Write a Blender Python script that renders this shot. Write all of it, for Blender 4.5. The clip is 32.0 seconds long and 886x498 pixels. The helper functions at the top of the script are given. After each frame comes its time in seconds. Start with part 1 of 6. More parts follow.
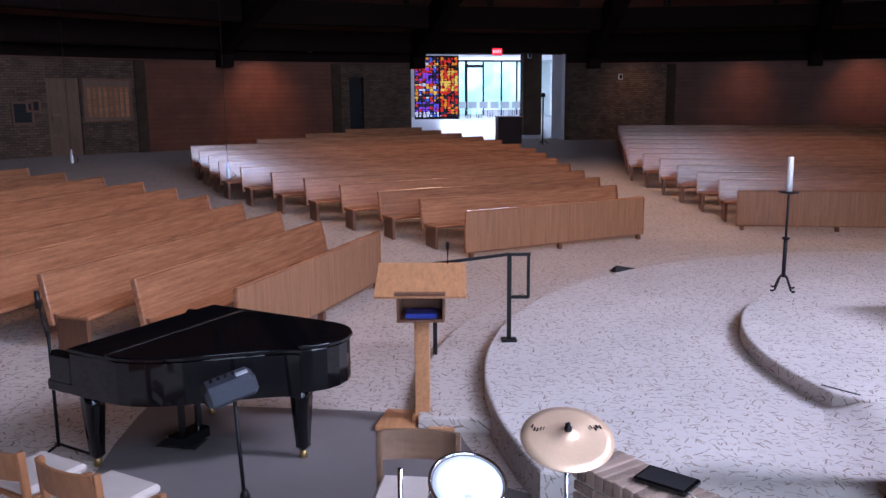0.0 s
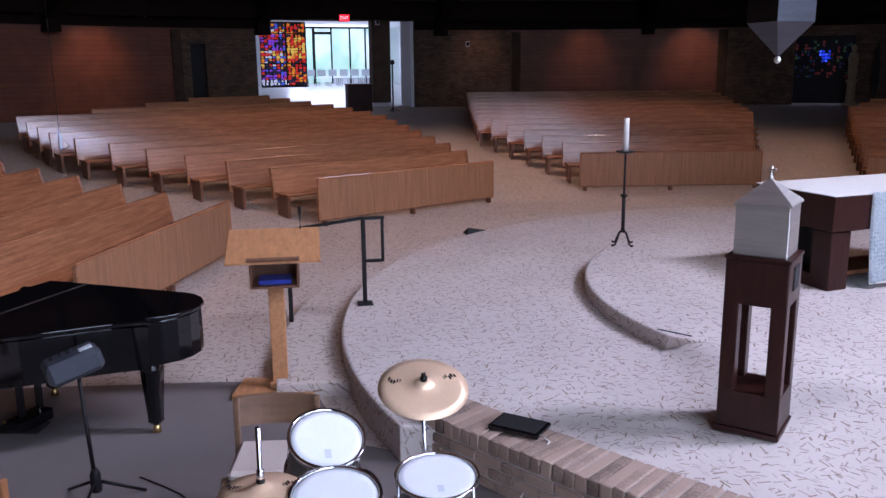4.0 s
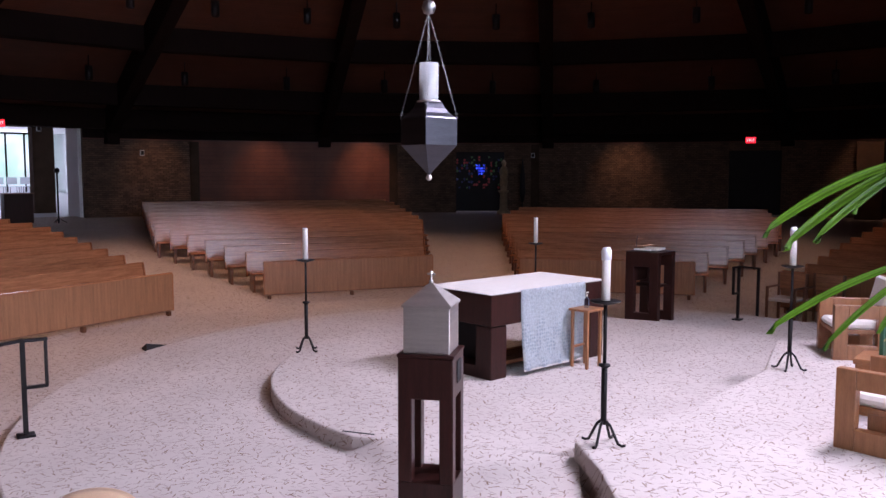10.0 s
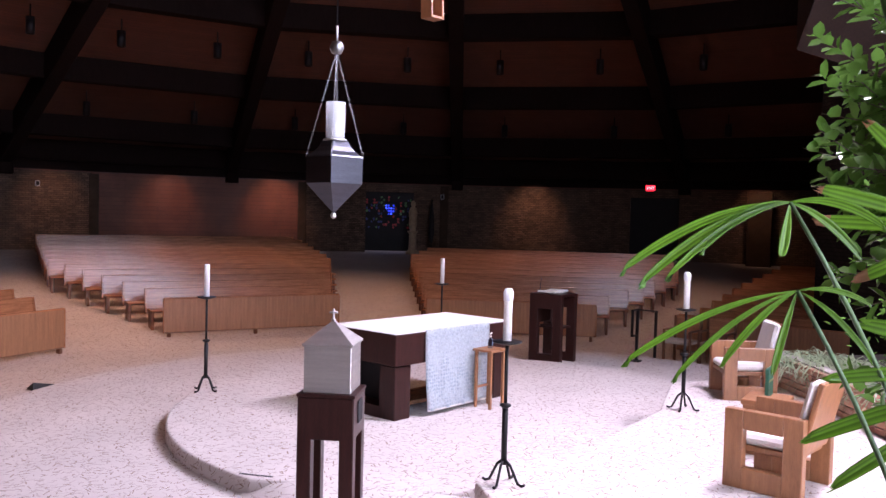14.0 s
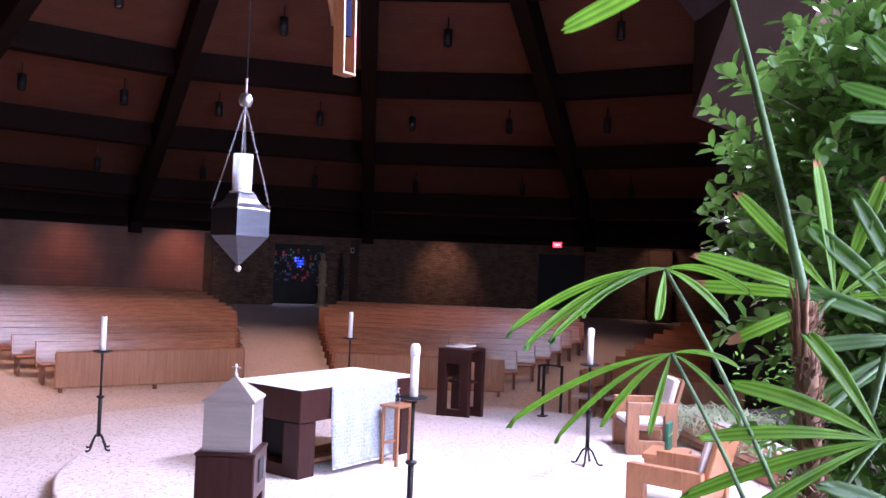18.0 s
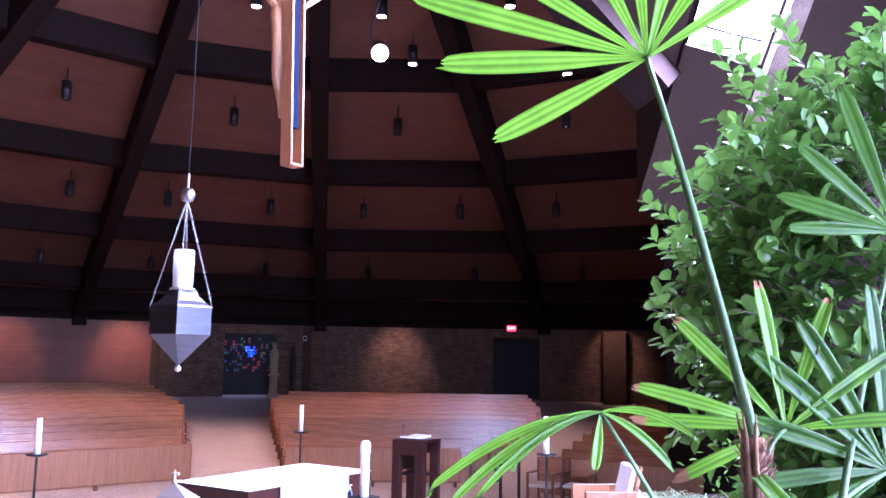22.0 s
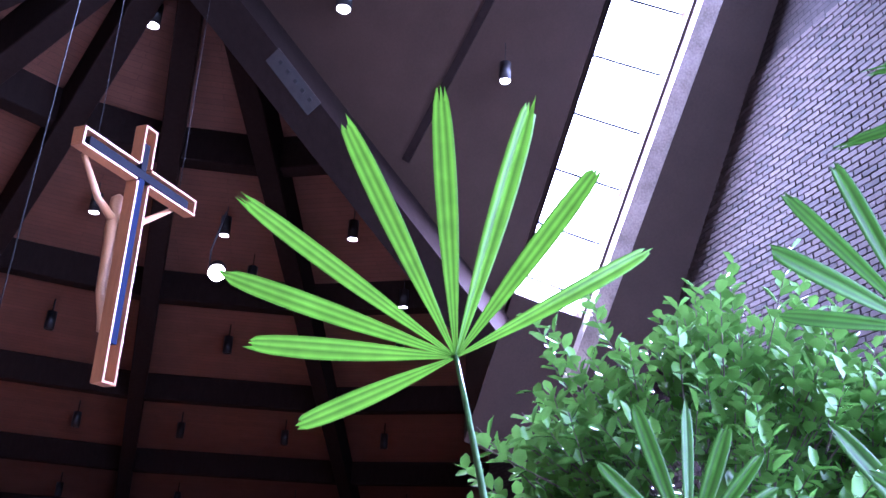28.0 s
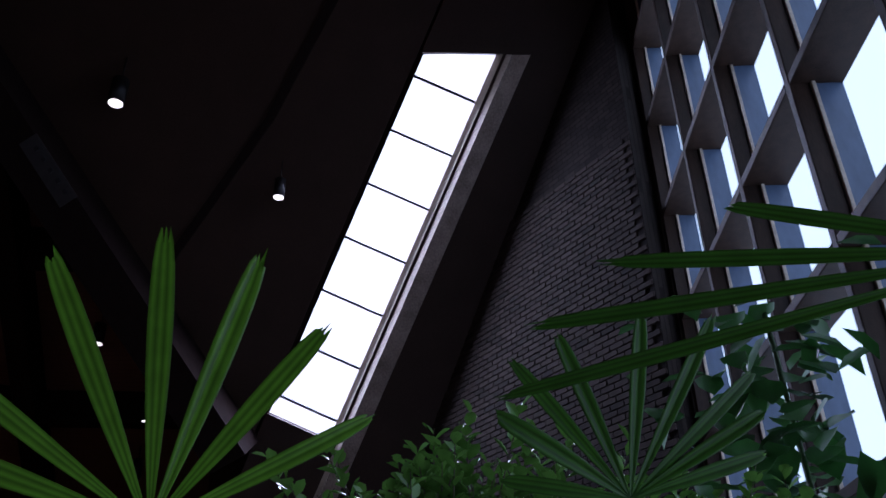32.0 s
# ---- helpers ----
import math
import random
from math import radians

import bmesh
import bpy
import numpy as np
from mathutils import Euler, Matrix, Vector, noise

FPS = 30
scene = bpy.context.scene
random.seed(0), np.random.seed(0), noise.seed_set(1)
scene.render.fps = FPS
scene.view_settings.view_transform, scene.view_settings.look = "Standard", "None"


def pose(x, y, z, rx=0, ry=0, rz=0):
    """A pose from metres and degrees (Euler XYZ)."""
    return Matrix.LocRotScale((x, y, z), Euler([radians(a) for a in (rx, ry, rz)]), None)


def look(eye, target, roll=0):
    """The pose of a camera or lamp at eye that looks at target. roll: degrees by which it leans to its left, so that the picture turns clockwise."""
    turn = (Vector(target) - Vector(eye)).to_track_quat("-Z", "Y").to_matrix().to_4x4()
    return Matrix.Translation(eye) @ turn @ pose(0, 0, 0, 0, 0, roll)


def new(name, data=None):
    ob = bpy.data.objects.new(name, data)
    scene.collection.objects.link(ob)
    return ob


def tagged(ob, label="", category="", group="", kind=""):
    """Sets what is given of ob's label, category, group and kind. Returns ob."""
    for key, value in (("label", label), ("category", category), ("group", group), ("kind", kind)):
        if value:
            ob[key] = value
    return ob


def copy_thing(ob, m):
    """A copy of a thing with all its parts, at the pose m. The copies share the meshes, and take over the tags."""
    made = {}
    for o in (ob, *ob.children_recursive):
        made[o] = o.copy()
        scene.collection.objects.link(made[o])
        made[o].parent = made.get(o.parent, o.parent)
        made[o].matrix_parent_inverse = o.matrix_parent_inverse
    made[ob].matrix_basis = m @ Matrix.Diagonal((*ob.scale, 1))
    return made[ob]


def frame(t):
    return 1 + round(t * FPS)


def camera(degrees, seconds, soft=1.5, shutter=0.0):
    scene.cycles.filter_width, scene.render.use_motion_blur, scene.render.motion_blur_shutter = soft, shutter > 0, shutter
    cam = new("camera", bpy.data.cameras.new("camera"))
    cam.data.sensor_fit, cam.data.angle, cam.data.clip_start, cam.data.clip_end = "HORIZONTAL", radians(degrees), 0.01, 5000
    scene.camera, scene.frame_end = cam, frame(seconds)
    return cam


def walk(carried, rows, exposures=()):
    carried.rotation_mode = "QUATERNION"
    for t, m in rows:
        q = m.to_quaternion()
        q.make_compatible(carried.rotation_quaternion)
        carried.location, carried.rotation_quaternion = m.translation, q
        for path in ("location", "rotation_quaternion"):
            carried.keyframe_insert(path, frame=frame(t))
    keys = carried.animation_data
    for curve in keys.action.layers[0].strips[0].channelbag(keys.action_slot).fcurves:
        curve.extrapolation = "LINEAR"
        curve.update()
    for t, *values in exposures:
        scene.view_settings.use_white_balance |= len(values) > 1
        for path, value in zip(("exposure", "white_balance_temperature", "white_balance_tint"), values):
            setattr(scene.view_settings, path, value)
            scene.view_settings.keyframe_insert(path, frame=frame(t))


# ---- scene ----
cam = camera(56.14, 32.0)
PATH = [
    (0.0, -0.024, -0.083, 2.803, 79.78, 0.44, -0.58),
    (0.5, -0.030, -0.093, 2.796, 79.26, 0.47, -1.18),
    (1.0, -0.031, -0.100, 2.788, 78.73, 0.50, -1.81),
    (1.5, -0.028, -0.105, 2.779, 78.22, 0.62, -2.64),
    (2.0, -0.023, -0.110, 2.769, 77.83, 0.75, -3.65),
    (2.5, -0.016, -0.124, 2.757, 77.55, 0.76, -4.97),
    (3.0, -0.014, -0.127, 2.751, 77.39, 0.84, -6.58),
    (3.5, -0.009, -0.126, 2.745, 77.38, 0.70, -8.49),
    (5.5, -0.012, -0.168, 2.743, 79.41, 0.27, -18.13),
    (6.0, -0.006, -0.172, 2.748, 80.17, 0.26, -20.43),
    (6.5, -0.005, -0.179, 2.754, 81.08, 0.08, -22.56),
    (7.0, -0.005, -0.199, 2.755, 81.92, 0.08, -24.27),
    (7.5, -0.011, -0.230, 2.754, 82.57, 0.07, -25.77),
    (8.0, -0.015, -0.259, 2.760, 83.10, 0.12, -27.18),
    (8.5, -0.016, -0.277, 2.767, 83.54, 0.14, -28.57),
    (9.0, -0.016, -0.291, 2.770, 84.06, 0.11, -29.90),
    (9.5, -0.013, -0.312, 2.779, 84.50, 0.09, -31.06),
    (10.0, -0.009, -0.325, 2.785, 84.91, -0.05, -32.10),
    (10.5, -0.005, -0.331, 2.785, 85.33, -0.15, -33.07),
    (11.0, 0.000, -0.334, 2.784, 85.73, -0.37, -33.96),
    (11.5, 0.005, -0.336, 2.783, 86.07, -0.51, -34.74),
    (12.0, 0.007, -0.343, 2.780, 86.38, -0.71, -35.43),
    (12.5, 0.008, -0.352, 2.781, 86.68, -0.85, -36.04),
    (13.0, 0.008, -0.360, 2.781, 87.02, -1.05, -36.73),
    (13.5, 0.008, -0.366, 2.779, 87.38, -1.28, -37.46),
    (14.0, 0.009, -0.370, 2.781, 87.76, -1.48, -38.26),
    (14.5, 0.008, -0.375, 2.780, 88.19, -1.71, -39.10),
    (16.5, 0.015, -0.395, 2.788, 90.03, -2.18, -42.26),
    (17.0, 0.014, -0.396, 2.789, 90.61, -2.25, -43.03),
    (17.5, 0.015, -0.397, 2.790, 91.15, -2.20, -43.73),
    (18.0, 0.018, -0.396, 2.791, 91.67, -2.26, -44.40),
    (18.5, 0.029, -0.393, 2.794, 92.22, -2.24, -45.06),
    (19.0, 0.047, -0.388, 2.804, 92.82, -2.03, -45.69),
    (19.5, 0.061, -0.384, 2.813, 93.53, -1.76, -46.27),
    (20.0, 0.071, -0.380, 2.822, 94.31, -1.56, -46.75),
    (20.5, 0.084, -0.374, 2.832, 95.10, -1.35, -47.05),
    (21.0, 0.092, -0.371, 2.843, 95.88, -1.11, -47.20),
    (21.5, 0.100, -0.370, 2.853, 96.70, -0.94, -47.31),
    (22.0, 0.108, -0.366, 2.860, 97.52, -0.92, -47.45),
    (22.5, 0.115, -0.363, 2.866, 98.32, -1.02, -47.60),
    (23.0, 0.120, -0.358, 2.873, 99.17, -1.17, -47.77),
    (23.5, 0.122, -0.354, 2.882, 100.13, -1.31, -47.96),
    (24.0, 0.122, -0.354, 2.892, 101.24, -1.36, -48.18),
    (24.5, 0.116, -0.361, 2.901, 102.44, -1.31, -48.37),
    (26.5, 0.148, -0.370, 2.945, 108.15, -2.16, -51.84),
    (27.0, 0.148, -0.379, 2.960, 109.80, -2.19, -54.13),
    (27.5, 0.147, -0.385, 2.973, 111.50, -2.24, -56.71),
    (28.0, 0.144, -0.393, 2.984, 113.20, -2.17, -59.47),
    (28.5, 0.145, -0.403, 2.994, 114.76, -1.92, -62.12),
    (29.0, 0.150, -0.410, 3.004, 116.09, -1.62, -64.50),
    (29.5, 0.156, -0.417, 3.011, 117.17, -1.36, -66.58),
    (30.0, 0.164, -0.424, 3.020, 118.04, -1.13, -68.51),
    (30.5, 0.174, -0.429, 3.031, 118.80, -0.87, -70.42),
    (31.0, 0.184, -0.433, 3.047, 119.58, -0.49, -72.31),
    (31.5, 0.190, -0.439, 3.062, 120.47, 0.06, -74.10),
    (32.0, 0.186, -0.450, 3.075, 121.40, 0.69, -75.75),
]
EXPOSURES = [
    (0.0, -0.1, 5600, 29),
    (6.0, -0.5, 6100, 34),
    (9.0, -0.4, 6400, 38),
    (14.0, 0.25, 6400, 42),
    (17.0, 0.65, 6000, 44),
    (20.0, 1.3, 5500, 48),
    (24.5, 1.75, 5000, 54),
    (26.5, 1.7, 4900, 50),
    (28.0, 1.2, 4850, 46),
    (29.0, -0.1, 4950, 38),
    (30.5, -1.8, 5350, 32),
    (32.0, -2.8, 5450, 29),
]
walk(cam, [(t, pose(x, y, z, rx, ry, rz)) for t, x, y, z, rx, ry, rz in PATH], EXPOSURES)

# ---- light ----
OX, OY = 6.65, 7.1            # centre of the round church, over the altar steps
world = bpy.data.worlds.new("world")
scene.world = world
world.use_nodes = True
wn = world.node_tree.nodes
sky = wn.new("ShaderNodeTexSky")
sky.sky_type, sky.sun_disc = "NISHITA", False
sky.sun_elevation, sky.sun_rotation = radians(48), radians(120)
world.node_tree.links.new(sky.outputs[0], wn["Background"].inputs[0])
wn["Background"].inputs[1].default_value = 0.12


def lamp(name, kind, energy, color, m, size=1.0, size_y=None, **more):
    data = bpy.data.lights.new(name, kind)
    data.energy, data.color = energy, color
    if kind == "AREA":
        data.shape = "RECTANGLE" if size_y else "SQUARE"
        data.size = size
        if size_y:
            data.size_y = size_y
    elif kind == "SPOT":
        data.spot_size, data.spot_blend, data.shadow_soft_size = radians(size), 0.6, 0.06
    ob = new(name, data)
    ob.matrix_world = m
    return ob


def polar(r, deg, z=0.0):
    return Vector((OX + r * math.cos(radians(deg)), OY + r * math.sin(radians(deg)), z))


def facing(at, x_axis, z_axis):
    """A lamp at a place that shines against z_axis, its width along x_axis."""
    z = Vector(z_axis).normalized()
    x = Vector(x_axis).normalized()
    y = z.cross(x)
    return Matrix(((x.x, y.x, z.x, at[0]), (x.y, y.y, z.y, at[1]), (x.z, y.z, z.z, at[2]), (0, 0, 0, 1)))


COOL, WARM = (0.80, 0.88, 1.0), (1.0, 0.64, 0.36)
# daylight in the openings: skylight, tall windows, narthex windows
lamp("skylight_daylight", "AREA", 2000, COOL, facing((9.939, 3.038, 9.177), (0.405, -0.837, -0.367), (0.823, 0.160, 0.545)), 0.9, 5.2)
lamp("window_daylight", "AREA", 150, COOL, facing((4.495, -2.218, 6.0), (-0.978, -0.208, 0), (0.208, -0.978, 0)), 8.4, 9.5).data.spread = radians(140)
lamp("narthex_daylight", "AREA", 260, COOL, Matrix.Translation((2.23, 41.58, 3.55)) @ Matrix.Rotation(radians(10.6), 4, "Z") @ Matrix.Rotation(radians(-90), 4, "X"), 4.0, 2.4)
# warm ceiling lights over the walls and the pews
for a, e in ((120.1, 190), (69.1, 190), (88.0, 90), (78.5, 110), (44.5, 130), (23.9, 80)):
    lamp("wall_spot", "SPOT", e, WARM, look(tuple(polar(23.3, a, 4.75)), tuple(polar(25.2, a, 2.7))), 70).data.spot_blend = 1.0
for a, r0, e in ((110, 14, 750), (80, 14, 700), (150, 11, 420), (40, 14, 550), (135, 8, 120), (85, 6.5, 380), (137, 17, 110), (95, 20.5, 300)):
    lamp("house_light", "SPOT", e, WARM, look(tuple(polar(r0, a, 7.6)), tuple(polar(r0, a, 0))), 92 if a > 140 else 104)


# ---- materials ----
def mat(name, color, rough=0.6, metal=0.0, scale=8.0, amount=0.15, bump=0.0, stretch=(1, 1, 1), fine=60.0, coat=0.0, spec=0.5):
    """A surface with variation at two scales and a fine relief."""
    m = bpy.data.materials.new(name)
    m.use_nodes = True
    nt = m.node_tree
    n, l = nt.nodes, nt.links
    b = n["Principled BSDF"]
    tc = n.new("ShaderNodeTexCoord")
    mp = n.new("ShaderNodeMapping")
    mp.inputs["Scale"].default_value = stretch
    l.new(tc.outputs["Object"], mp.inputs[0])
    n1, n2 = n.new("ShaderNodeTexNoise"), n.new("ShaderNodeTexNoise")
    n1.inputs["Scale"].default_value, n2.inputs["Scale"].default_value = scale, fine
    n1.inputs["Detail"].default_value, n2.inputs["Detail"].default_value = 4, 3
    l.new(mp.outputs[0], n1.inputs["Vector"])
    l.new(mp.outputs[0], n2.inputs["Vector"])
    mx = n.new("ShaderNodeMix")
    mx.inputs["Factor"].default_value = 0.45
    l.new(n1.outputs["Fac"], mx.inputs[2])
    l.new(n2.outputs["Fac"], mx.inputs[3])
    info = n.new("ShaderNodeObjectInfo")
    ad = n.new("ShaderNodeMath")
    ad.operation = "MULTIPLY_ADD"
    l.new(info.outputs["Random"], ad.inputs[0])
    ad.inputs[1].default_value = 0.12
    l.new(mx.outputs[0], ad.inputs[2])
    rp = n.new("ShaderNodeValToRGB")
    c = Vector(color)
    rp.color_ramp.elements[0].position, rp.color_ramp.elements[1].position = 0.3, 0.8
    rp.color_ramp.elements[0].color = (*(c * (1 - amount * 1.6)), 1)
    rp.color_ramp.elements[1].color = (*[min(1, v) for v in c * (1 + amount)], 1)
    l.new(ad.outputs[0], rp.inputs[0])
    l.new(rp.outputs[0], b.inputs["Base Color"])
    b.inputs["Roughness"].default_value, b.inputs["Metallic"].default_value = rough, metal
    b.inputs["Coat Weight"].default_value = coat
    b.inputs["Coat Roughness"].default_value = 0.12 if coat < 0.2 else 0.03
    b.inputs["Specular IOR Level"].default_value = spec
    if bump:
        bp = n.new("ShaderNodeBump")
        bp.inputs["Strength"].default_value, bp.inputs["Distance"].default_value = bump, 0.004
        l.new(mx.outputs[0], bp.inputs["Height"])
        l.new(bp.outputs[0], b.inputs["Normal"])
    return m


def glow(name, color, strength):
    m = bpy.data.materials.new(name)
    m.use_nodes = True
    b = m.node_tree.nodes["Principled BSDF"]
    b.inputs["Base Color"].default_value = (*color, 1)
    b.inputs["Emission Color"].default_value, b.inputs["Emission Strength"].default_value = (*color, 1), strength
    return m


def glass(name, color=(1, 1, 1), rough=0.02):
    m = bpy.data.materials.new(name)
    m.use_nodes = True
    b = m.node_tree.nodes["Principled BSDF"]
    b.inputs["Base Color"].default_value, b.inputs["Roughness"].default_value = (*color, 1), rough
    b.inputs["Transmission Weight"].default_value, b.inputs["IOR"].default_value = 1.0, 1.08
    return m


def carpet(name, base, fleck, flecks=True):
    """Cut-pile carpet, with short woven dashes that lie in all directions."""
    m = mat(name, base, 0.95, scale=1.3, amount=0.1, bump=0.5, fine=240, spec=0.1)
    if not flecks:
        return m
    nt = m.node_tree
    n, l = nt.nodes, nt.links
    b = n["Principled BSDF"]
    last = b.inputs["Base Color"].links[0].from_socket
    tc = n.new("ShaderNodeTexCoord")
    for k, (scale, length, wide, off) in enumerate(((7.5, 0.34, 0.050, 0.0), (9.0, 0.28, 0.05, 3.37), (11.0, 0.26, 0.055, 7.7), (8.0, 0.22, 0.042, 11.9))):
        sz = n.new("ShaderNodeSeparateXYZ")
        l.new(tc.outputs["Object"], sz.inputs[0])
        cb = n.new("ShaderNodeCombineXYZ")
        for axis in (0, 1):
            ma = n.new("ShaderNodeMath")
            ma.operation = "MULTIPLY_ADD"
            l.new(sz.outputs[2], ma.inputs[0])
            ma.inputs[1].default_value = 0.75
            l.new(sz.outputs[axis], ma.inputs[2])
            l.new(ma.outputs[0], cb.inputs[axis])
        mp = n.new("ShaderNodeMapping")
        mp.inputs["Scale"].default_value = (scale, scale, 0)
        mp.inputs["Location"].default_value = (off, off * 1.7, 0)
        l.new(cb.outputs[0], mp.inputs[0])
        vo = n.new("ShaderNodeTexVoronoi")
        vo.voronoi_dimensions = "2D"
        vo.inputs["Scale"].default_value = 1.0
        l.new(mp.outputs[0], vo.inputs["Vector"])
        su = n.new("ShaderNodeVectorMath")
        su.operation = "SUBTRACT"
        l.new(mp.outputs[0], su.inputs[0])
        l.new(vo.outputs["Position"], su.inputs[1])
        se = n.new("ShaderNodeSeparateColor")
        l.new(vo.outputs["Color"], se.inputs[0])
        an = n.new("ShaderNodeMath")
        an.operation = "MULTIPLY"
        an.inputs[1].default_value = 6.28
        l.new(se.outputs[0], an.inputs[0])
        ro = n.new("ShaderNodeVectorRotate")
        ro.rotation_type = "Z_AXIS"
        l.new(su.outputs[0], ro.inputs["Vector"])
        l.new(an.outputs[0], ro.inputs["Angle"])
        sx = n.new("ShaderNodeSeparateXYZ")
        l.new(ro.outputs[0], sx.inputs[0])
        hit = None
        for axis, lim in ((0, length), (1, wide)):
            a = n.new("ShaderNodeMath")
            a.operation = "ABSOLUTE"
            l.new(sx.outputs[axis], a.inputs[0])
            t = n.new("ShaderNodeMath")
            t.operation = "LESS_THAN"
            t.inputs[1].default_value = lim
            l.new(a.outputs[0], t.inputs[0])
            if hit:
                j = n.new("ShaderNodeMath")
                j.operation = "MULTIPLY"
                l.new(hit, j.inputs[0])
                l.new(t.outputs[0], j.inputs[1])
                hit = j.outputs[0]
            else:
                hit = t.outputs[0]
        fade = n.new("ShaderNodeMath")
        fade.operation = "MULTIPLY"
        l.new(hit, fade.inputs[0])
        l.new(se.outputs[1], fade.inputs[1])
        mx = n.new("ShaderNodeMix")
        mx.data_type = "RGBA"
        l.new(fade.outputs[0], mx.inputs["Factor"])
        l.new(last, mx.inputs["A"])
        mx.inputs["B"].default_value = (*fleck, 1)
        last = mx.outputs["Result"]
    l.new(last, b.inputs["Base Color"])
    return m


def brickwork(name, color, mortar, scale=1.0):
    """Brick too far off to be told apart: courses 75 mm high."""
    m = mat(name, color, 0.9, scale=3.0, amount=0.3, bump=0.4, fine=40, spec=0.12)
    nt = m.node_tree
    n, l = nt.nodes, nt.links
    b = n["Principled BSDF"]
    first = b.inputs["Base Color"].links[0].from_socket
    geo = n.new("ShaderNodeTexCoord")
    br = n.new("ShaderNodeTexBrick")
    br.inputs["Scale"].default_value = scale
    br.inputs["Brick Width"].default_value, br.inputs["Row Height"].default_value = 0.21, 0.075
    br.inputs["Mortar Size"].default_value = 0.008
    br.inputs["Color1"].default_value, br.inputs["Color2"].default_value = (0.75, 0.75, 0.75, 1), (1.25, 1.2, 1.15, 1)
    br.inputs["Mortar"].default_value = (*mortar, 1)
    l.new(geo.outputs["UV"], br.inputs["Vector"])
    mx = n.new("ShaderNodeMix")
    mx.data_type, mx.blend_type = "RGBA", "MULTIPLY"
    mx.inputs["Factor"].default_value = 1.0
    l.new(first, mx.inputs["A"])
    l.new(br.outputs["Color"], mx.inputs["B"])
    l.new(mx.outputs["Result"], b.inputs["Base Color"])
    return m


def boards(name, color, width=0.14, rough=0.5):
    """Narrow tongued boards; the joints run along U."""
    m = mat(name, color, rough, scale=2.0, amount=0.22, bump=0.2, stretch=(1, 1, 1), fine=30, spec=0.25)
    nt = m.node_tree
    n, l = nt.nodes, nt.links
    b = n["Principled BSDF"]
    first = b.inputs["Base Color"].links[0].from_socket
    tc = n.new("ShaderNodeTexCoord")
    br = n.new("ShaderNodeTexBrick")
    br.inputs["Scale"].default_value = 1.0
    br.inputs["Brick Width"].default_value, br.inputs["Row Height"].default_value = 2.4, width
    br.inputs["Mortar Size"].default_value = 0.006
    br.inputs["Color1"].default_value, br.inputs["Color2"].default_value = (0.9, 0.9, 0.9, 1), (1.08, 1.05, 1.05, 1)
    br.inputs["Mortar"].default_value = (0.6, 0.6, 0.6, 1)
    l.new(tc.outputs["UV"], br.inputs["Vector"])
    mx = n.new("ShaderNodeMix")
    mx.data_type, mx.blend_type = "RGBA", "MULTIPLY"
    mx.inputs["Factor"].default_value = 1.0
    l.new(first, mx.inputs["A"])
    l.new(br.outputs["Color"], mx.inputs["B"])
    l.new(mx.outputs["Result"], b.inputs["Base Color"])
    return m


def leaf_mat(name, color, rough=0.35, through_light=0.5):
    m = mat(name, color, rough, scale=5.0, amount=0.22, fine=22)
    n, l = m.node_tree.nodes, m.node_tree.links
    b = n["Principled BSDF"]
    rp = b.inputs["Base Color"].links[0].from_node
    if through_light:
        tr = n.new("ShaderNodeBsdfTranslucent")
        l.new(rp.outputs[0], tr.inputs[0])
        mx = n.new("ShaderNodeMixShader")
        mx.inputs[0].default_value = through_light
        l.new(b.outputs[0], mx.inputs[1])
        l.new(tr.outputs[0], mx.inputs[2])
        l.new(mx.outputs[0], n["Material Output"].inputs[0])
    return m


def ribbed(m, count=3.0):
    """Dark lengthwise ribs on a leaflet, across U."""
    n, l = m.node_tree.nodes, m.node_tree.links
    b = n["Principled BSDF"]
    first = b.inputs["Base Color"].links[0].from_socket
    tc = n.new("ShaderNodeTexCoord")
    sp = n.new("ShaderNodeSeparateXYZ")
    l.new(tc.outputs["UV"], sp.inputs[0])
    wv = n.new("ShaderNodeMath")
    wv.operation = "PINGPONG"
    wv.inputs[1].default_value = 0.5 / count
    l.new(sp.outputs[0], wv.inputs[0])
    mr = n.new("ShaderNodeMapRange")
    mr.inputs["From Min"].default_value, mr.inputs["From Max"].default_value = 0.0, 0.5 / count
    mr.inputs["To Min"].default_value, mr.inputs["To Max"].default_value = 0.46, 1.10
    l.new(wv.outputs[0], mr.inputs["Value"])
    mx = n.new("ShaderNodeMix")
    mx.data_type, mx.blend_type = "RGBA", "MULTIPLY"
    mx.inputs["Factor"].default_value = 1.0
    l.new(first, mx.inputs["A"])
    l.new(mr.outputs[0], mx.inputs["B"])
    l.new(mx.outputs["Result"], b.inputs["Base Color"])
    for nd in n:
        if nd.bl_idname == "ShaderNodeBsdfTranslucent":
            l.new(mx.outputs["Result"], nd.inputs[0])
    return m


OAK = mat("pew_oak", (0.43, 0.18, 0.085), 0.25, scale=3.0, amount=0.42, bump=0.06, stretch=(0.6, 6, 9), fine=26, spec=0.5, coat=0.16)
OAK_PANEL = mat("panel_oak", (0.36, 0.165, 0.08), 0.45, scale=3.0, amount=0.28, bump=0.1, stretch=(8, 8, 0.5), fine=24)
OAK_DARK = mat("oak_end", (0.17, 0.07, 0.035), 0.45, scale=4.0, amount=0.25, stretch=(6, 6, 1), fine=30)
MAHOGANY = mat("dark_mahogany", (0.032, 0.0095, 0.0075), 0.33, scale=4.0, amount=0.4, stretch=(7, 7, 0.7), fine=30, bump=0.08, spec=0.25)
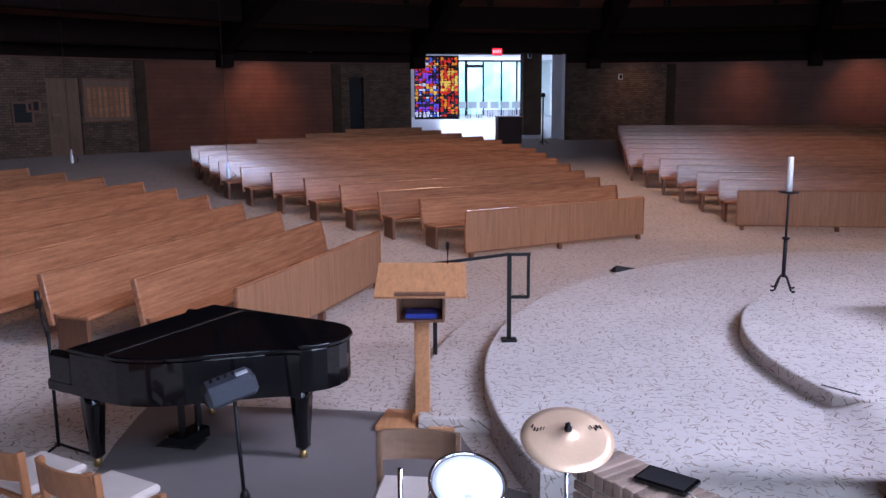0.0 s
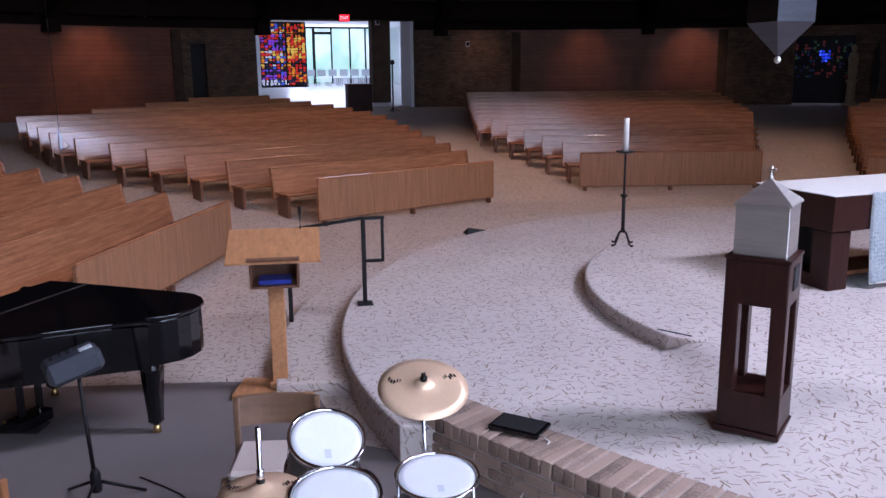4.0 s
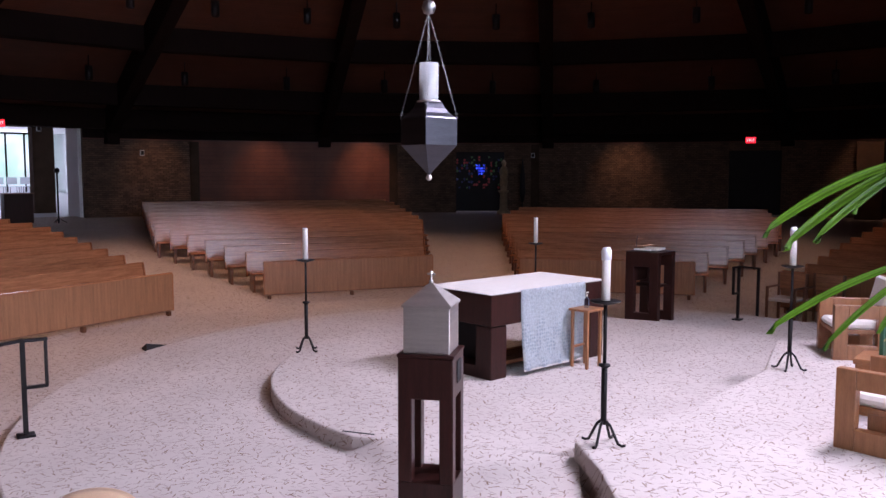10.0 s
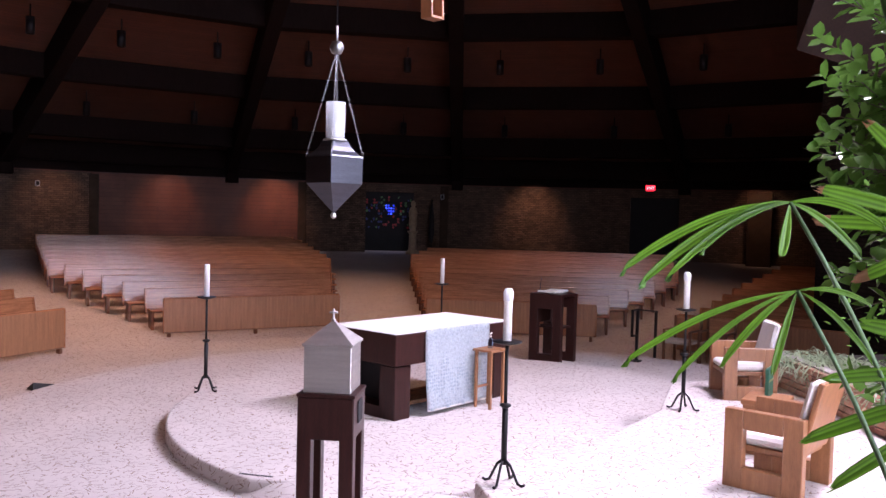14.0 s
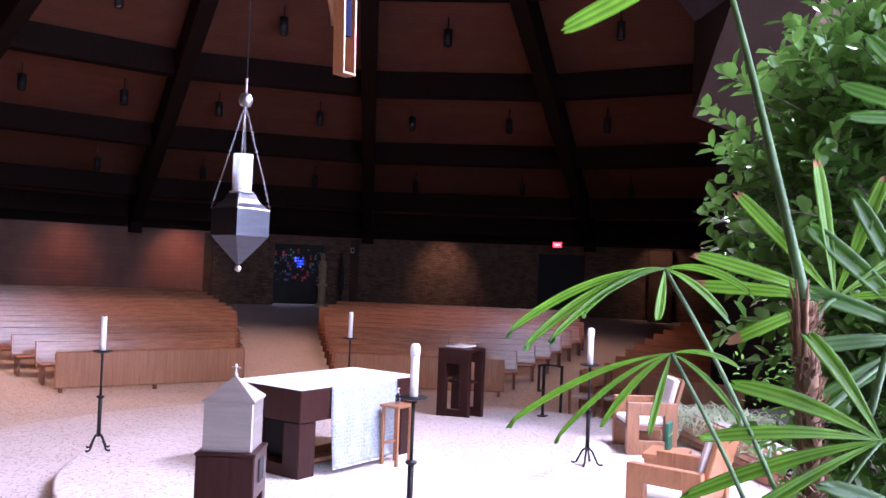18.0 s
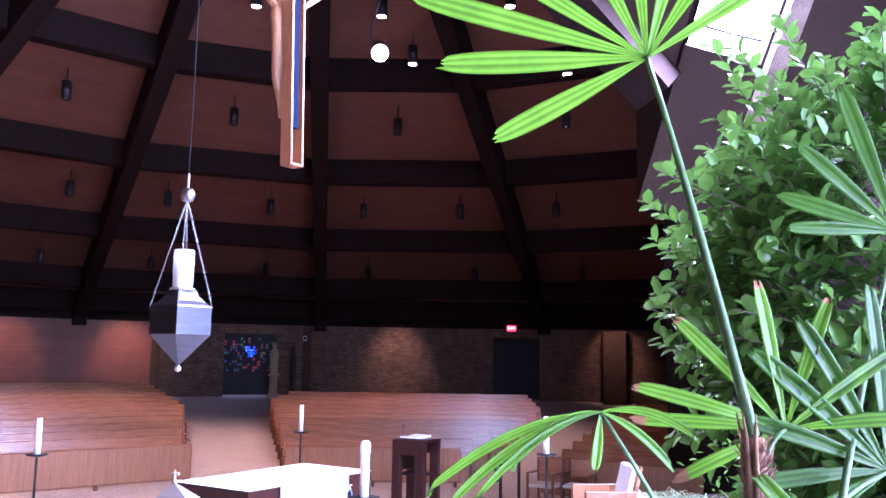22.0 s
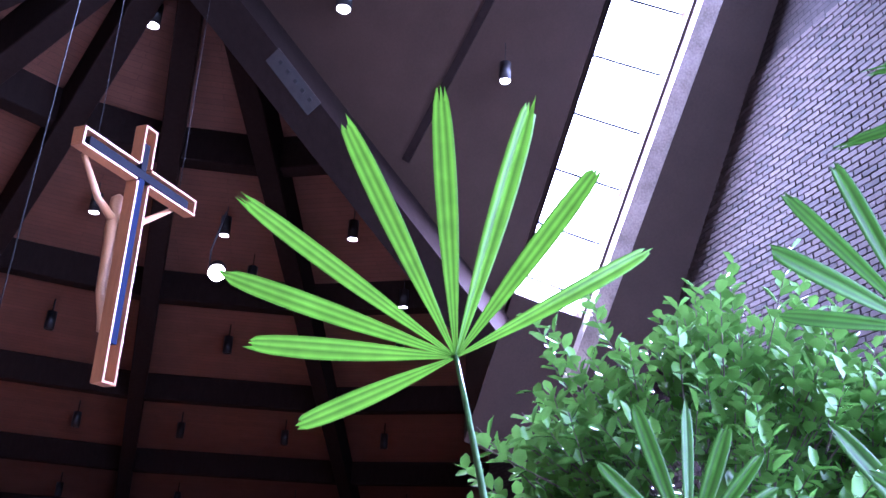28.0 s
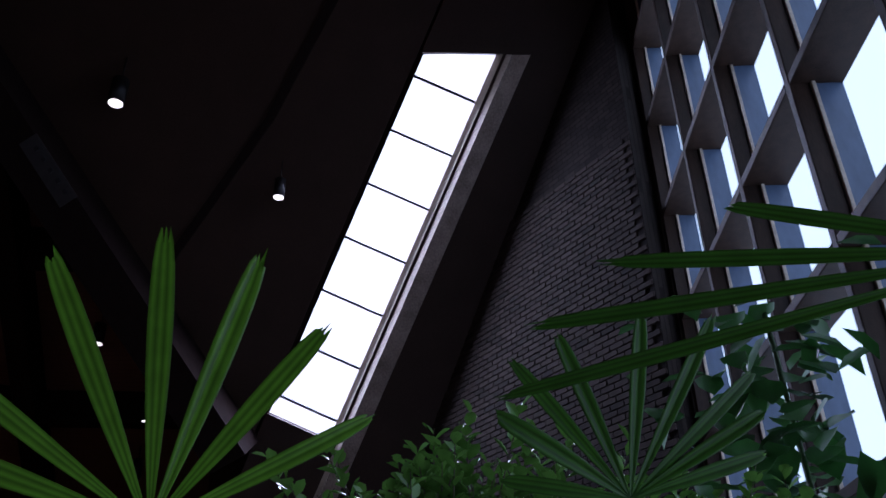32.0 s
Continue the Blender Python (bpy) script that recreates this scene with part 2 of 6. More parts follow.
CHAIR_WOOD = mat("chair_oak", (0.33, 0.135, 0.055), 0.42, scale=4.0, amount=0.25, stretch=(7, 7, 0.7), fine=30, bump=0.08)
LECTERN_OAK = mat("lectern_oak", (0.55, 0.25, 0.11), 0.4, scale=4.0, amount=0.25, stretch=(7, 1, 7), fine=30, bump=0.08)
CARPET = carpet("flecked_carpet", (0.62, 0.545, 0.505), (0.27, 0.185, 0.14))
CARPET_PEW = carpet("aisle_carpet", (0.54, 0.46, 0.41), (0.20, 0.135, 0.095))
CARPET_PLAIN = carpet("plain_carpet", (0.19, 0.16, 0.152), (0, 0, 0), False)
CEILING_WOOD = boards("ceiling_boards", (0.118, 0.049, 0.032))
BEAM = mat("dark_beam", (0.0125, 0.007, 0.006), 0.88, scale=3.0, amount=0.3, stretch=(4, 4, 1), fine=20, bump=0.1, spec=0.06)
WALL_WOOD = boards("wall_boards", (0.155, 0.048, 0.022), 0.16)
BRICK_FAR = brickwork("brown_brickwork", (0.13, 0.085, 0.062), (0.5, 0.48, 0.45))
BLACK = mat("black_lacquer", (0.004, 0.004, 0.005), 0.08, scale=5, amount=0.1, coat=0.3, spec=0.4)
IRON = mat("wrought_iron", (0.015, 0.013, 0.014), 0.5, 0.6, scale=20, amount=0.3, bump=0.15)
STEEL = mat("brushed_pewter", (0.60, 0.56, 0.52), 0.42, 1.0, scale=3, amount=0.15, stretch=(1, 1, 14), fine=40, bump=0.05)
WAX = mat("white_wax", (0.82, 0.78, 0.72), 0.5, scale=6, amount=0.06)
LINEN = mat("white_linen", (0.80, 0.76, 0.70), 0.9, scale=14, amount=0.06, bump=0.3, fine=300)
PLASTER = mat("white_plaster", (0.72, 0.74, 0.76), 0.9, scale=2, amount=0.05, bump=0.1)
# for black parts, and for the sheets that paint unlit doorways
DARK = mat("near_black", (0.012, 0.011, 0.012), 0.8, scale=3, amount=0.2)


# ---- mesh helpers ----
def part(name, bm, material, parent=None, label=""):
    me = bpy.data.meshes.new(name)
    bm.to_mesh(me)
    bm.free()
    me.materials.append(material)
    ob = new(name, me)
    if parent:
        ob.parent = parent
    if label:
        ob["label"] = label
    return ob


def thing(name, label, category, m=None, group="", kind=""):
    ob = new(name)
    if m is not None:
        ob.matrix_world = m
    return tagged(ob, label, category, group, kind)


def box(x, y, z, sx, sy, sz, bevel=0.0, m=None, bm=None):
    """A box by its centre and size, with worn edges."""
    own = bm is None
    b = bmesh.new()
    bmesh.ops.create_cube(b, size=1.0)
    for v in b.verts:
        v.co = Vector((v.co.x * sx + x, v.co.y * sy + y, v.co.z * sz + z))
    if bevel:
        bmesh.ops.bevel(b, geom=b.edges[:], offset=bevel, segments=1, affect="EDGES", profile=0.5)
    if m is not None:
        b.transform(m)
    if own:
        return b
    me = bpy.data.meshes.new("tmp")
    b.to_mesh(me)
    b.free()
    bm.from_mesh(me)
    bpy.data.meshes.remove(me)
    return bm


def turned(profile, n=20, bm=None, m=None, hollow=False):
    """A body of revolution from (radius, height) pairs."""
    b = bm or bmesh.new()
    rings = []
    for r, z in profile:
        ring = []
        for i in range(n):
            a = 2 * math.pi * i / n
            co = Vector((r * math.cos(a), r * math.sin(a), z))
            ring.append(b.verts.new(m @ co if m is not None else co))
        rings.append(ring)
    for a, c in zip(rings, rings[1:] + ([rings[0]] if hollow else [])):
        for i in range(n):
            f = b.faces.new((a[i], a[(i + 1) % n], c[(i + 1) % n], c[i]))
            f.smooth = True
    if not hollow:
        b.faces.new(rings[0][::-1])
        b.faces.new(rings[-1])
    return b


def tube(points, radius, n=8, bm=None, taper=1.0):
    """A round bar along points."""
    b = bm or bmesh.new()
    pts = [Vector(p) for p in points]
    rings = []
    for i, p in enumerate(pts):
        d = (pts[min(i + 1, len(pts) - 1)] - pts[max(i - 1, 0)]).normalized()
        side = d.cross(Vector((0, 0, 1)))
        if side.length < 0.05:
            side = d.cross(Vector((0, 1, 0)))
        side.normalize()
        up = side.cross(d)
        r = radius * (1 + (taper - 1) * i / (len(pts) - 1))
        rings.append([b.verts.new(p + (side * math.cos(2 * math.pi * k / n) + up * math.sin(2 * math.pi * k / n)) * r) for k in range(n)])
    for a, c in zip(rings, rings[1:]):
        for k in range(n):
            f = b.faces.new((a[k], a[(k + 1) % n], c[(k + 1) % n], c[k]))
            f.smooth = n > 4
    b.faces.new(rings[0][::-1])
    b.faces.new(rings[-1])
    return b


def prism(outline, z0, z1, bevel=0.0):
    """An upright slab over an outline."""
    b = bmesh.new()
    f = b.faces.new([b.verts.new((x, y, z0)) for x, y in outline])
    if f.normal.z > 0:
        f.normal_flip()
    r = bmesh.ops.extrude_face_region(b, geom=[f])
    for v in r["geom"]:
        if isinstance(v, bmesh.types.BMVert):
            v.co.z = z1
    bmesh.ops.recalc_face_normals(b, faces=b.faces[:])
    if bevel:
        bmesh.ops.bevel(b, geom=[e for e in b.edges if all(abs(v.co.z - z1) < 1e-5 for v in e.verts)], offset=bevel, segments=2, affect="EDGES", profile=0.5)
    return b


def quad_uv(bm, corners, size):
    """A flat panel with UVs in metres."""
    uv = bm.loops.layers.uv.verify()
    f = bm.faces.new([bm.verts.new(c) for c in corners])
    for lp, (u, v) in zip(f.loops, size):
        lp[uv].uv = (u, v)
    return f


# ---- floor ----
FRONT, SLOPE, WALL_R = 9.3, 0.076, 25.2


def floor_z(r):
    return max(0.0, (r - FRONT) * SLOPE)


bm = bmesh.new()
radii = [0, 3, 6, 8, FRONT, 12, 15, 18, 21, 24, WALL_R + 0.6]
rings = [[bm.verts.new(polar(r, a, floor_z(r))) for a in range(0, 360, 4)] for r in radii[1:]]
hub = bm.verts.new((OX, OY, 0))
for i in range(90):
    bm.faces.new((hub, rings[0][i], rings[0][(i + 1) % 90]))
    for a, c in zip(rings, rings[1:]):
        bm.faces.new((a[i], c[i], c[(i + 1) % 90], a[(i + 1) % 90]))
tagged(part("floor", bm, CARPET_PEW), "flecked beige carpet on a floor that rises to the back", "floor", kind="structure")
bm = prism([(-6.0, -5), (3.6, -5), (3.0, 2.3), (2.12, 3.74), (1.16, 5.12), (0.45, 5.6), (0.2, 6.4), (0.1, 7.0), (-0.72, 7.14), (-2.54, 7.37), (-4.6, 7.25), (-6.0, 7.0)], -0.1, 0.006)
tagged(part("floor_choir", bm, CARPET_PLAIN), "plain grey-beige carpet under the piano and the choir", "floor", kind="structure")


def disc(r, a0, a1, step=3):
    n = max(2, int(abs(a1 - a0) / step))
    return [tuple(polar(r, a0 + (a1 - a0) * i / n)[:2]) for i in range(n + 1)]


bm = prism(disc(6.85, -10, 184), -0.05, 0.14, 0.02)
tagged(part("step_ring", bm, CARPET_PEW), "curved carpeted step round the sanctuary platform", "step", kind="structure")
bm = prism(disc(6.24, -60, 197) + [(1.16, 5.12), (1.62, 4.52), (2.12, 3.74), (2.95, 2.4), (4.0, 0.4), (7.0, -1.0)], -0.05, 0.28, 0.025)
tagged(part("platform", bm, CARPET), "round sanctuary platform with flecked pale carpet", "platform", kind="structure")
bm = prism([(x + 0.1, y + 0.25) for x, y in disc(3.7, -20, 196)] + [(4.45, 5.0), (8.0, 5.4)], 0.2, 0.43, 0.025)
tagged(part("altar_platform", bm, CARPET), "raised round altar platform with flecked pale carpet", "platform", kind="structure")
bm = bmesh.new()
grid = []
for i in range(15):
    u = i / 14
    row = []
    for j in range(15):
        w = j / 14
        lo = Vector((2.55, 4.9)).lerp(Vector((3.5, 3.55)), u)
        hi = Vector((3.20, 6.52)).lerp(Vector((4.55, 4.80)), u)
        p = lo.lerp(hi, w)
        k = min(1.0, u / (0.13 + 0.7 * (1 - w)))
        row.append(bm.verts.new((p.x, p.y, 0.2815 + 0.150 * w * k * k * (3 - 2 * k))))
    grid.append(row)
for a, c in zip(grid, grid[1:]):
    for j in range(14):
        bm.faces.new((a[j], c[j], c[j + 1], a[j + 1])).smooth = True
bmesh.ops.recalc_face_normals(bm, faces=bm.faces[:])
tagged(part("ramp", bm, CARPET), "short carpeted ramp up to the altar platform", "ramp", kind="structure")
bm = prism([(4.50, 4.80), (4.22, 4.2), (3.75, 3.45), (3.5, 2.2), (4.5, 0.6), (8.0, -0.6), (12.0, 2.5), (11.0, 6.0), (9.6, 6.6), (8.05, 5.62), (6.3, 5.05)], 0.2, 0.58, 0.025)
tagged(part("chair_platform", bm, CARPET), "upper platform for the ministers' chairs, pale carpet", "platform", kind="structure")

# ---- pews ----


def pew(length, label):
    p = thing("pew", label, "pew", group="pews")
    lean = Matrix.Rotation(radians(-11), 4, "X")
    part("backrest", box(0, 0, 0.27, length, 0.035, 0.52, 0.008, Matrix.Translation((0, 0.0, 0.36)) @ lean), OAK, p)
    part("cap_rail", box(0, 0, 0.53, length + 0.01, 0.055, 0.03, 0.008, Matrix.Translation((0, 0.0, 0.36)) @ lean), OAK, p)
    part("seat", box(0, -0.26, 0.425, length, 0.44, 0.045, 0.012, Matrix.Identity(4)), OAK, p)
    for s in (-1, 1):
        part("back_end", box(s * (length / 2 + 0.018), -0.004, 0.25, 0.036, 0.075, 0.58, 0.008, Matrix.Translation((0, 0.0, 0.36)) @ lean), OAK, p)
    n = 3 if length > 5 else 2
    for i in range(n):
        x = -length / 2 + 0.06 + (length - 0.12) * i / (n - 1)
        part("leg", box(x, -0.22, 0.2, 0.06, 0.40, 0.405, 0.006), OAK_DARK, p)
    for s in (-1, 1):
        part("end_bracket", box(s * (length / 2 - 0.02), -0.02, 0.40, 0.04, 0.09, 0.10, 0.005), OAK_DARK, p)
    return p


def modesty_panel(length):
    p = thing("modesty_screen", "oak screen standing before the first pew", "screen", group="pew screens")
    part("panel", box(0, 0, 0.48, length, 0.03, 0.72, 0.004), OAK_PANEL, p)
    part("top_rail", box(0, 0, 0.855, length + 0.01, 0.05, 0.03, 0.006), OAK, p)
    for s in (-1, 1):
        part("end_stile", box(s * (length / 2 + 0.012), 0, 0.475, 0.024, 0.05, 0.73, 0.005), OAK, p)
    part("bottom_rail", box(0, 0, 0.12, length, 0.035, 0.02, 0.004), OAK_DARK, p)
    for i in range(3):
        part("foot", box(-length / 2 + 0.1 + (length - 0.2) * i / 2, 0.0, 0.055, 0.07, 0.10, 0.11, 0.01), OAK_DARK, p)
    return p


def ramp(d, *knots):
    """Straight-line reading between (distance, value) pairs."""
    for (d0, v0), (d1, v1) in zip(knots, knots[1:]):
        if d <= d1:
            return v0 + (v1 - v0) * (d - d0) / (d1 - d0)
    return knots[-1][1]


# each section: axis, distance of the screen, first pew and pitch, rows, then its two ends by distance
SECTIONS = (
    (161.4, 8.77, 9.85, 0.93, 12, ((8.8, -1.49), (9.9, -1.62), (20.0, -5.4)), ((8.8, 2.46), (9.8, 2.82), (14.2, 4.55), (21.0, 4.6))),
    (118.2, 9.33, 10.50, 0.98, 13, ((9.3, -1.95), (10.5, -2.20), (16.0, -4.47), (19.6, -4.47), (20.4, -2.1), (22.3, 1.2)), ((9.3, 2.11), (10.6, 2.50), (16.8, 4.62), (19.0, 4.6), (22.3, 3.85))),
    (81.2, 9.87, 11.0, 1.0, 12, ((9.8, -1.86), (11.0, -2.03), (16.1, -3.7), (22.0, -3.6)), ((9.8, 2.1), (10.9, 2.36), (16.4, 4.5), (21.0, 5.2))),
    (44.2, 9.25, 10.44, 1.0, 10, ((9.2, -2.13), (10.4, -2.35), (17.5, -3.95), (20.0, -3.6)), ((9.2, 1.75), (10.4, 2.1), (12.1, 3.0), (16.0, 4.6))),
    (7.2, 8.4, 9.6, 1.05, 9, ((8.4, -2.05), (9.6, -2.2), (13.8, -3.2), (18.0, -3.9)), ((8.4, 2.2), (18.0, 4.6))),
)
for axis, screen, first_d, pitch, rows, left_end, right_end in SECTIONS:
    u = Vector((math.cos(radians(axis)), math.sin(radians(axis)), 0))
    for k in range(-1, rows):
        d = screen if k < 0 else first_d + pitch * k
        a, b = ramp(d, *left_end), ramp(d, *right_end)
        c = Vector((OX, OY, floor_z(d - 0.2))) + u * d + Vector((u.y, -u.x, 0)) * (a + b) / 2
        m = Matrix.Translation(c) @ Matrix.Rotation(radians(axis - 90), 4, "Z")
        if k < 0:
            modesty_panel(b - a).matrix_world = m
        else:
            pew(b - a, "long oak pew with a leaning back on the sloping carpet").matrix_world = m

# ---- outer wall, beams and roof ----
HEAD, APEX = 4.9, 13.2


PEAK = Vector((6.2, 7.7, APEX))
BEAMS = (168, 146, 123, 107, 91.5, 73, 51.8, 30.5, 7)


def roof_z(r):
    return HEAD + (APEX - HEAD) * (1 - r / (WALL_R + 0.4))


def roof_at(share, a, drop=0.0):
    """A point under the roof: share of the way from the peak to the wall foot at an angle."""
    return PEAK.lerp(polar(WALL_R + 0.4, a, HEAD), share) - Vector((0, 0, drop))


def wall_strip(name, a0, a1, z0, z1, material, label, r=WALL_R, thick=0.3, step=2.5):
    bm = bmesh.new()
    n = max(1, round(abs(a1 - a0) / step))
    dl = radians(a1 - a0) / n * r
    for i in range(n):
        p, q = a0 + (a1 - a0) * i / n, a0 + (a1 - a0) * (i + 1) / n
        quad_uv(bm, (polar(r, p, z0), polar(r, p, z1), polar(r, q, z1), polar(r, q, z0)), ((i * dl, z0), (i * dl, z1), (i * dl + dl, z1), (i * dl + dl, z0)))
        quad_uv(bm, (polar(r + thick, p, z0), polar(r + thick, q, z0), polar(r + thick, q, z1), polar(r + thick, p, z1)), ((0, 0),) * 4)
    for a, sgn in ((a0, 1), (a1, -1)):
        quad_uv(bm, [polar(r, a, z0), polar(r + thick, a, z0), polar(r + thick, a, z1), polar(r, a, z1)][::sgn], ((0, z0), (thick, z0), (thick, z1), (0, z1)))
    bmesh.ops.remove_doubles(bm, verts=bm.verts, dist=0.001)
    return tagged(part(name, bm, material), label, "wall", kind="structure")
WT = 5.05
wall_strip("wall_brick_west", 152, 135.6, 0, WT, BRICK_FAR, "brown brick wall beside the vestry door")
wall_strip("wall_brick_door_side", 133.4, 129.5, 0, WT, BRICK_FAR, "brown brick wall pier with a notice frame")
wall_strip("wall_door_head", 135.6, 133.4, 3.5, WT, BRICK_FAR, "brick above the vestry door")
wall_strip("wall_wood_west", 129.5, 113.9, 0, WT, WALL_WOOD, "red-brown boarded wall lit by a spot")
wall_strip("wall_brick_north_west", 113.9, 112.7, 0, WT, BRICK_FAR, "narrow brown brick pier beside a dark doorway")
wall_strip("wall_lintel_dark_door", 112.7, 111.5, 3.6, WT, BRICK_FAR, "brick above a dark doorway")
wall_strip("wall_brick_door_west", 111.5, 107.4, 0, WT, BRICK_FAR, "brown brick wall beside the wide entrance")
wall_strip("wall_entrance_head", 107.4, 93.7, 4.45, 5.2, BEAM, "dark lintel over the wide entrance", r=WALL_R - 0.02)
wall_strip("wall_brick_door_east", 93.7, 84.8, 0, WT, BRICK_FAR, "brown brick wall beside the wide entrance")
wall_strip("wall_wood_north", 84.8, 66.3, 0, WT, WALL_WOOD, "red-brown boarded wall lit by a spot")
wall_strip("wall_brick_niche_west", 66.3, 60.5, 0, WT, BRICK_FAR, "dark brick pier beside the glass niche")
wall_strip("wall_niche_head", 60.5, 55.9, 3.75, WT, BRICK_FAR, "lintel over the stained glass niche")
wall_strip("wall_brick_east", 55.9, 35.4, 0, WT, BRICK_FAR, "long brown brick wall")
wall_strip("wall_exit_head", 35.4, 31.0, 3.75, WT, BRICK_FAR, "lintel over the exit doors")
wall_strip("wall_brick_far_east", 31.0, 0.0, 0, WT, BRICK_FAR, "brown brick wall with a lit niche")
wall_strip("wall_side_south_east", 0.0, -28.0, 0, 12.0, BRICK_FAR, "brown brick wall behind the plants")
wall_strip("wall_side_west", 180.0, 152.0, 0, 8.0, BRICK_FAR, "brown brick wall")
wall_strip("wall_back_south", 332.0, 180.0, 0, 12.0, BRICK_FAR, "plain brown wall behind the choir")
for name, a0, a1 in (("trim_fascia_west", 152, 107.4), ("trim_fascia_east", 93.7, 0.0)):
    wall_strip(name, a0, a1, 4.12, WT + 0.3, BEAM, "dark timber fascia band along the top of the wall", r=WALL_R - 0.06, thick=0.055)
    wall_strip(name + "_ledge", a0, a1, 4.08, 4.118, CEILING_WOOD, "thin timber ledge under the fascia", r=WALL_R - 0.12, thick=0.115)
# black sheets closing the doorways, in place of their shaded depth
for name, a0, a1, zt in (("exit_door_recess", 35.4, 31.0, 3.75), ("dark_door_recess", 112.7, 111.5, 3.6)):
    wall_strip(name, a0, a1, 0, zt, DARK, "black sheet behind a doorway, standing in for its unlit depth", r=WALL_R + 0.302)

# ceiling cone with boards, seen from below
bm = bmesh.new()
SHARES = [1.0, 0.89, 0.73, 0.56, 0.385, 0.21, 0.03]
EDGES = sorted(list(range(-172, 7, 6)) + list(BEAMS) + [188])
for a0, a1 in zip(EDGES, EDGES[1:]):
    h = Vector((0, 0, 6.0 if -142 <= a0 < -8 else 0.0))
    run = (polar(WALL_R, a1) - polar(WALL_R, a0)).length
    for s0, s1 in zip(SHARES, SHARES[1:]):
        quad_uv(bm, (roof_at(s0, a0) + h, roof_at(s1, a0) + h, roof_at(s1, a1) + h, roof_at(s0, a1) + h), ((-run * s0 / 2, 26 * s0), (-run * s1 / 2, 26 * s1), (run * s1 / 2, 26 * s1), (run * s0 / 2, 26 * s0)))
up6 = Vector((0, 0, 6))
for i in (-142, -4):         # cheeks where the roof steps up over the chancel
    for s0, s1 in zip(SHARES, SHARES[1:]):
        quad_uv(bm, (roof_at(s0, i), roof_at(s1, i), roof_at(s1, i) + up6, roof_at(s0, i) + up6), ((s0 * 26, 0), (s1 * 26, 0), (s1 * 26, 6), (s0 * 26, 6)))
for h in (0, 6):
    bm.faces.new([bm.verts.new(roof_at(0.04, k * 30, 0.02 - h)) for k in range(12)][::-1])
tagged(part("ceiling", bm, CEILING_WOOD), "red-brown boarded ceiling rising to the middle", "ceiling", kind="structure")
for a in BEAMS:
    p, q = roof_at(0.985, a, 0.45), roof_at(0.04, a, 0.45)
    d = q - p
    m = Matrix.Translation((p + q) / 2) @ d.to_track_quat("X", "Z").to_matrix().to_4x4()
    beam = thing("roof_beam", "dark laminated timber roof beam", "beam", group="roof beams")
    part("beam", box(0, 0, 0, d.length, 0.42, 0.9, 0.02, m), BEAM, beam)
    part("foot", box(0, 0, 0, 0.5, 0.46, 1.1, 0.02, Matrix.Translation(polar(WALL_R - 0.28, a, 4.45)) @ Matrix.Rotation(radians(a), 4, "Z")), BEAM, beam)
for share in SHARES[1:-1] + [0.975]:
    for a, b in zip(BEAMS, BEAMS[1:]):
        p, q = roof_at(share, a, 0.30), roof_at(share, b, 0.30)
        d = q - p
        m = Matrix.Translation((p + q) / 2) @ d.to_track_quat("X", "Z").to_matrix().to_4x4()
        tagged(part("purlin", box(0, 0, 0, d.length, 0.42, 0.72, 0.02, m), BEAM), "dark timber purlin between the roof beams", "purlin", group="purlins", kind="structure")

LIT = glow("lit_lamp_lens", (1.0, 0.88, 0.72), 14)
lit = thing("lit_can_light", "black can light with a glowing lens under the roof", "ceiling light", group="lit can lights")
part("housing", turned([(0.10, 0.02), (0.115, 0.0), (0.115, 0.44), (0.05, 0.47)], 16), IRON, lit)
part("lens", turned([(0.098, 0.008), (0.098, 0.02)], 16), LIT, lit)
part("stem", turned([(0.012, 0.46), (0.012, 1.1)], 8), IRON, lit)
spots = [Vector(p) for p in ((7.61, 6.03, 10.85), (8.87, 4.04, 9.75), (7.23, 9.80, 11.68), (13.2, 12.75, 9.6), (15.45, 10.0, 9.35))]
spots += [roof_at(0.28, (a + b) / 2, 0.74) for a, b in zip(BEAMS[3:], BEAMS[4:])]
lit.matrix_world = Matrix.Translation(spots[0])
for k, p in enumerate(spots[1:]):
    copy_thing(lit, Matrix.Translation(p) @ Matrix.Scale(0.7 if k == 0 else 1.0, 4))
BULB = glow("lamp_lens", (1.0, 0.85, 0.65), 2)
can = thing("can_light", "black cylindrical can light under the ceiling", "ceiling light", group="can lights")
part("housing", turned([(0.115, 0.44), (0.115, 0.0), (0.10, 0.0), (0.10, 0.05)], 14), IRON, can)
part("stem", turned([(0.02, 0.95), (0.02, 0.44)], 8), IRON, can)
part("lens", turned([(0.09, 0.052), (0.09, 0.05)], 14), BULB, can)
first = True
for share, places in ((0.81, (0.23, 0.74)), (0.63, (0.23, 0.74)), (0.453, (0.48,))):
    for a, b in zip(BEAMS, BEAMS[1:]):
        for w in places:
            m = Matrix.Translation(roof_at(share, a, 0.76).lerp(roof_at(share, b, 0.76), w))
            if first:
                can.matrix_world, first = m, False
            else:
                copy_thing(can, m)

# ---- sanctuary things ----
P1, P2, P3 = 0.28, 0.43, 0.58


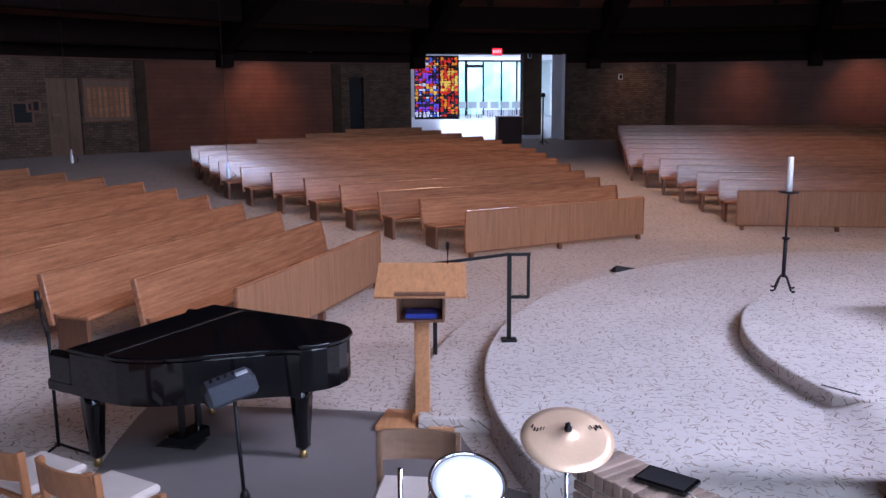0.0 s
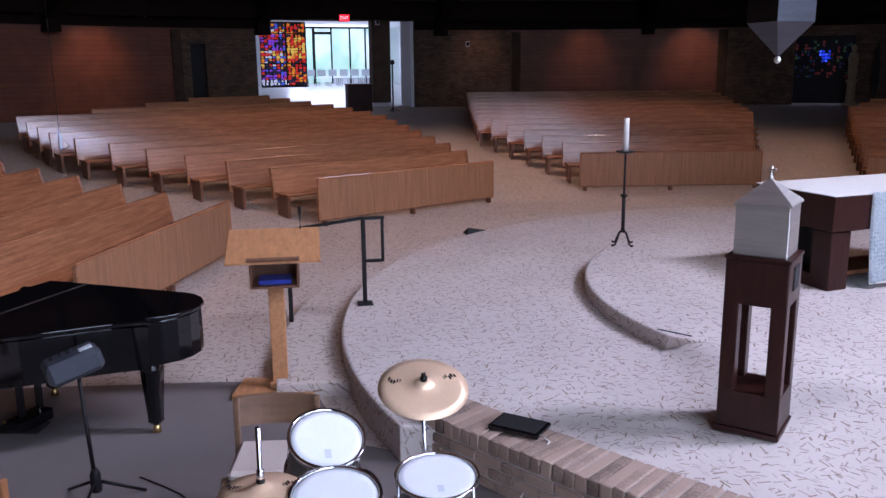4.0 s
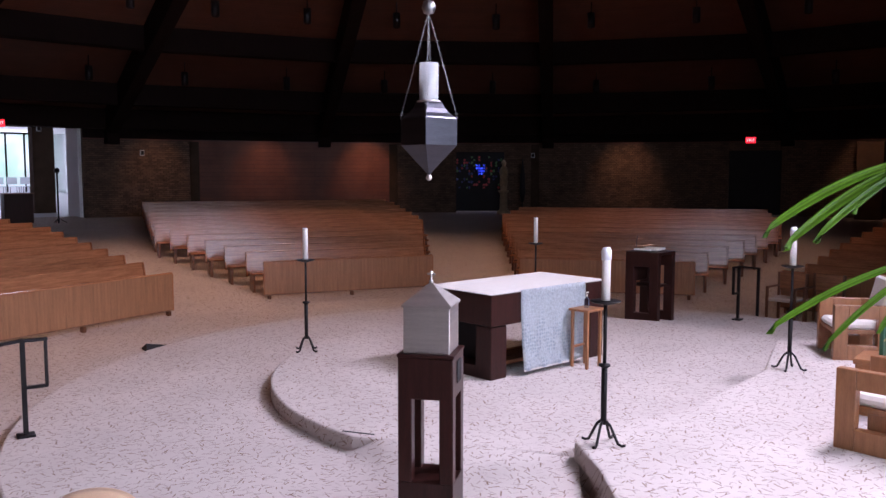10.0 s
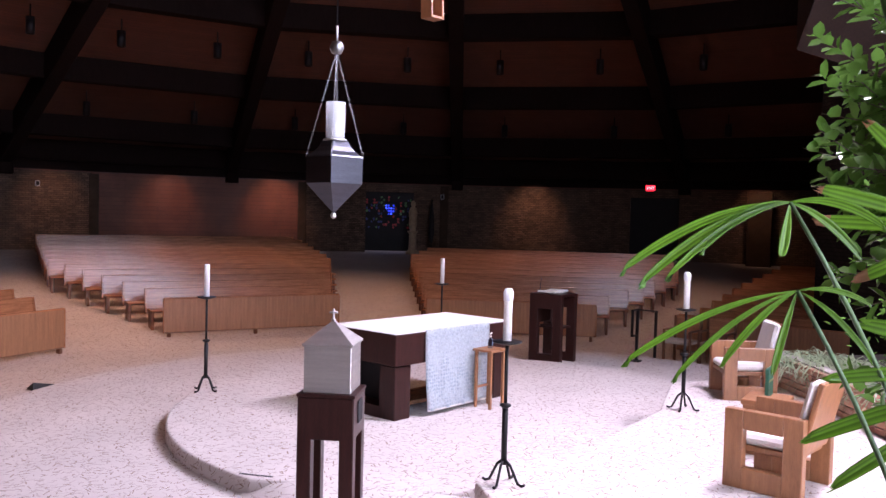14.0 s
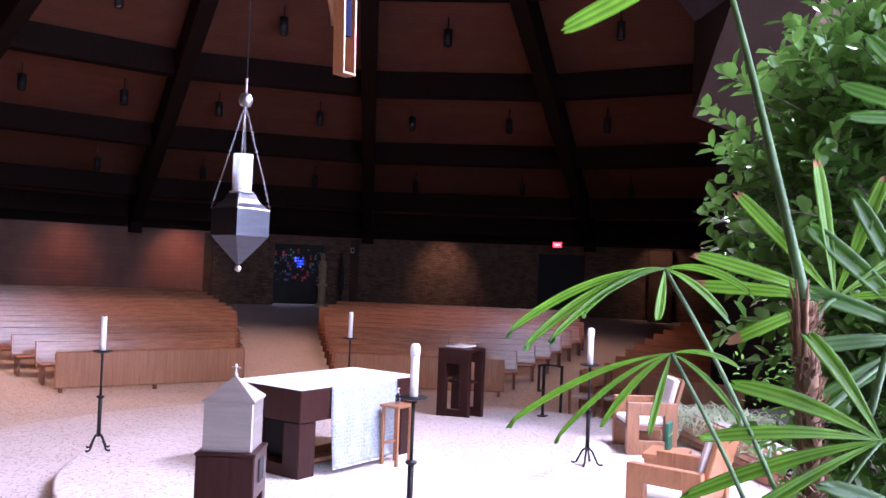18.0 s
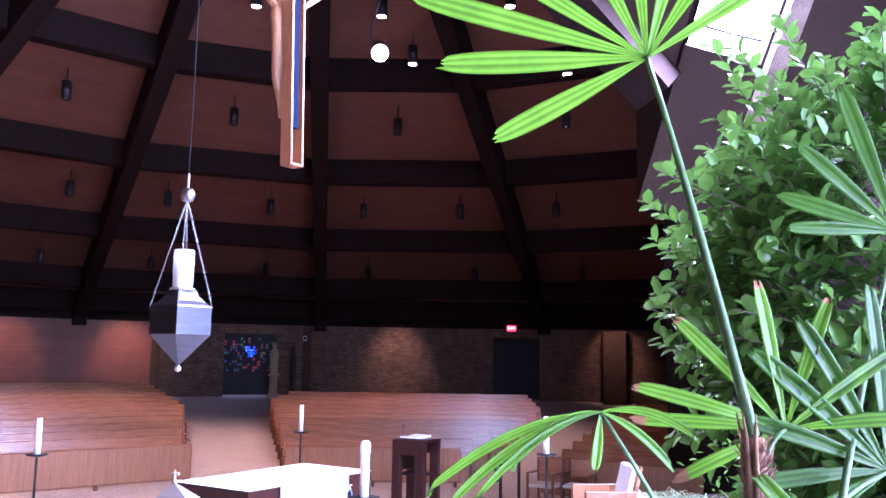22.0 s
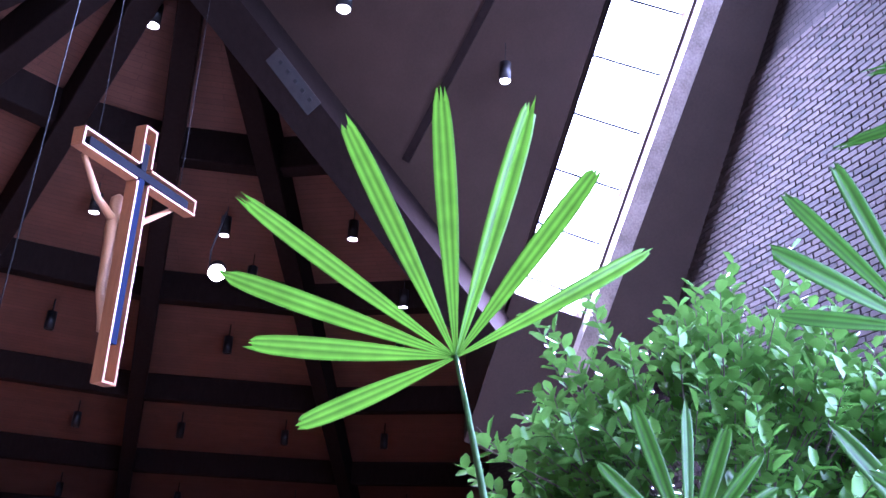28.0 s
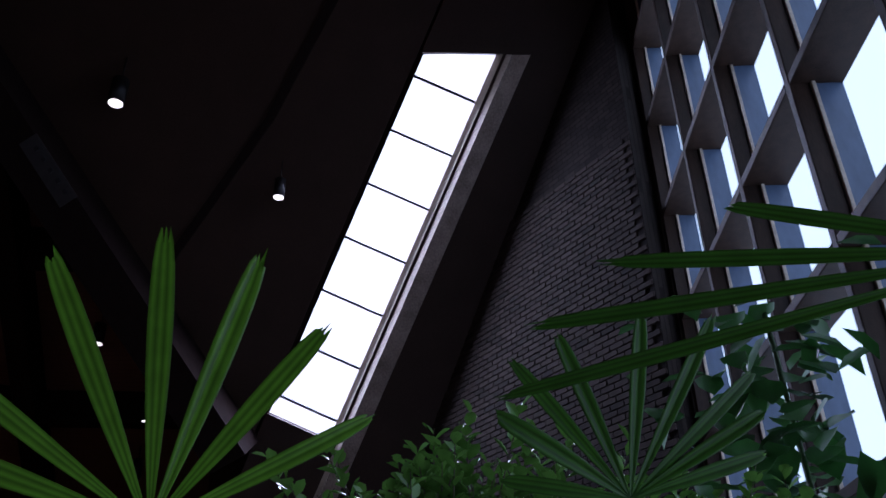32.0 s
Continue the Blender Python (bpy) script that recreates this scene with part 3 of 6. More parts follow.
def altar(m):
    o = thing("altar", "dark mahogany altar table with a white linen top cloth", "altar", m)
    L, W, H = 2.14, 1.14, 1.0
    part("top_frame", box(0, 0, H - 0.19, L, W, 0.36, 0.008), MAHOGANY, o)
    for sx in (-1, 1):
        for sy in (-1, 1):
            part("leg", box(sx * (L / 2 - 0.16), sy * (W / 2 - 0.16), 0.31, 0.26, 0.26, 0.62, 0.008), MAHOGANY, o)
        part("plinth", box(sx * (L / 2 - 0.16), 0, 0.07, 0.26, W - 0.5, 0.14, 0.006), MAHOGANY, o)
        part("inner_panel", box(sx * (L / 2 - 0.28), 0, 0.38, 0.03, W - 0.52, 0.48, 0.004), DARK, o)
    part("relic_board", box(0.0, 0, 0.08, L - 0.6, 0.5, 0.05, 0.005), OAK, o)
    return o


ALT = Matrix.Translation((6.36, 8.02, P2)) @ Matrix.Rotation(radians(10), 4, "Z")
altar(ALT)
bm = box(0, 0, 0, 2.15, 1.15, 0.006, 0.002)
cloth = tagged(part("altar_cloth", bm, LINEN), "white linen cloth lying flat on the altar", "altar cloth")
cloth.matrix_world = ALT @ Matrix.Translation((0, 0, 1.0))
FRONTAL = mat("patterned_frontal", (0.64, 0.70, 0.73), 0.85, scale=30, amount=0.2, bump=0.3, fine=60)
fn, fk = FRONTAL.node_tree.nodes, FRONTAL.node_tree.links
fb = fn["Principled BSDF"]
first_c = fb.inputs["Base Color"].links[0].from_socket
vor, ftc, fmr, fmx = fn.new("ShaderNodeTexVoronoi"), fn.new("ShaderNodeTexCoord"), fn.new("ShaderNodeMapRange"), fn.new("ShaderNodeMix")
vor.inputs["Scale"].default_value, vor.inputs["Randomness"].default_value = 24.0, 0.35
fk.new(ftc.outputs["Object"], vor.inputs["Vector"])
fk.new(vor.outputs["Distance"], fmr.inputs["Value"])
fmr.inputs["From Min"].default_value, fmr.inputs["From Max"].default_value = 0.18, 0.42
fmx.data_type = "RGBA"
fk.new(fmr.outputs[0], fmx.inputs["Factor"])
fk.new(first_c, fmx.inputs["B"])
fmx.inputs["A"].default_value = (0.36, 0.45, 0.52, 1)
fk.new(fmx.outputs["Result"], fb.inputs["Base Color"])
bm = bmesh.new()
nx, nz = 24, 20
vs = [[bm.verts.new((-0.60 + 1.2 * i / nx, -0.592 - 0.012 * math.sin(i * 1.1) * (j / nz) - 0.06 * (j / nz) ** 2, 1.012 - 0.95 * j / nz)) for i in range(nx + 1)] for j in range(nz + 1)]
back = [bm.verts.new((-0.60 + 1.2 * i / nx, -0.56, 1.013)) for i in range(nx + 1)]
for i in range(nx):
    bm.faces.new((back[i], vs[0][i], vs[0][i + 1], back[i + 1]))
    for j in range(nz):
        bm.faces.new((vs[j][i], vs[j + 1][i], vs[j + 1][i + 1], vs[j][i + 1])).smooth = True
bmesh.ops.solidify(bm, geom=bm.faces[:], thickness=0.004)
fr = tagged(part("altar_frontal", bm, FRONTAL), "pale blue-green patterned frontal hanging over the altar edge", "altar frontal")
fr.matrix_world = ALT @ Matrix.Translation((0.0, 0, 0))
part("hem", box(0, -0.655, 0.068, 1.2, 0.008, 0.018, 0.002), LINEN, fr, "white stitched hem")

def candlestand(m, tall, label):
    o = thing("candlestand", label, "candlestand", m, group="candlestands")
    part("shaft", tube([(0, 0, 0.66), (0, 0, tall)], 0.015, 10), IRON, o)
    part("lower_shaft", tube([(0, 0, 0.17), (0, 0, 0.66)], 0.025, 10), IRON, o)
    part("collar", turned([(0.027, 0.64), (0.048, 0.655), (0.048, 0.67), (0.018, 0.68)], 14), IRON, o)
    part("drip_plate", turned([(0.03, tall - 0.02), (0.11, tall), (0.125, tall + 0.012), (0.12, tall + 0.014), (0.03, tall + 0.008)], 22), IRON, o)
    for k in range(4):
        a = k * math.pi / 2 + 0.4
        c, s = math.cos(a), math.sin(a)
        part("foot", tube([(0.02 * c, 0.02 * s, 0.20), (0.06 * c, 0.06 * s, 0.165), (0.10 * c, 0.10 * s, 0.085), (0.13 * c, 0.13 * s, 0.025), (0.165 * c, 0.165 * s, 0.014), (0.19 * c, 0.19 * s, 0.024)], 0.012, 8), IRON, o)
    return o


def candle(m, h, r, cap):
    o = thing("candle", "white wax candle on an iron candlestand", "candle", m, group="altar candles")
    part("wax", turned([(r, 0), (r * 0.97, h - 0.02), (r * 0.9, h), (0.01, h - 0.004)], 18), WAX, o)
    if cap:
        part("follower", turned([(r + 0.004, h - 0.09), (r + 0.006, h - 0.02), (r * 0.8, h + 0.01), (0.012, h + 0.012)], 18), mat("candle_cap", (0.75, 0.76, 0.78), 0.4, scale=5, amount=0.05), o)
    part("wick", tube([(0, 0, h - 0.01), (0.002, 0, h + 0.018)], 0.003, 6), DARK, o)


for (x, y, z), cap in (((4.28, 9.95, P2), 0), ((4.65, 4.62, P3), 1), ((8.6, 10.5, P2), 0), ((8.27, 5.46, P3), 1)):
    candlestand(Matrix.Translation((x, y, z)), 1.18 if cap else 1.22, "black wrought-iron floor candlestand with four curled feet")
    candle(Matrix.Translation((x, y, z + (1.195 if cap else 1.235))), 0.42, 0.036, cap)

TAB = Matrix.Translation((3.07, 4.74, P1 + 0.045)) @ Matrix.Rotation(radians(-44), 4, "Z")


def tabernacle():
    o = thing("tabernacle_pedestal", "dark mahogany open-sided pedestal", "pedestal", TAB)
    w, h = 0.40, 1.2
    part("base", box(0, 0, 0.15, w, w, 0.26, 0.006), MAHOGANY, o)
    part("plinth", box(0, 0, 0.0, w + 0.025, w + 0.025, 0.04, 0.005), MAHOGANY, o)
    for sx in (-1, 1):
        for sy in (-1, 1):
            part("post", box(sx * (w / 2 - 0.05), sy * (w / 2 - 0.05), 0.585, 0.10, 0.10, 0.62, 0.006), MAHOGANY, o)
    part("head_block", box(0, 0, 1.03, w, w, 0.30, 0.008), MAHOGANY, o)
    part("cap", box(0, 0, 1.19, w + 0.014, w + 0.014, 0.025, 0.006), MAHOGANY, o)
    part("door_plate", box(w / 2 + 0.004, 0, 1.06, 0.012, 0.14, 0.16, 0.004), DARK, o)
    t = thing("tabernacle", "brushed pewter tabernacle with a pyramid roof and small cross", "tabernacle", TAB @ Matrix.Translation((0, 0, 1.2025)))
    part("box", box(0, 0, 0.165, 0.335, 0.335, 0.33, 0.004), STEEL, t)
    part("eave", box(0, 0, 0.334, 0.362, 0.362, 0.010, 0.003), STEEL, t)
    part("roof", turned([(0.254, 0.339), (0.254, 0.345), (0.02, 0.485), (0.015, 0.49)], 4, m=Matrix.Rotation(radians(45), 4, "Z")), STEEL, t)
    part("cross_finial", turned([(0.012, 0.485), (0.02, 0.497), (0.008, 0.51), (0.007, 0.575)], 10), STEEL, t)
    part("cross_arm", box(0, 0, 0.55, 0.06, 0.013, 0.014, 0.003), STEEL, t)


tabernacle()
for f in (o for o in scene.objects if o.name.startswith("roof") and o.type == "MESH"):
    for p in f.data.polygons:
        p.use_smooth = False


LAMP_PEWTER = mat("lamp_pewter", (0.072, 0.073, 0.085), 0.34, 1.0, scale=3, amount=0.2, stretch=(1, 1, 10), fine=40, bump=0.05)
CHAIN_STEEL = mat("chain_steel", (0.30, 0.295, 0.29), 0.35, 1.0, scale=8, amount=0.2)
FROST = glass("clear_chimney", (0.97, 0.98, 1.0), 0.12)
FROST.node_tree.nodes["Principled BSDF"].inputs["Transmission Weight"].default_value = 0.72


def sanctuary_lamp(m, top):
    o = thing("sanctuary_lamp", "square pewter sanctuary lamp with a pyramid foot hanging on chains", "hanging lamp", m)
    prof = [(0.004, 0.0), (0.012, 0.02), (0.195, 0.215), (0.195, 0.395), (0.187, 0.405), (0.145, 0.435), (0.112, 0.468), (0.095, 0.50), (0.093, 0.51)]
    turn = radians(53)
    b = part("body", turned(prof, 4, m=Matrix.Rotation(turn, 4, "Z")), LAMP_PEWTER, o)
    for p in b.data.polygons:
        p.use_smooth = False
    part("neck_ring", turned([(0.07, 0.507), (0.082, 0.509), (0.082, 0.519), (0.07, 0.522)], 20), STEEL, o)
    part("tip", turned([(0.004, -0.03), (0.018, -0.02), (0.022, -0.005), (0.012, 0.012), (0.004, 0.014)], 12), STEEL, o)
    part("glass", turned([(0.066, 0.518), (0.07, 0.775), (0.066, 0.775), (0.062, 0.52)], 20, hollow=True), FROST, o, "clear glass chimney")
    part("candle", turned([(0.052, 0.519), (0.052, 0.645), (0.01, 0.64)], 16), WAX, o, "white candle in the glass")
    part("ball", turned([(0.004, 1.10), (0.035, 1.11), (0.05, 1.15), (0.035, 1.19), (0.004, 1.20)], 18), CHAIN_STEEL, o)
    for k in range(4):
        a = math.pi / 2 * k + turn
        p, q = Vector((0.199 * math.cos(a), 0.199 * math.sin(a), 0.395)), Vector((0.006 * math.cos(a), 0.006 * math.sin(a), 1.10))
        bm = bmesh.new()
        n = 34
        for i in range(n):
            c = p.lerp(q, (i + 0.5) / n)
            d = (q - p).normalized()
            s = d.cross(Vector((math.cos(a + i % 2 * 1.57), math.sin(a + i % 2 * 1.57), 0.3))).normalized()
            pts = [c + d * 0.012 * math.cos(w) + s * 0.0055 * math.sin(w) for w in [2 * math.pi * j / 8 for j in range(9)]]
            tube(pts, 0.0015, 4, bm)
        part("chain", bm, CHAIN_STEEL, o)
    part("rod", tube([(0, 0, 1.19), (0, 0, 1.30)], 0.008, 8), STEEL, o)
    part("cable", tube([(0, 0, 1.29), (0, 0, top)], 0.006, 6), IRON, o)


sanctuary_lamp(Matrix.Translation((2.99, 4.64, 2.775)), 9.6)


def ambo(m):
    o = thing("ambo", "dark mahogany ambo with open slots in its sides", "ambo", m)
    for s in (-1, 1):
        bm = bmesh.new()
        for bx in ((s * 0.25, 0, 0.08, 0.10, 0.62, 0.16), (s * 0.25, -0.23, 0.58, 0.10, 0.16, 0.86), (s * 0.25, 0.23, 0.58, 0.10, 0.16, 0.86), (s * 0.25, 0, 1.06, 0.10, 0.62, 0.22)):
            box(*bx, 0.005, None, bm)
        part("side_panel", bm, MAHOGANY, o)
    part("front_panel", box(0, 0.20, 0.92, 0.40, 0.05, 0.46, 0.004), MAHOGANY, o)
    part("desk", box(0, 0, 1.18, 0.60, 0.62, 0.05, 0.006), MAHOGANY, o)
    part("shelf", box(0, 0, 0.62, 0.40, 0.5, 0.03, 0.004), MAHOGANY, o)
    bk = thing("open_book", "open white book lying on the ambo", "book", m @ Matrix.Translation((0.0, 0.02, 1.205)))
    for s in (-1, 1):
        part("page_block", box(s * 0.13, 0, 0.02, 0.25, 0.34, 0.035, 0.008, Matrix.Rotation(radians(-4 * s), 4, "Y")), LINEN, bk)
    mic = thing("gooseneck_microphone", "thin black gooseneck microphone on the ambo", "microphone", m @ Matrix.Translation((0.0, 0.28, 1.205)))
    part("stem", tube([(0, 0, 0), (0, 0.0, 0.12), (0, -0.02, 0.24)], 0.006, 6), IRON, mic)


ambo(Matrix.Translation((10.6, 9.85, P1)) @ Matrix.Rotation(radians(15), 4, "Z"))


def stool(m):
    o = thing("stool", "small square wooden stool beside the altar", "stool", m)
    part("seat", box(0, 0, 0.715, 0.34, 0.30, 0.03, 0.008), CHAIR_WOOD, o)
    for sx in (-1, 1):
        for sy in (-1, 1):
            part("leg", box(sx * 0.13, sy * 0.11, 0.35, 0.035, 0.035, 0.70, 0.004), CHAIR_WOOD, o)
    part("stretcher", box(0, 0.11, 0.25, 0.24, 0.02, 0.03, 0.003), CHAIR_WOOD, o)
    b = thing("sanitizer_bottle", "clear pump bottle of blue hand gel on the stool", "bottle", m @ Matrix.Translation((0.03, 0.02, 0.73)))
    part("bottle", turned([(0.03, 0), (0.032, 0.01), (0.032, 0.10), (0.012, 0.125), (0.012, 0.135)], 16), glass("gel_blue", (0.5, 0.7, 0.95), 0.1), b)
    part("pump", turned([(0.014, 0.135), (0.014, 0.15), (0.005, 0.152), (0.005, 0.185)], 10), WAX, b)
    part("nozzle", box(0.012, 0, 0.185, 0.045, 0.016, 0.012, 0.003), WAX, b)


stool(Matrix.Translation((6.86, 7.3, P2)) @ Matrix.Rotation(radians(12), 4, "Z"))


def handrail(m, label):
    o = thing("handrail", label, "handrail", m, group="handrails")
    part("upper_post", box(0, 0, 0.46, 0.045, 0.045, 0.92, 0.004), IRON, o)
    part("foot_plate", box(0, 0, 0.012, 0.16, 0.14, 0.024, 0.004), IRON, o)
    part("loop_top", box(0.10, 0, 0.93, 0.24, 0.045, 0.03, 0.004), IRON, o)
    part("loop_side", box(0.20, 0, 0.70, 0.03, 0.045, 0.46, 0.004), IRON, o)
    part("loop_bottom", box(0.11, 0, 0.475, 0.20, 0.045, 0.03, 0.004), IRON, o)
    part("lower_post", box(-0.78, 0, 0.28, 0.045, 0.045, 1.12, 0.004), IRON, o)
    part("sloping_rail", box(0, 0, 0, 0.82, 0.045, 0.03, 0.004, Matrix.Translation((-0.40, 0, 0.885)) @ Matrix.Rotation(radians(-7), 4, "Y")), IRON, o)
    return o


handrail(Matrix.Translation((0.74, 8.4, P1)) @ Matrix.Rotation(radians(0), 4, "Z"), "black square-bar handrail at the platform step")
handrail(Matrix.Translation((11.92, 9.05, P1)) @ Matrix.Rotation(radians(193), 4, "Z"), "black square-bar handrail at the platform step")


def lectern(m):
    o = thing("lectern", "oak lectern with a slanted top on one post", "lectern", m)
    slant = Matrix.Translation((0, -0.02, 1.305)) @ Matrix.Rotation(radians(21), 4, "X")
    part("top", box(0, 0, 0.0, 0.76, 0.52, 0.025, 0.004, slant), LECTERN_OAK, o)
    part("book_stop", box(0, -0.245, 0.025, 0.42, 0.03, 0.03, 0.004, slant), OAK_DARK, o)
    bm = bmesh.new()
    for bx in ((0, 0.0, 0.985, 0.40, 0.34, 0.02), (-0.19, 0.0, 1.075, 0.02, 0.34, 0.20), (0.19, 0.0, 1.085, 0.02, 0.34, 0.20), (0, 0.16, 1.12, 0.40, 0.02, 0.27)):
        box(*bx, 0.003, None, bm)
    part("shelf_box", bm, OAK_DARK, o)
    part("post", box(0, 0.02, 0.51, 0.13, 0.10, 0.94, 0.006), LECTERN_OAK, o)
    part("post_foot", box(0, 0.02, 0.06, 0.18, 0.15, 0.12, 0.006), LECTERN_OAK, o)
    for s in (-1, 1):
        part("base_board", box(s * 0.2, 0.0, 0.03, 0.36, 0.42, 0.06, 0.012, Matrix.Rotation(radians(s * 10), 4, "Z")), LECTERN_OAK, o)
    bk = thing("blue_book", "blue hymn book on the lectern shelf", "book", m @ Matrix.Translation((0, -0.02, 0.996)))
    part("cover", box(0, 0, 0.02, 0.27, 0.2, 0.04, 0.004), mat("blue_cover", (0.02, 0.04, 0.30), 0.5), bk)
    mic = thing("lectern_microphone", "black gooseneck microphone on the lectern", "microphone", m @ Matrix.Translation((0.22, 0.2, 1.39)))
    part("stem", tube([(0, 0, 0), (0, 0, 0.10), (0.0, 0.01, 0.15)], 0.008, 8), IRON, mic)
    part("capsule", tube([(0.0, 0.01, 0.14), (0.0, 0.0, 0.20)], 0.014, 10), IRON, mic)


lectern(Matrix.Translation((-0.15, 6.78, 0)) @ Matrix.Rotation(radians(-2), 4, "Z"))


def piano(m):
    """Keyboard along -x, tail along +x."""
    o = thing("grand_piano", "black lacquered grand piano with a closed lid", "piano", m)
    L, W = 1.68, 1.50
    rim = [(0, -W / 2), (0.38, -W / 2)]
    for i in range(13):
        t = i / 12
        rim.append((0.38 + (L - 0.38) * t, -W / 2 + 0.78 * (t * t * (3 - 2 * t)) ** 1.25))
    rim = rim[:-1]
    cx, cy, rr = L - 0.36, W / 2 - 0.36, 0.36
    for i in range(9):
        a = radians(-62 + 152 * i / 8)
        rim.append((cx + rr * math.cos(a), cy + rr * math.sin(a)))
    rim.append((0, W / 2))
    case = [(x, y) for x, y in rim]
    part("case", prism(case, 0.62, 0.955, 0.012), BLACK, o)
    grow = [(x + (0.02 if x > 0.1 else -0.0), y * 1.02) for x, y in case]
    tail = [(max(x, 0.40), y) for x, y in grow if x > 0.3]
    part("lid", prism(tail + [(0.40, W / 2 * 1.02)], 0.962, 0.99, 0.008), BLACK, o)
    part("lid_flap", prism([(0.0, -W / 2 * 1.02), (0.392, -W / 2 * 1.02), (0.392, W / 2 * 1.02), (0.0, W / 2 * 1.02)], 0.962, 0.99, 0.008), BLACK, o)
    part("lid_hinge", box(0.396, 0, 0.991, 0.024, W * 1.0, 0.006, 0.002), mat("hinge_steel", (0.7, 0.7, 0.7), 0.25, 1.0), o, "bright piano hinge along the lid")
    part("key_bed", box(-0.14, 0, 0.66, 0.30, W, 0.09, 0.01), BLACK, o)
    part("fallboard", box(-0.07, 0, 0.78, 0.14, W - 0.24, 0.16, 0.03), BLACK, o)
    for s in (-1, 1):
        part("cheek", box(-0.13, s * (W / 2 - 0.05), 0.80, 0.28, 0.10, 0.26, 0.03), BLACK, o)
    for x, y in ((0.05, -W / 2 + 0.13), (0.05, W / 2 - 0.13), (L - 0.30, 0.25)):
        leg = part("leg", turned([(0.085, 0.62), (0.088, 0.5), (0.058, 0.12), (0.062, 0.10), (0.03, 0.07)], 4, m=Matrix.Translation((x, y, 0)) @ Matrix.Rotation(radians(45), 4, "Z")), BLACK, o)
        part("caster", turned([(0.012, 0.0), (0.03, 0.01), (0.03, 0.06), (0.015, 0.075)], 12, m=Matrix.Translation((x, y, 0.0))), mat("brass", (0.6, 0.42, 0.18), 0.3, 1.0), leg)
    for s in (-1, 1):
        part("lyre_post", box(0.42, s * 0.09, 0.36, 0.04, 0.05, 0.54, 0.006), BLACK, o)
    part("pedal_box", box(0.40, 0, 0.09, 0.16, 0.32, 0.09, 0.008), BLACK, o)
    for k in (-1, 0, 1):
        part("pedal", box(0.27, k * 0.07, 0.07, 0.14, 0.03, 0.012, 0.004), mat("brass_pedal", (0.6, 0.42, 0.18), 0.3, 1.0), o)


piano(Matrix.Translation((-2.42, 6.6, 0)) @ Matrix.Rotation(radians(-29), 4, "Z"))

# ---- chancel: steep ceiling with the skylight, brick side wall, tall windows ----
QN = Vector((math.cos(radians(33)) * math.cos(radians(11)), math.cos(radians(33)) * math.sin(radians(11)), math.sin(radians(33))))
QO = Vector((0, 0, 2.95)) + 12.0 * QN
QX = Vector((math.sin(radians(11)), -math.cos(radians(11)), 0))        # to the right along the steep ceiling
QY = QX.cross(-QN).normalized()
if QY.z < 0:
    QY = -QY


def on_q(u, v, off=0.0):
    """A point of the steep ceiling: u to the right, v up the slope, off towards the room."""
    return QO + QX * u + QY * v - QN * off


def slab_q(corners, off0, off1):
    bm = bmesh.new()
    a = [bm.verts.new(on_q(u, v, off0)) for u, v in corners]
    b = [bm.verts.new(on_q(u, v, off1)) for u, v in corners]
    bm.faces.new(a[::-1])
    bm.faces.new(b)
    n = len(corners)
    for i in range(n):
        bm.faces.new((a[i], a[(i + 1) % n], b[(i + 1) % n], b[i]))
    bmesh.ops.recalc_face_normals(bm, faces=bm.faces[:])
    return bm


# the skylight strip leans across the ceiling; s runs along it, w across it
SKY_TOP, SKY_LOW = (-0.19, 2.52), (-2.66, -2.56)
sd = Vector((SKY_TOP[0] - SKY_LOW[0], SKY_TOP[1] - SKY_LOW[1]))
SKY_LEN = sd.length
sd.normalize()
sw = Vector((sd.y, -sd.x))


def strip(s, w):
    return (SKY_LOW[0] + sd.x * s + sw.x * w, SKY_LOW[1] + sd.y * s + sw.y * w)


SKY_W = 0.95
# boards darker than the nave's: the chancel's shade is in their colour
CHANCEL_SHADED = boards("chancel_boards_shaded", (0.058, 0.030, 0.021), 0.2)
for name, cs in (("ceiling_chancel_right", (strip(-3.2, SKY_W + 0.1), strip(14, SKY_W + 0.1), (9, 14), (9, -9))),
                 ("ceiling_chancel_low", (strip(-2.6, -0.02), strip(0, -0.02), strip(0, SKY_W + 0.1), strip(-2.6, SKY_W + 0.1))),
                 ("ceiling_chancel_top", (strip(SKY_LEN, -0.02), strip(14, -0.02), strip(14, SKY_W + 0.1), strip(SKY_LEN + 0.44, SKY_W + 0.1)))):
    tagged(part(name, slab_q(cs, 0.0, -0.2), CHANCEL_SHADED), "steep boarded chancel ceiling beside the skylight, shade put into its colour", "ceiling", kind="structure")
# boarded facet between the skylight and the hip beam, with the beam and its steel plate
tagged(part("ceiling_chancel_left", slab_q((strip(-0.35, -0.07), strip(9.0, -0.07), (-8.2, 6.0), (-2.85, -2.94)), 0.0, -0.2), CHANCEL_SHADED), "brown boarded ceiling facet beside the skylight, shade put into its colour", "ceiling", kind="structure")
hip = thing("hip_beam", "dark laminated hip beam along the chancel ceiling", "beam")
part("beam", slab_q(((-2.80, -2.94), (-8.15, 6.0), (-8.75, 5.7), (-3.3, -3.2)), 0.75, -0.1), BEAM, hip)
PLATE = mat("plate_steel", (0.05, 0.045, 0.045), 0.6, 0.6, scale=6, amount=0.2)
part("plate", slab_q(((-4.93, 0.66), (-5.45, 1.54), (-5.7, 1.40), (-5.18, 0.52)), 0.765, 0.752), PLATE, hip, "grey steel plate with bolts")
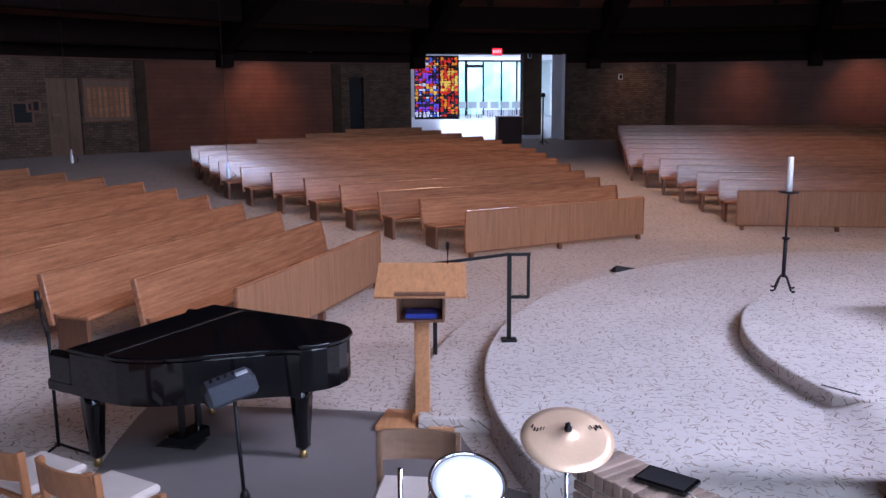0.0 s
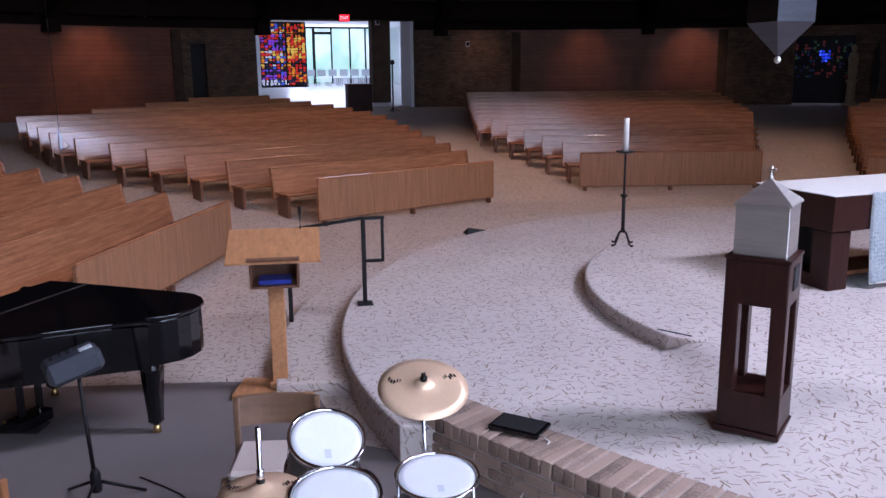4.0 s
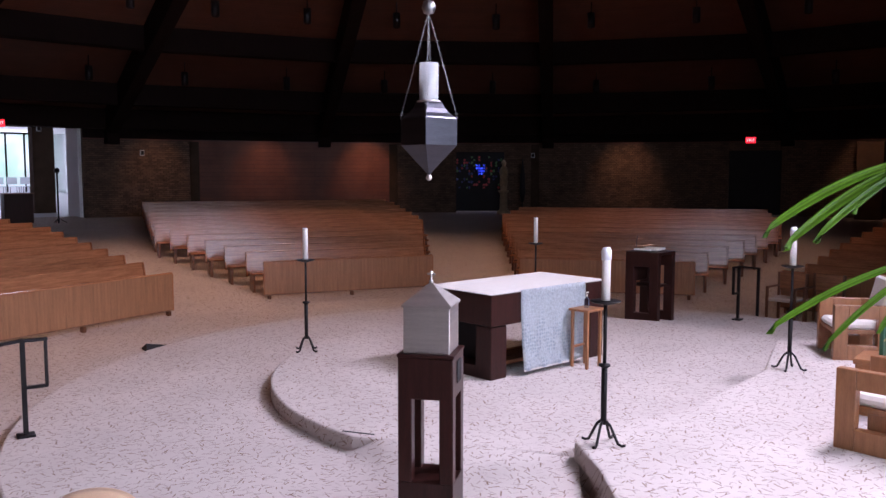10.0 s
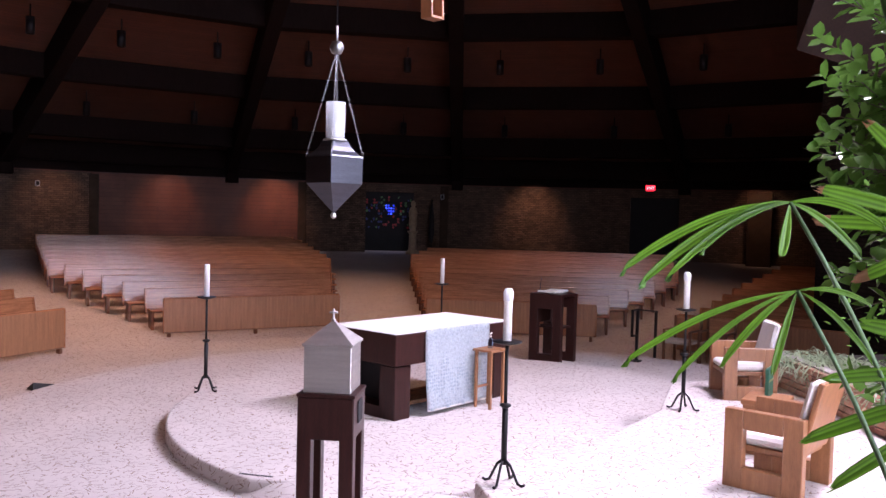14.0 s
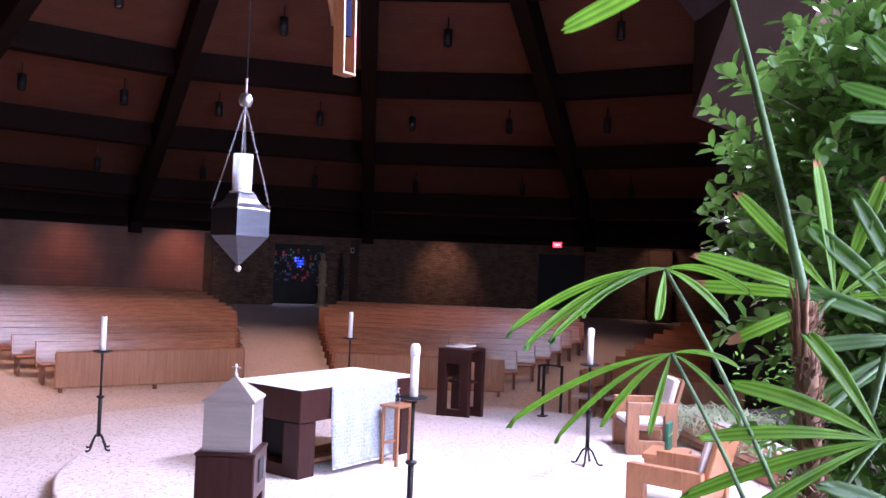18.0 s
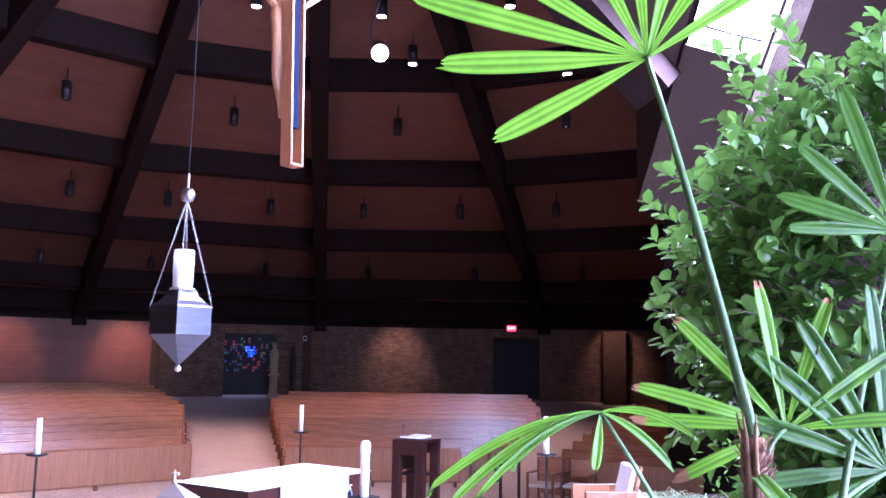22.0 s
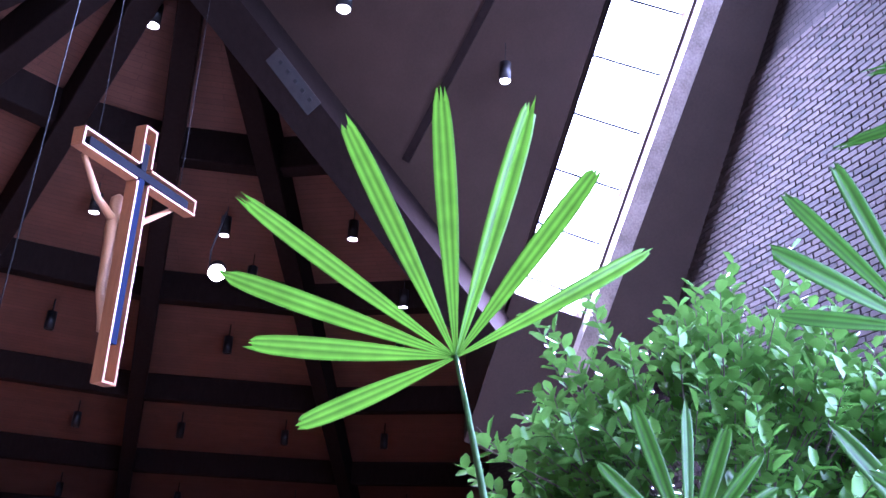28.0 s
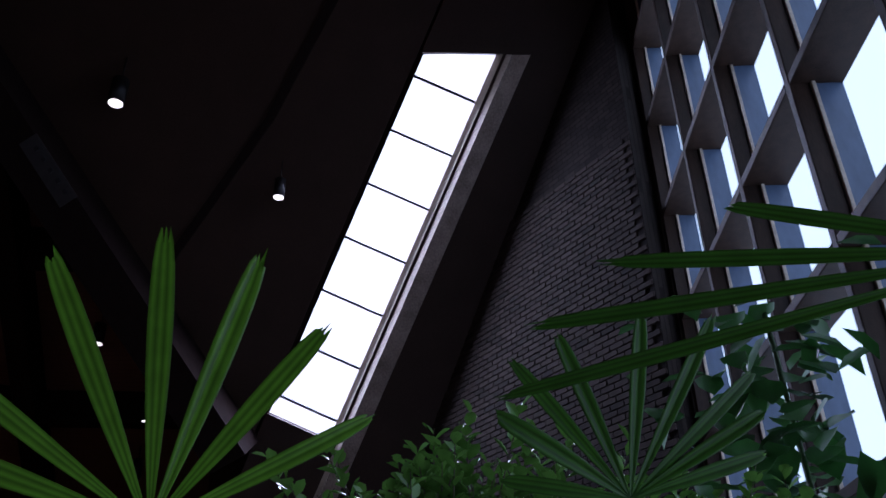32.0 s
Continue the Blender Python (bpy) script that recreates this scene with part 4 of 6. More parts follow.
for k in range(5):
    u, v = -5.05 - 0.09 * k, 0.72 + 0.15 * k
    part("bolt", slab_q(((u, v), (u - 0.03, v + 0.05), (u - 0.08, v + 0.02), (u - 0.05, v - 0.03)), 0.79, 0.766), DARK, hip)
# added dark strip, drawing the change of shade between two facets
tagged(part("trim_facet", slab_q(((-2.35, 1.69), (-1.2, 3.6), (-1.32, 3.65), (-2.47, 1.72), (-4.1, -0.33), (-4.0, -0.40)), 0.05, 0.004), BEAM), "dark strip added at the ceiling fold, where two facets differ in shade", "trim", kind="structure")
# upstand on the room side of the skylight
bm = bmesh.new()
lo, hi = on_q(*strip(-2.6, -0.03)), on_q(*strip(14, -0.03))
v = [bm.verts.new(p) for p in (lo, hi, hi + Vector((0, 0, 5)), lo + Vector((0, 0, 8)))]
bm.faces.new(v)
bmesh.ops.solidify(bm, geom=bm.faces[:], thickness=0.08)
tagged(part("skylight_upstand", bm, CHANCEL_SHADED), "boarded upstand along the skylight, shade put into its colour", "wall", kind="structure")
skylight = thing("skylight", "long sloping skylight of white panes between thin dark bars", "skylight")
PANE = glow("daylight_pane", (0.95, 0.97, 1.0), 10.0)
N_PANE = 8
cuts = [0.0] + [SKY_LEN - 0.34 - 0.835 * k for k in range(6, -1, -1)] + [SKY_LEN]
BAR = mat("skylight_bar", (0.03, 0.03, 0.035), 0.5, 0.4)
for i in range(N_PANE):
    s0, s1 = cuts[i], cuts[i + 1]
    part("pane", slab_q((strip(s0, 0), strip(s1, 0), strip(s1 + 0.41 * (i == N_PANE - 1), SKY_W), strip(s0, SKY_W)), -0.10, -0.12), PANE, skylight)
    if i:
        part("bar", slab_q((strip(s0 - 0.018, 0), strip(s0 + 0.018, 0), strip(s0 + 0.018, SKY_W), strip(s0 - 0.018, SKY_W)), -0.04, -0.11), BAR, skylight)
TRIM_PALE = mat("weathered_trim", (0.52, 0.43, 0.35), 0.6, scale=3, amount=0.3, stretch=(1, 1, 1), fine=40, bump=0.2)
TRIM_DARK = mat("dark_trim", (0.34, 0.255, 0.215), 0.7, scale=3, amount=0.4, fine=40, bump=0.2, spec=0.2)
bm = bmesh.new()
tq = [((-1, SKY_W), -0.11), ((SKY_LEN + 0.41, SKY_W), -0.11), ((SKY_LEN + 0.46, SKY_W + 0.22), 0.06), ((-1, SKY_W + 0.22), 0.06), ((-1, SKY_W + 0.22), -0.12), ((SKY_LEN + 0.46, SKY_W + 0.22), -0.12)]
tv = [bm.verts.new(on_q(*strip(*sw_), off)) for sw_, off in tq]
for f in ((0, 1, 2, 3), (3, 2, 5, 4), (4, 5, 1, 0), (0, 3, 4), (1, 5, 2)):
    bm.faces.new([tv[k] for k in f])
bmesh.ops.recalc_face_normals(bm, faces=bm.faces[:])
part("inner_trim", bm, TRIM_PALE, skylight, "pale weathered trim board")
part("outer_trim", slab_q((strip(-1, SKY_W + 0.225), strip(SKY_LEN + 0.46, SKY_W + 0.225), strip(SKY_LEN + 0.56, SKY_W + 0.46), strip(-1, SKY_W + 0.46)), 0.06, 0.004), TRIM_DARK, skylight, "dark timber trim board")
copy_thing(can, Matrix.Translation(on_q(1.35, 0.4) - Vector((0, 0, 1.1))))

# brick side wall and window wall
def flat_wall(name, a, b, z0, z1, material, label, thick=0.3):
    a, b = Vector(a), Vector(b)
    L = (b - a).length
    nrm = Vector((-(b - a).y, (b - a).x)).normalized() * thick
    bm = bmesh.new()
    f = [(a, z0), (b, z0), (b, z1), (a, z1)]
    quad_uv(bm, [(p.x, p.y, z) for p, z in f], ((0, z0), (L, z0), (L, z1), (0, z1)))
    g = [(p - nrm, z) for p, z in f]
    quad_uv(bm, [(p.x, p.y, z) for p, z in g][::-1], ((0, z0), (L, z0), (L, z1), (0, z1)))
    for i in range(4):
        quad_uv(bm, [(p.x, p.y, z) for p, z in (f[i], g[i], g[(i + 1) % 4], f[(i + 1) % 4])], ((0, 0), (0, thick), (1, thick), (1, 0)))
    bmesh.ops.remove_doubles(bm, verts=bm.verts, dist=0.0005)
    return tagged(part(name, bm, material), label, "wall", kind="structure")


# brick set far below its own tone, so the colour carries the shade
BRICK_SHADED = brickwork("shaded_brown_brick", (0.026, 0.020, 0.018), (0.45, 0.42, 0.40))
WA, WB = Vector((16.5, 7.9)), Vector((8.73, -0.98))
flat_wall("wall_brick_chancel", WA, WB, 0, 14, BRICK_SHADED, "tall brown brick side wall under the steep ceiling, shade put into its colour")
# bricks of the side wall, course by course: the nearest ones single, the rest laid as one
# single bricks take the same darkening for shade
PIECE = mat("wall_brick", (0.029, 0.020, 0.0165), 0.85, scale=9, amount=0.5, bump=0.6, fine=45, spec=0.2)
for nd in PIECE.node_tree.nodes:
    if nd.bl_idname == "ShaderNodeMath":
        nd.inputs[1].default_value = 0.5
PIECES = PIECE.copy()
pn, pk = PIECES.node_tree.nodes, PIECES.node_tree.links
geo = pn.new("ShaderNodeNewGeometry")
for nd in pn:
    if nd.bl_idname == "ShaderNodeMath":
        pk.new(geo.outputs["Random Per Island"], nd.inputs[0])
along = (WA - WB).normalized()
inward = Vector((-along.y, along.x))
if inward.dot(Vector((-8.73, 0.98))) < 0:
    inward = -inward
brk = random.Random(31)
one = bpy.data.meshes.new("brick")
b = box(0, 0, 0, 0.203, 0.03, 0.064, 0.004)
b.to_mesh(one)
b.free()
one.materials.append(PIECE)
corner = [tuple(v.co) for v in one.vertices]
facelist = [tuple(p.vertices) for p in one.polygons]
wall_turn = Matrix.Rotation(math.atan2(along.y, along.x), 4, "Z")
chancel_wall = bpy.data.objects["wall_brick_chancel"]
bv, bf, singles = [], [], 0
for row in range(88):
    z = 3.0 + 0.075 * row
    for i in range(22):
        g = 0.11 + 0.213 * i + (0.106 if row % 2 else 0.0)
        at = WB + along * g + inward * (0.304 + brk.uniform(0, 0.006))
        m = Matrix.Translation((at.x, at.y, z)) @ wall_turn
        if 4.2 < z < 7.2 and i < 7 and singles < 290:
            o = new("brick", one)
            o.parent = chancel_wall
            o.matrix_world = m
            singles += 1
        else:
            k = len(bv)
            bv += [tuple(m @ Vector(c)) for c in corner]
            bf += [tuple(k + j for j in f) for f in facelist]
me = bpy.data.meshes.new("bricks")
me.from_pydata(bv, [], bf)
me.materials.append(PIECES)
ob = new("bricks", me)
ob.parent = chancel_wall
tagged(ob, "brown bricks in running courses, darkened to hold the wall's shade", kind="stuff")
WIN_AZ = radians(12)
wd = Vector((-math.cos(WIN_AZ), -math.sin(WIN_AZ)))      # along the windows, room side at local -y
FRAME = mat("window_timber", (0.034, 0.019, 0.013), 0.6, scale=4, amount=0.45, fine=30, stretch=(3, 3, 0.6), bump=0.2, spec=0.2)
# outer mullion sides; the blue of the sky light is in this colour
SKY_TINT = mat("sky_tinted_reveal", (0.075, 0.11, 0.185), 0.45, scale=2, amount=0.2, fine=20, stretch=(1, 1, 0.4), bump=0.1)
PALEGLASS = glow("window_bright_pane", (0.74, 0.92, 1.0), 8.0)
win = thing("window_grid", "tall timber window grid with deep mullions and bright daylight", "window", kind="structure")
BAY, RISE, nb = 1.22, 1.33, 7
wr = Matrix.Rotation(math.atan2(wd.y, wd.x), 4, "Z")
for i in range(nb + 1):
    p = WB + wd * (0.1 + BAY * i)
    m = Matrix.Translation((p.x, p.y, 6.0)) @ wr
    part("mullion", box(0, 0.07, 0, 0.08, 0.14, 12.0, 0.006, m), FRAME, win)
    part("outer_reveal", box(0, 0.272, 0, 0.074, 0.256, 12.0, 0.0, m), SKY_TINT, win, "outer reveal behind the timber, sky light put into its blue-grey")
    for e in (-1, 1):
        part("glazing_bead", box(e * 0.054, 0.155, 0, 0.03, 0.03, 12.0, 0.004, m), TRIM_PALE, win, "pale glazing bead")
for i in range(nb):
    p = WB + wd * (0.1 + BAY * (i + 0.5))
    for j in range(9):
        m = Matrix.Translation((p.x, p.y, 0.44 + RISE * j)) @ wr
        part("transom", box(0, 0.20, 0, BAY - 0.08, 0.40, 0.08, 0.006, m), FRAME, win)
        if j < 8:
            part("pane", box(0, 0.375, RISE / 2, BAY - 0.08, 0.012, RISE - 0.08, 0.0, m), PALEGLASS, win)
q = WB + wd * (0.1 + BAY * nb)
flat_wall("wall_chancel_end", q, (-3.5, -9.0), 0, 13, BRICK_SHADED, "plain brick wall behind the choir")

# ---- narthex beyond the wide entrance ----
zn = 1.15
nx = Matrix.Translation(polar(WALL_R + 0.3, 100.6, zn)) @ Matrix.Rotation(radians(100.6 - 90), 4, "Z")
FLOOR_PALE = mat("narthex_floor", (0.62, 0.63, 0.64), 0.35, scale=1.5, amount=0.08, fine=30)


def nar(name, x, y, z, sx, sy, sz, material, label, category, kind="structure", bevel=0.0):
    ob = part(name, box(x, y, z, sx, sy, sz, bevel), material)
    ob.matrix_world = nx
    return tagged(ob, label, category, kind=kind)


fl = part("floor_narthex", box(0, 5.0, -0.02, 16, 11.4, 0.12, 0.0, Matrix.Rotation(radians(4.6), 4, "X")), FLOOR_PALE)
fl.matrix_world = nx
tagged(fl, "pale polished narthex floor rising gently", "floor", kind="structure")
nar("ceiling_narthex", 0, 5.0, 3.6, 16, 11.4, 0.12, PLASTER, "white narthex ceiling", "ceiling")
nar("wall_narthex_west", -6.5, 5.0, 1.8, 0.2, 11, 3.6, PLASTER, "white narthex wall", "wall")
nar("wall_narthex_east", 5.6, 6.4, 1.8, 0.2, 8.6, 3.6, PLASTER, "white narthex wall", "wall")
nar("door_jamb_white", 3.13, 0.35, 1.7, 0.4, 1.2, 3.4, PLASTER, "white reveal of the wide entrance", "door jamb")
nar("column_dark", 2.38, 2.0, 1.72, 0.76, 0.5, 3.44, BRICK_FAR, "dark brick pillar in the narthex", "pillar")
OUT = glow("garden_daylight", (0.66, 0.95, 0.90), 1.15)
on, ol = OUT.node_tree.nodes, OUT.node_tree.links
gn, gr_ = on.new("ShaderNodeTexNoise"), on.new("ShaderNodeValToRGB")
gn.inputs["Scale"].default_value, gn.inputs["Detail"].default_value = 1.1, 5
gc = on.new("ShaderNodeTexCoord")
ol.new(gc.outputs["Object"], gn.inputs["Vector"])
gr_.color_ramp.elements[0].position, gr_.color_ramp.elements[1].position = 0.40, 0.62
gr_.color_ramp.elements[0].color, gr_.color_ramp.elements[1].color = (0.30, 0.62, 0.42, 1), (0.78, 1.0, 0.98, 1)
ol.new(gn.outputs["Fac"], gr_.inputs[0])
ol.new(gr_.outputs[0], on["Principled BSDF"].inputs["Emission Color"])
nar("backdrop_garden", 0, 12.5, 2.0, 22, 0.1, 7.0, OUT, "bright hazy daylight outside the narthex windows", "backdrop")
nwin = thing("window_narthex", "tall narthex window wall with thin dark mullions", "window", nx, kind="structure")
for x in (0.95, 1.38, 2.26, 3.19, 3.98, 4.3):
    part("mullion", box(x, 9.6, 2.2, 0.07 if x > 2 else 0.13, 0.10, 2.7, 0.004), DARK, nwin)
part("head", box(2.6, 9.6, 3.5, 3.6, 0.10, 0.08, 0.004), DARK, nwin)
part("door_head", box(1.82, 9.58, 3.25, 0.9, 0.10, 0.14, 0.004), DARK, nwin)
part("sill_wall", box(3.2, 9.65, 0.95, 1.9, 0.12, 0.35, 0.004), PLASTER, nwin)
part("pier", box(-2.6, 9.6, 1.9, 7.0, 0.3, 3.6, 0.0), PLASTER, nwin)
random.seed(4)
sg = thing("stained_glass_window", "tall stained glass panel in red, orange, violet and blue", "stained glass", nx @ Matrix.Translation((-1.05, 4.6, 0.45)), kind="structure")
hues = {"red": (0.75, 0.03, 0.02), "orange": (1.0, 0.32, 0.02), "gold": (1.0, 0.62, 0.10), "violet": (0.30, 0.08, 0.75), "blue": (0.06, 0.14, 0.75), "pale": (0.75, 0.88, 1.0), "ink": (0.02, 0.02, 0.06)}
SG = {k: glow("glass_" + k, c, 0.7) for k, c in hues.items()}
for i in range(12):
    for j in range(23):
        x, z = -0.88 + i * 0.158 + random.uniform(-0.02, 0.02), 0.5 + j * 0.11
        w, h = random.choice((0.07, 0.12, 0.145)), random.choice((0.06, 0.09, 0.115))
        if i > 6:
            pick = random.choice(("red", "red", "orange", "ink") if j < 10 or j > 17 else ("gold", "orange", "gold", "red"))
        else:
            pick = random.choice(("violet", "blue", "ink", "ink", "violet", "red") if j < 6 or 12 < j < 19 else ("gold", "orange", "blue", "ink", "pale", "red"))
        if j < 2 and i < 7:
            pick = random.choice(("pale", "pale", "blue"))
        part("glass_piece", box(0, 0, 0, w, 0.02, h, 0.0, Matrix.Translation((x, 0, z)) @ Matrix.Rotation(random.uniform(-0.5, 0.5), 4, "Y")), SG[pick], sg)
part("lead_frame", box(0, 0.03, 1.7, 1.95, 0.03, 2.7, 0.0), DARK, sg)
part("mullion", box(0.1, -0.02, 1.7, 0.06, 0.06, 2.7, 0.004), DARK, sg)
for z in (1.35, 2.58):
    part("transom", box(0, -0.022, z, 1.95, 0.05, 0.045, 0.004), DARK, sg)

CHAIR_GREY = mat("pale_shell", (0.62, 0.66, 0.70), 0.5, scale=4, amount=0.06)


def shell_chair(m):
    o = thing("stacking_chair", "pale plastic chair under the narthex windows", "chair", m, group="narthex chairs")
    part("seat", box(0, 0, 0.44, 0.44, 0.42, 0.03, 0.012), CHAIR_GREY, o)
    part("backrest", box(0, 0.2, 0.68, 0.44, 0.03, 0.34, 0.012), CHAIR_GREY, o)
    for sx in (-1, 1):
        for sy in (-1, 1):
            part("leg", tube([(sx * 0.18, sy * 0.17, 0.43), (sx * 0.2, sy * 0.2, 0.0)], 0.012, 6), IRON, o)
    return o


sc = shell_chair(nx @ Matrix.Translation((1.0, 8.7, 0.68)))
for x in (1.55, 2.1, 2.65, 3.2, 3.75):
    copy_thing(sc, nx @ Matrix.Translation((x, 8.7, 0.68)))
cab = thing("usher_desk", "small dark wooden desk standing at the entrance", "desk", Matrix.Translation(polar(24.3, 99.3, floor_z(24.3))) @ Matrix.Rotation(radians(9), 4, "Z"))
part("body", box(0, 0, 0.5, 0.9, 0.5, 1.0, 0.01), MAHOGANY, cab)
part("top", box(0, 0, 1.015, 0.96, 0.56, 0.03, 0.006), OAK_DARK, cab)
st = thing("microphone_stand", "thin black microphone stand beside the entrance", "microphone stand", Matrix.Translation(polar(24.0, 96.4, floor_z(24.0))))
part("pole", tube([(0, 0, 0), (0, 0, 1.75)], 0.03, 8), IRON, st)
part("head", turned([(0.03, 1.72), (0.09, 1.76), (0.08, 1.86), (0.02, 1.9)], 10), IRON, st)
for k in range(3):
    part("foot", tube([(0, 0, 0.18), (0.25 * math.cos(k * 2.1), 0.25 * math.sin(k * 2.1), 0.015)], 0.012, 6), IRON, st)

# exit signs
RED = glow("exit_red", (1.0, 0.02, 0.03), 3.0)
WHITE = glow("exit_white", (1.0, 0.65, 0.6), 2.0)


def exit_sign(r, ang, z):
    m = Matrix.Translation(polar(r, ang, z)) @ Matrix.Rotation(radians(ang - 90), 4, "Z")
    o = thing("exit_sign", "red glowing exit sign on the wall", "exit sign", m, group="exit signs")
    part("housing", box(0, 0.03, 0, 0.40, 0.06, 0.26, 0.01), DARK, o)
    part("face", box(0, -0.004, 0, 0.36, 0.012, 0.22, 0.004), RED, o)
    cu = bpy.data.curves.new("letters", "FONT")
    cu.body, cu.size, cu.align_x, cu.align_y, cu.extrude = "EXIT", 0.15, "CENTER", "CENTER", 0.002
    t = new("letters", cu)
    cu.materials.append(WHITE)
    t.parent = o
    t.matrix_local = pose(0, -0.013, 0, 90, 0, 0)


exit_sign(WALL_R - 0.8, 100.3, 4.50)
exit_sign(WALL_R - 0.12, 33.6, 4.15)

# niche with dark stained glass at the end of the aisle
m = Matrix.Translation(polar(WALL_R + 0.9, 58.2, 1.15)) @ Matrix.Rotation(radians(58.2 - 90), 4, "Z")
ng = thing("niche_window", "dark stained glass window glowing deep blue", "stained glass", m, kind="structure")
part("backing", box(0, 0.12, 1.3, 3.4, 0.1, 2.9, 0.0), DARK, ng)
random.seed(9)
for i in range(20):
    for j in range(12):
        near = max(0.0, 1 - math.hypot((i - 10.4) / 3.0, (j - 6.8) / 2.4))
        if random.random() < 0.3 + near * 1.2:
            c = random.choice(((0.02, 0.05, 0.9), (0.05, 0.12, 1.0), (0.01, 0.03, 0.4))) if near > 0.15 else random.choice(((0.25, 0.02, 0.02), (0.05, 0.14, 0.05), (0.02, 0.03, 0.12)))
            key = "niche_%d_%d" % (int(c[2] * 10), int(c[0] * 100))
            gm = bpy.data.materials.get(key) or glow(key, c, 1.5 if near > 0.15 else 0.10)
            part("glass_piece", box(0, 0, 0, random.uniform(0.05, 0.10), 0.02, random.uniform(0.06, 0.11), 0.0, Matrix.Translation((-1.05 + i * 0.105, 0.05, 1.1 + j * 0.118)) @ Matrix.Rotation(random.uniform(-0.6, 0.6), 4, "Y")), gm, ng)
stt = Matrix.Translation(polar(WALL_R - 0.5, 56.0, floor_z(24.7)))
bm = turned([(0.28, 0), (0.28, 0.12), (0.17, 0.2), (0.15, 0.85), (0.22, 0.92), (0.22, 0.98), (0.13, 1.0), (0.17, 1.25), (0.16, 1.5), (0.19, 1.75), (0.13, 1.93), (0.07, 1.98), (0.10, 2.06), (0.10, 2.16), (0.03, 2.24)], 14)
ob = tagged(part("statue", bm, mat("carved_wood", (0.35, 0.24, 0.14), 0.6, scale=6, amount=0.3)), "pale carved statue on a tall plinth", "statue")
ob.matrix_world = stt
can4 = thing("processional_banner", "dark furled banner on a pole by the niche", "banner", Matrix.Translation(polar(WALL_R - 0.6, 54.2, floor_z(24.6))))
part("pole", tube([(0, 0, 0), (0, 0, 2.3)], 0.02, 8), IRON, can4)
part("cloth", turned([(0.05, 0.5), (0.12, 0.9), (0.10, 1.6), (0.02, 2.2)], 10), DARK, can4)

# vestry door, notice board, wall fixtures
m = Matrix.Translation(polar(WALL_R + 0.1, 134.5, floor_z(25))) @ Matrix.Rotation(radians(134.5 - 90), 4, "Z")
d1 = thing("door_1", "closed brown panelled vestry door in the brick wall", "door", m, kind="structure")
DOORWOOD = mat("door_wood", (0.16, 0.085, 0.045), 0.5, scale=3, amount=0.25, stretch=(6, 6, 0.6))
part("leaf", box(0, 0, 1.25, 0.95, 0.05, 2.5, 0.006), DOORWOOD, d1)
for j in range(4):
    for sx in (-1, 1):
        part("panel", box(sx * 0.22, -0.035, 0.35 + j * 0.6, 0.34, 0.02, 0.5, 0.006), DOORWOOD, d1)
part("handle", tube([(-0.38, -0.05, 1.05), (-0.38, -0.09, 1.07), (-0.38, -0.09, 1.25), (-0.38, -0.05, 1.27)], 0.012, 8), IRON, d1)
part("overpanel", box(0, 0.02, 2.9, 0.95, 0.05, 0.75, 0.006), DOORWOOD, d1)
for ang, z, w, h, name, label in ((131.6, 2.85, 1.45, 1.25, "notice_board", "wooden framed notice board on the brick wall"), (137.3, 2.5, 0.55, 0.6, "wall_plaque", "dark framed plaque on the brick wall"), (136.6, 2.7, 0.35, 0.3, "wall_plaque", "small dark framed plaque on the brick wall")):
    m = Matrix.Translation(polar(WALL_R - 0.05, ang, z)) @ Matrix.Rotation(radians(ang - 90), 4, "Z")
    o = thing(name, label, "board", m)
    part("board", box(0, 0, 0, w, 0.04, h, 0.004), DOORWOOD if w > 1 else DARK, o)
    for sgn in (-1, 1):
        part("frame_side", box(sgn * (w / 2), -0.02, 0, 0.06, 0.05, h + 0.06, 0.006), OAK_DARK, o)
        part("frame_rail", box(0, -0.02, sgn * (h / 2), w - 0.06, 0.05, 0.06, 0.006), OAK_DARK, o)
    if w > 1:
        for k in range(8):
            part("name_strip", box(-w / 2 + 0.16 + k * 0.165, -0.026, -0.05, 0.10, 0.006, h - 0.35, 0.002), OAK, o)
for ang, z in ((89.0, 3.6), (53.2, 3.6), (116, 4.55), (97.0, 4.4)):
    m = Matrix.Translation(polar(WALL_R - 0.06, ang, z)) @ Matrix.Rotation(radians(ang - 90), 4, "Z")
    o = thing("wall_speaker", "small pale wall box high on the brick", "wall box", m, group="wall boxes")
    part("case", box(0, 0, 0, 0.14, 0.10, 0.2, 0.01), CHAIR_GREY, o)
    part("grille", box(0, -0.052, 0.0, 0.11, 0.008, 0.16, 0.003), IRON, o)
for ang in (129.2, 84.6, 66.5, 113.8, 53.0):
    m = Matrix.Translation(polar(WALL_R - 0.035, ang, 2.2)) @ Matrix.Rotation(radians(ang - 90), 4, "Z")
    tagged(part("trim_post", box(0, 0, -0.15, 0.34, 0.06, 4.0, 0.01, m), BRICK_FAR), "projecting brick pier at the end of a wall", "pier", kind="structure")

# lit niche pier seen between the plants
bm = box(0, 0, 1.7, 0.9, 0.4, 3.4, 0.01)
ob = tagged(part("trim_niche_pier", bm, BRICK_FAR), "brick pier lit by a warm spot", "pier", kind="structure")
ob.matrix_world = Matrix.Translation(polar(WALL_R - 0.4, 23.9, 0.6)) @ Matrix.Rotation(radians(23.9 - 90), 4, "Z")

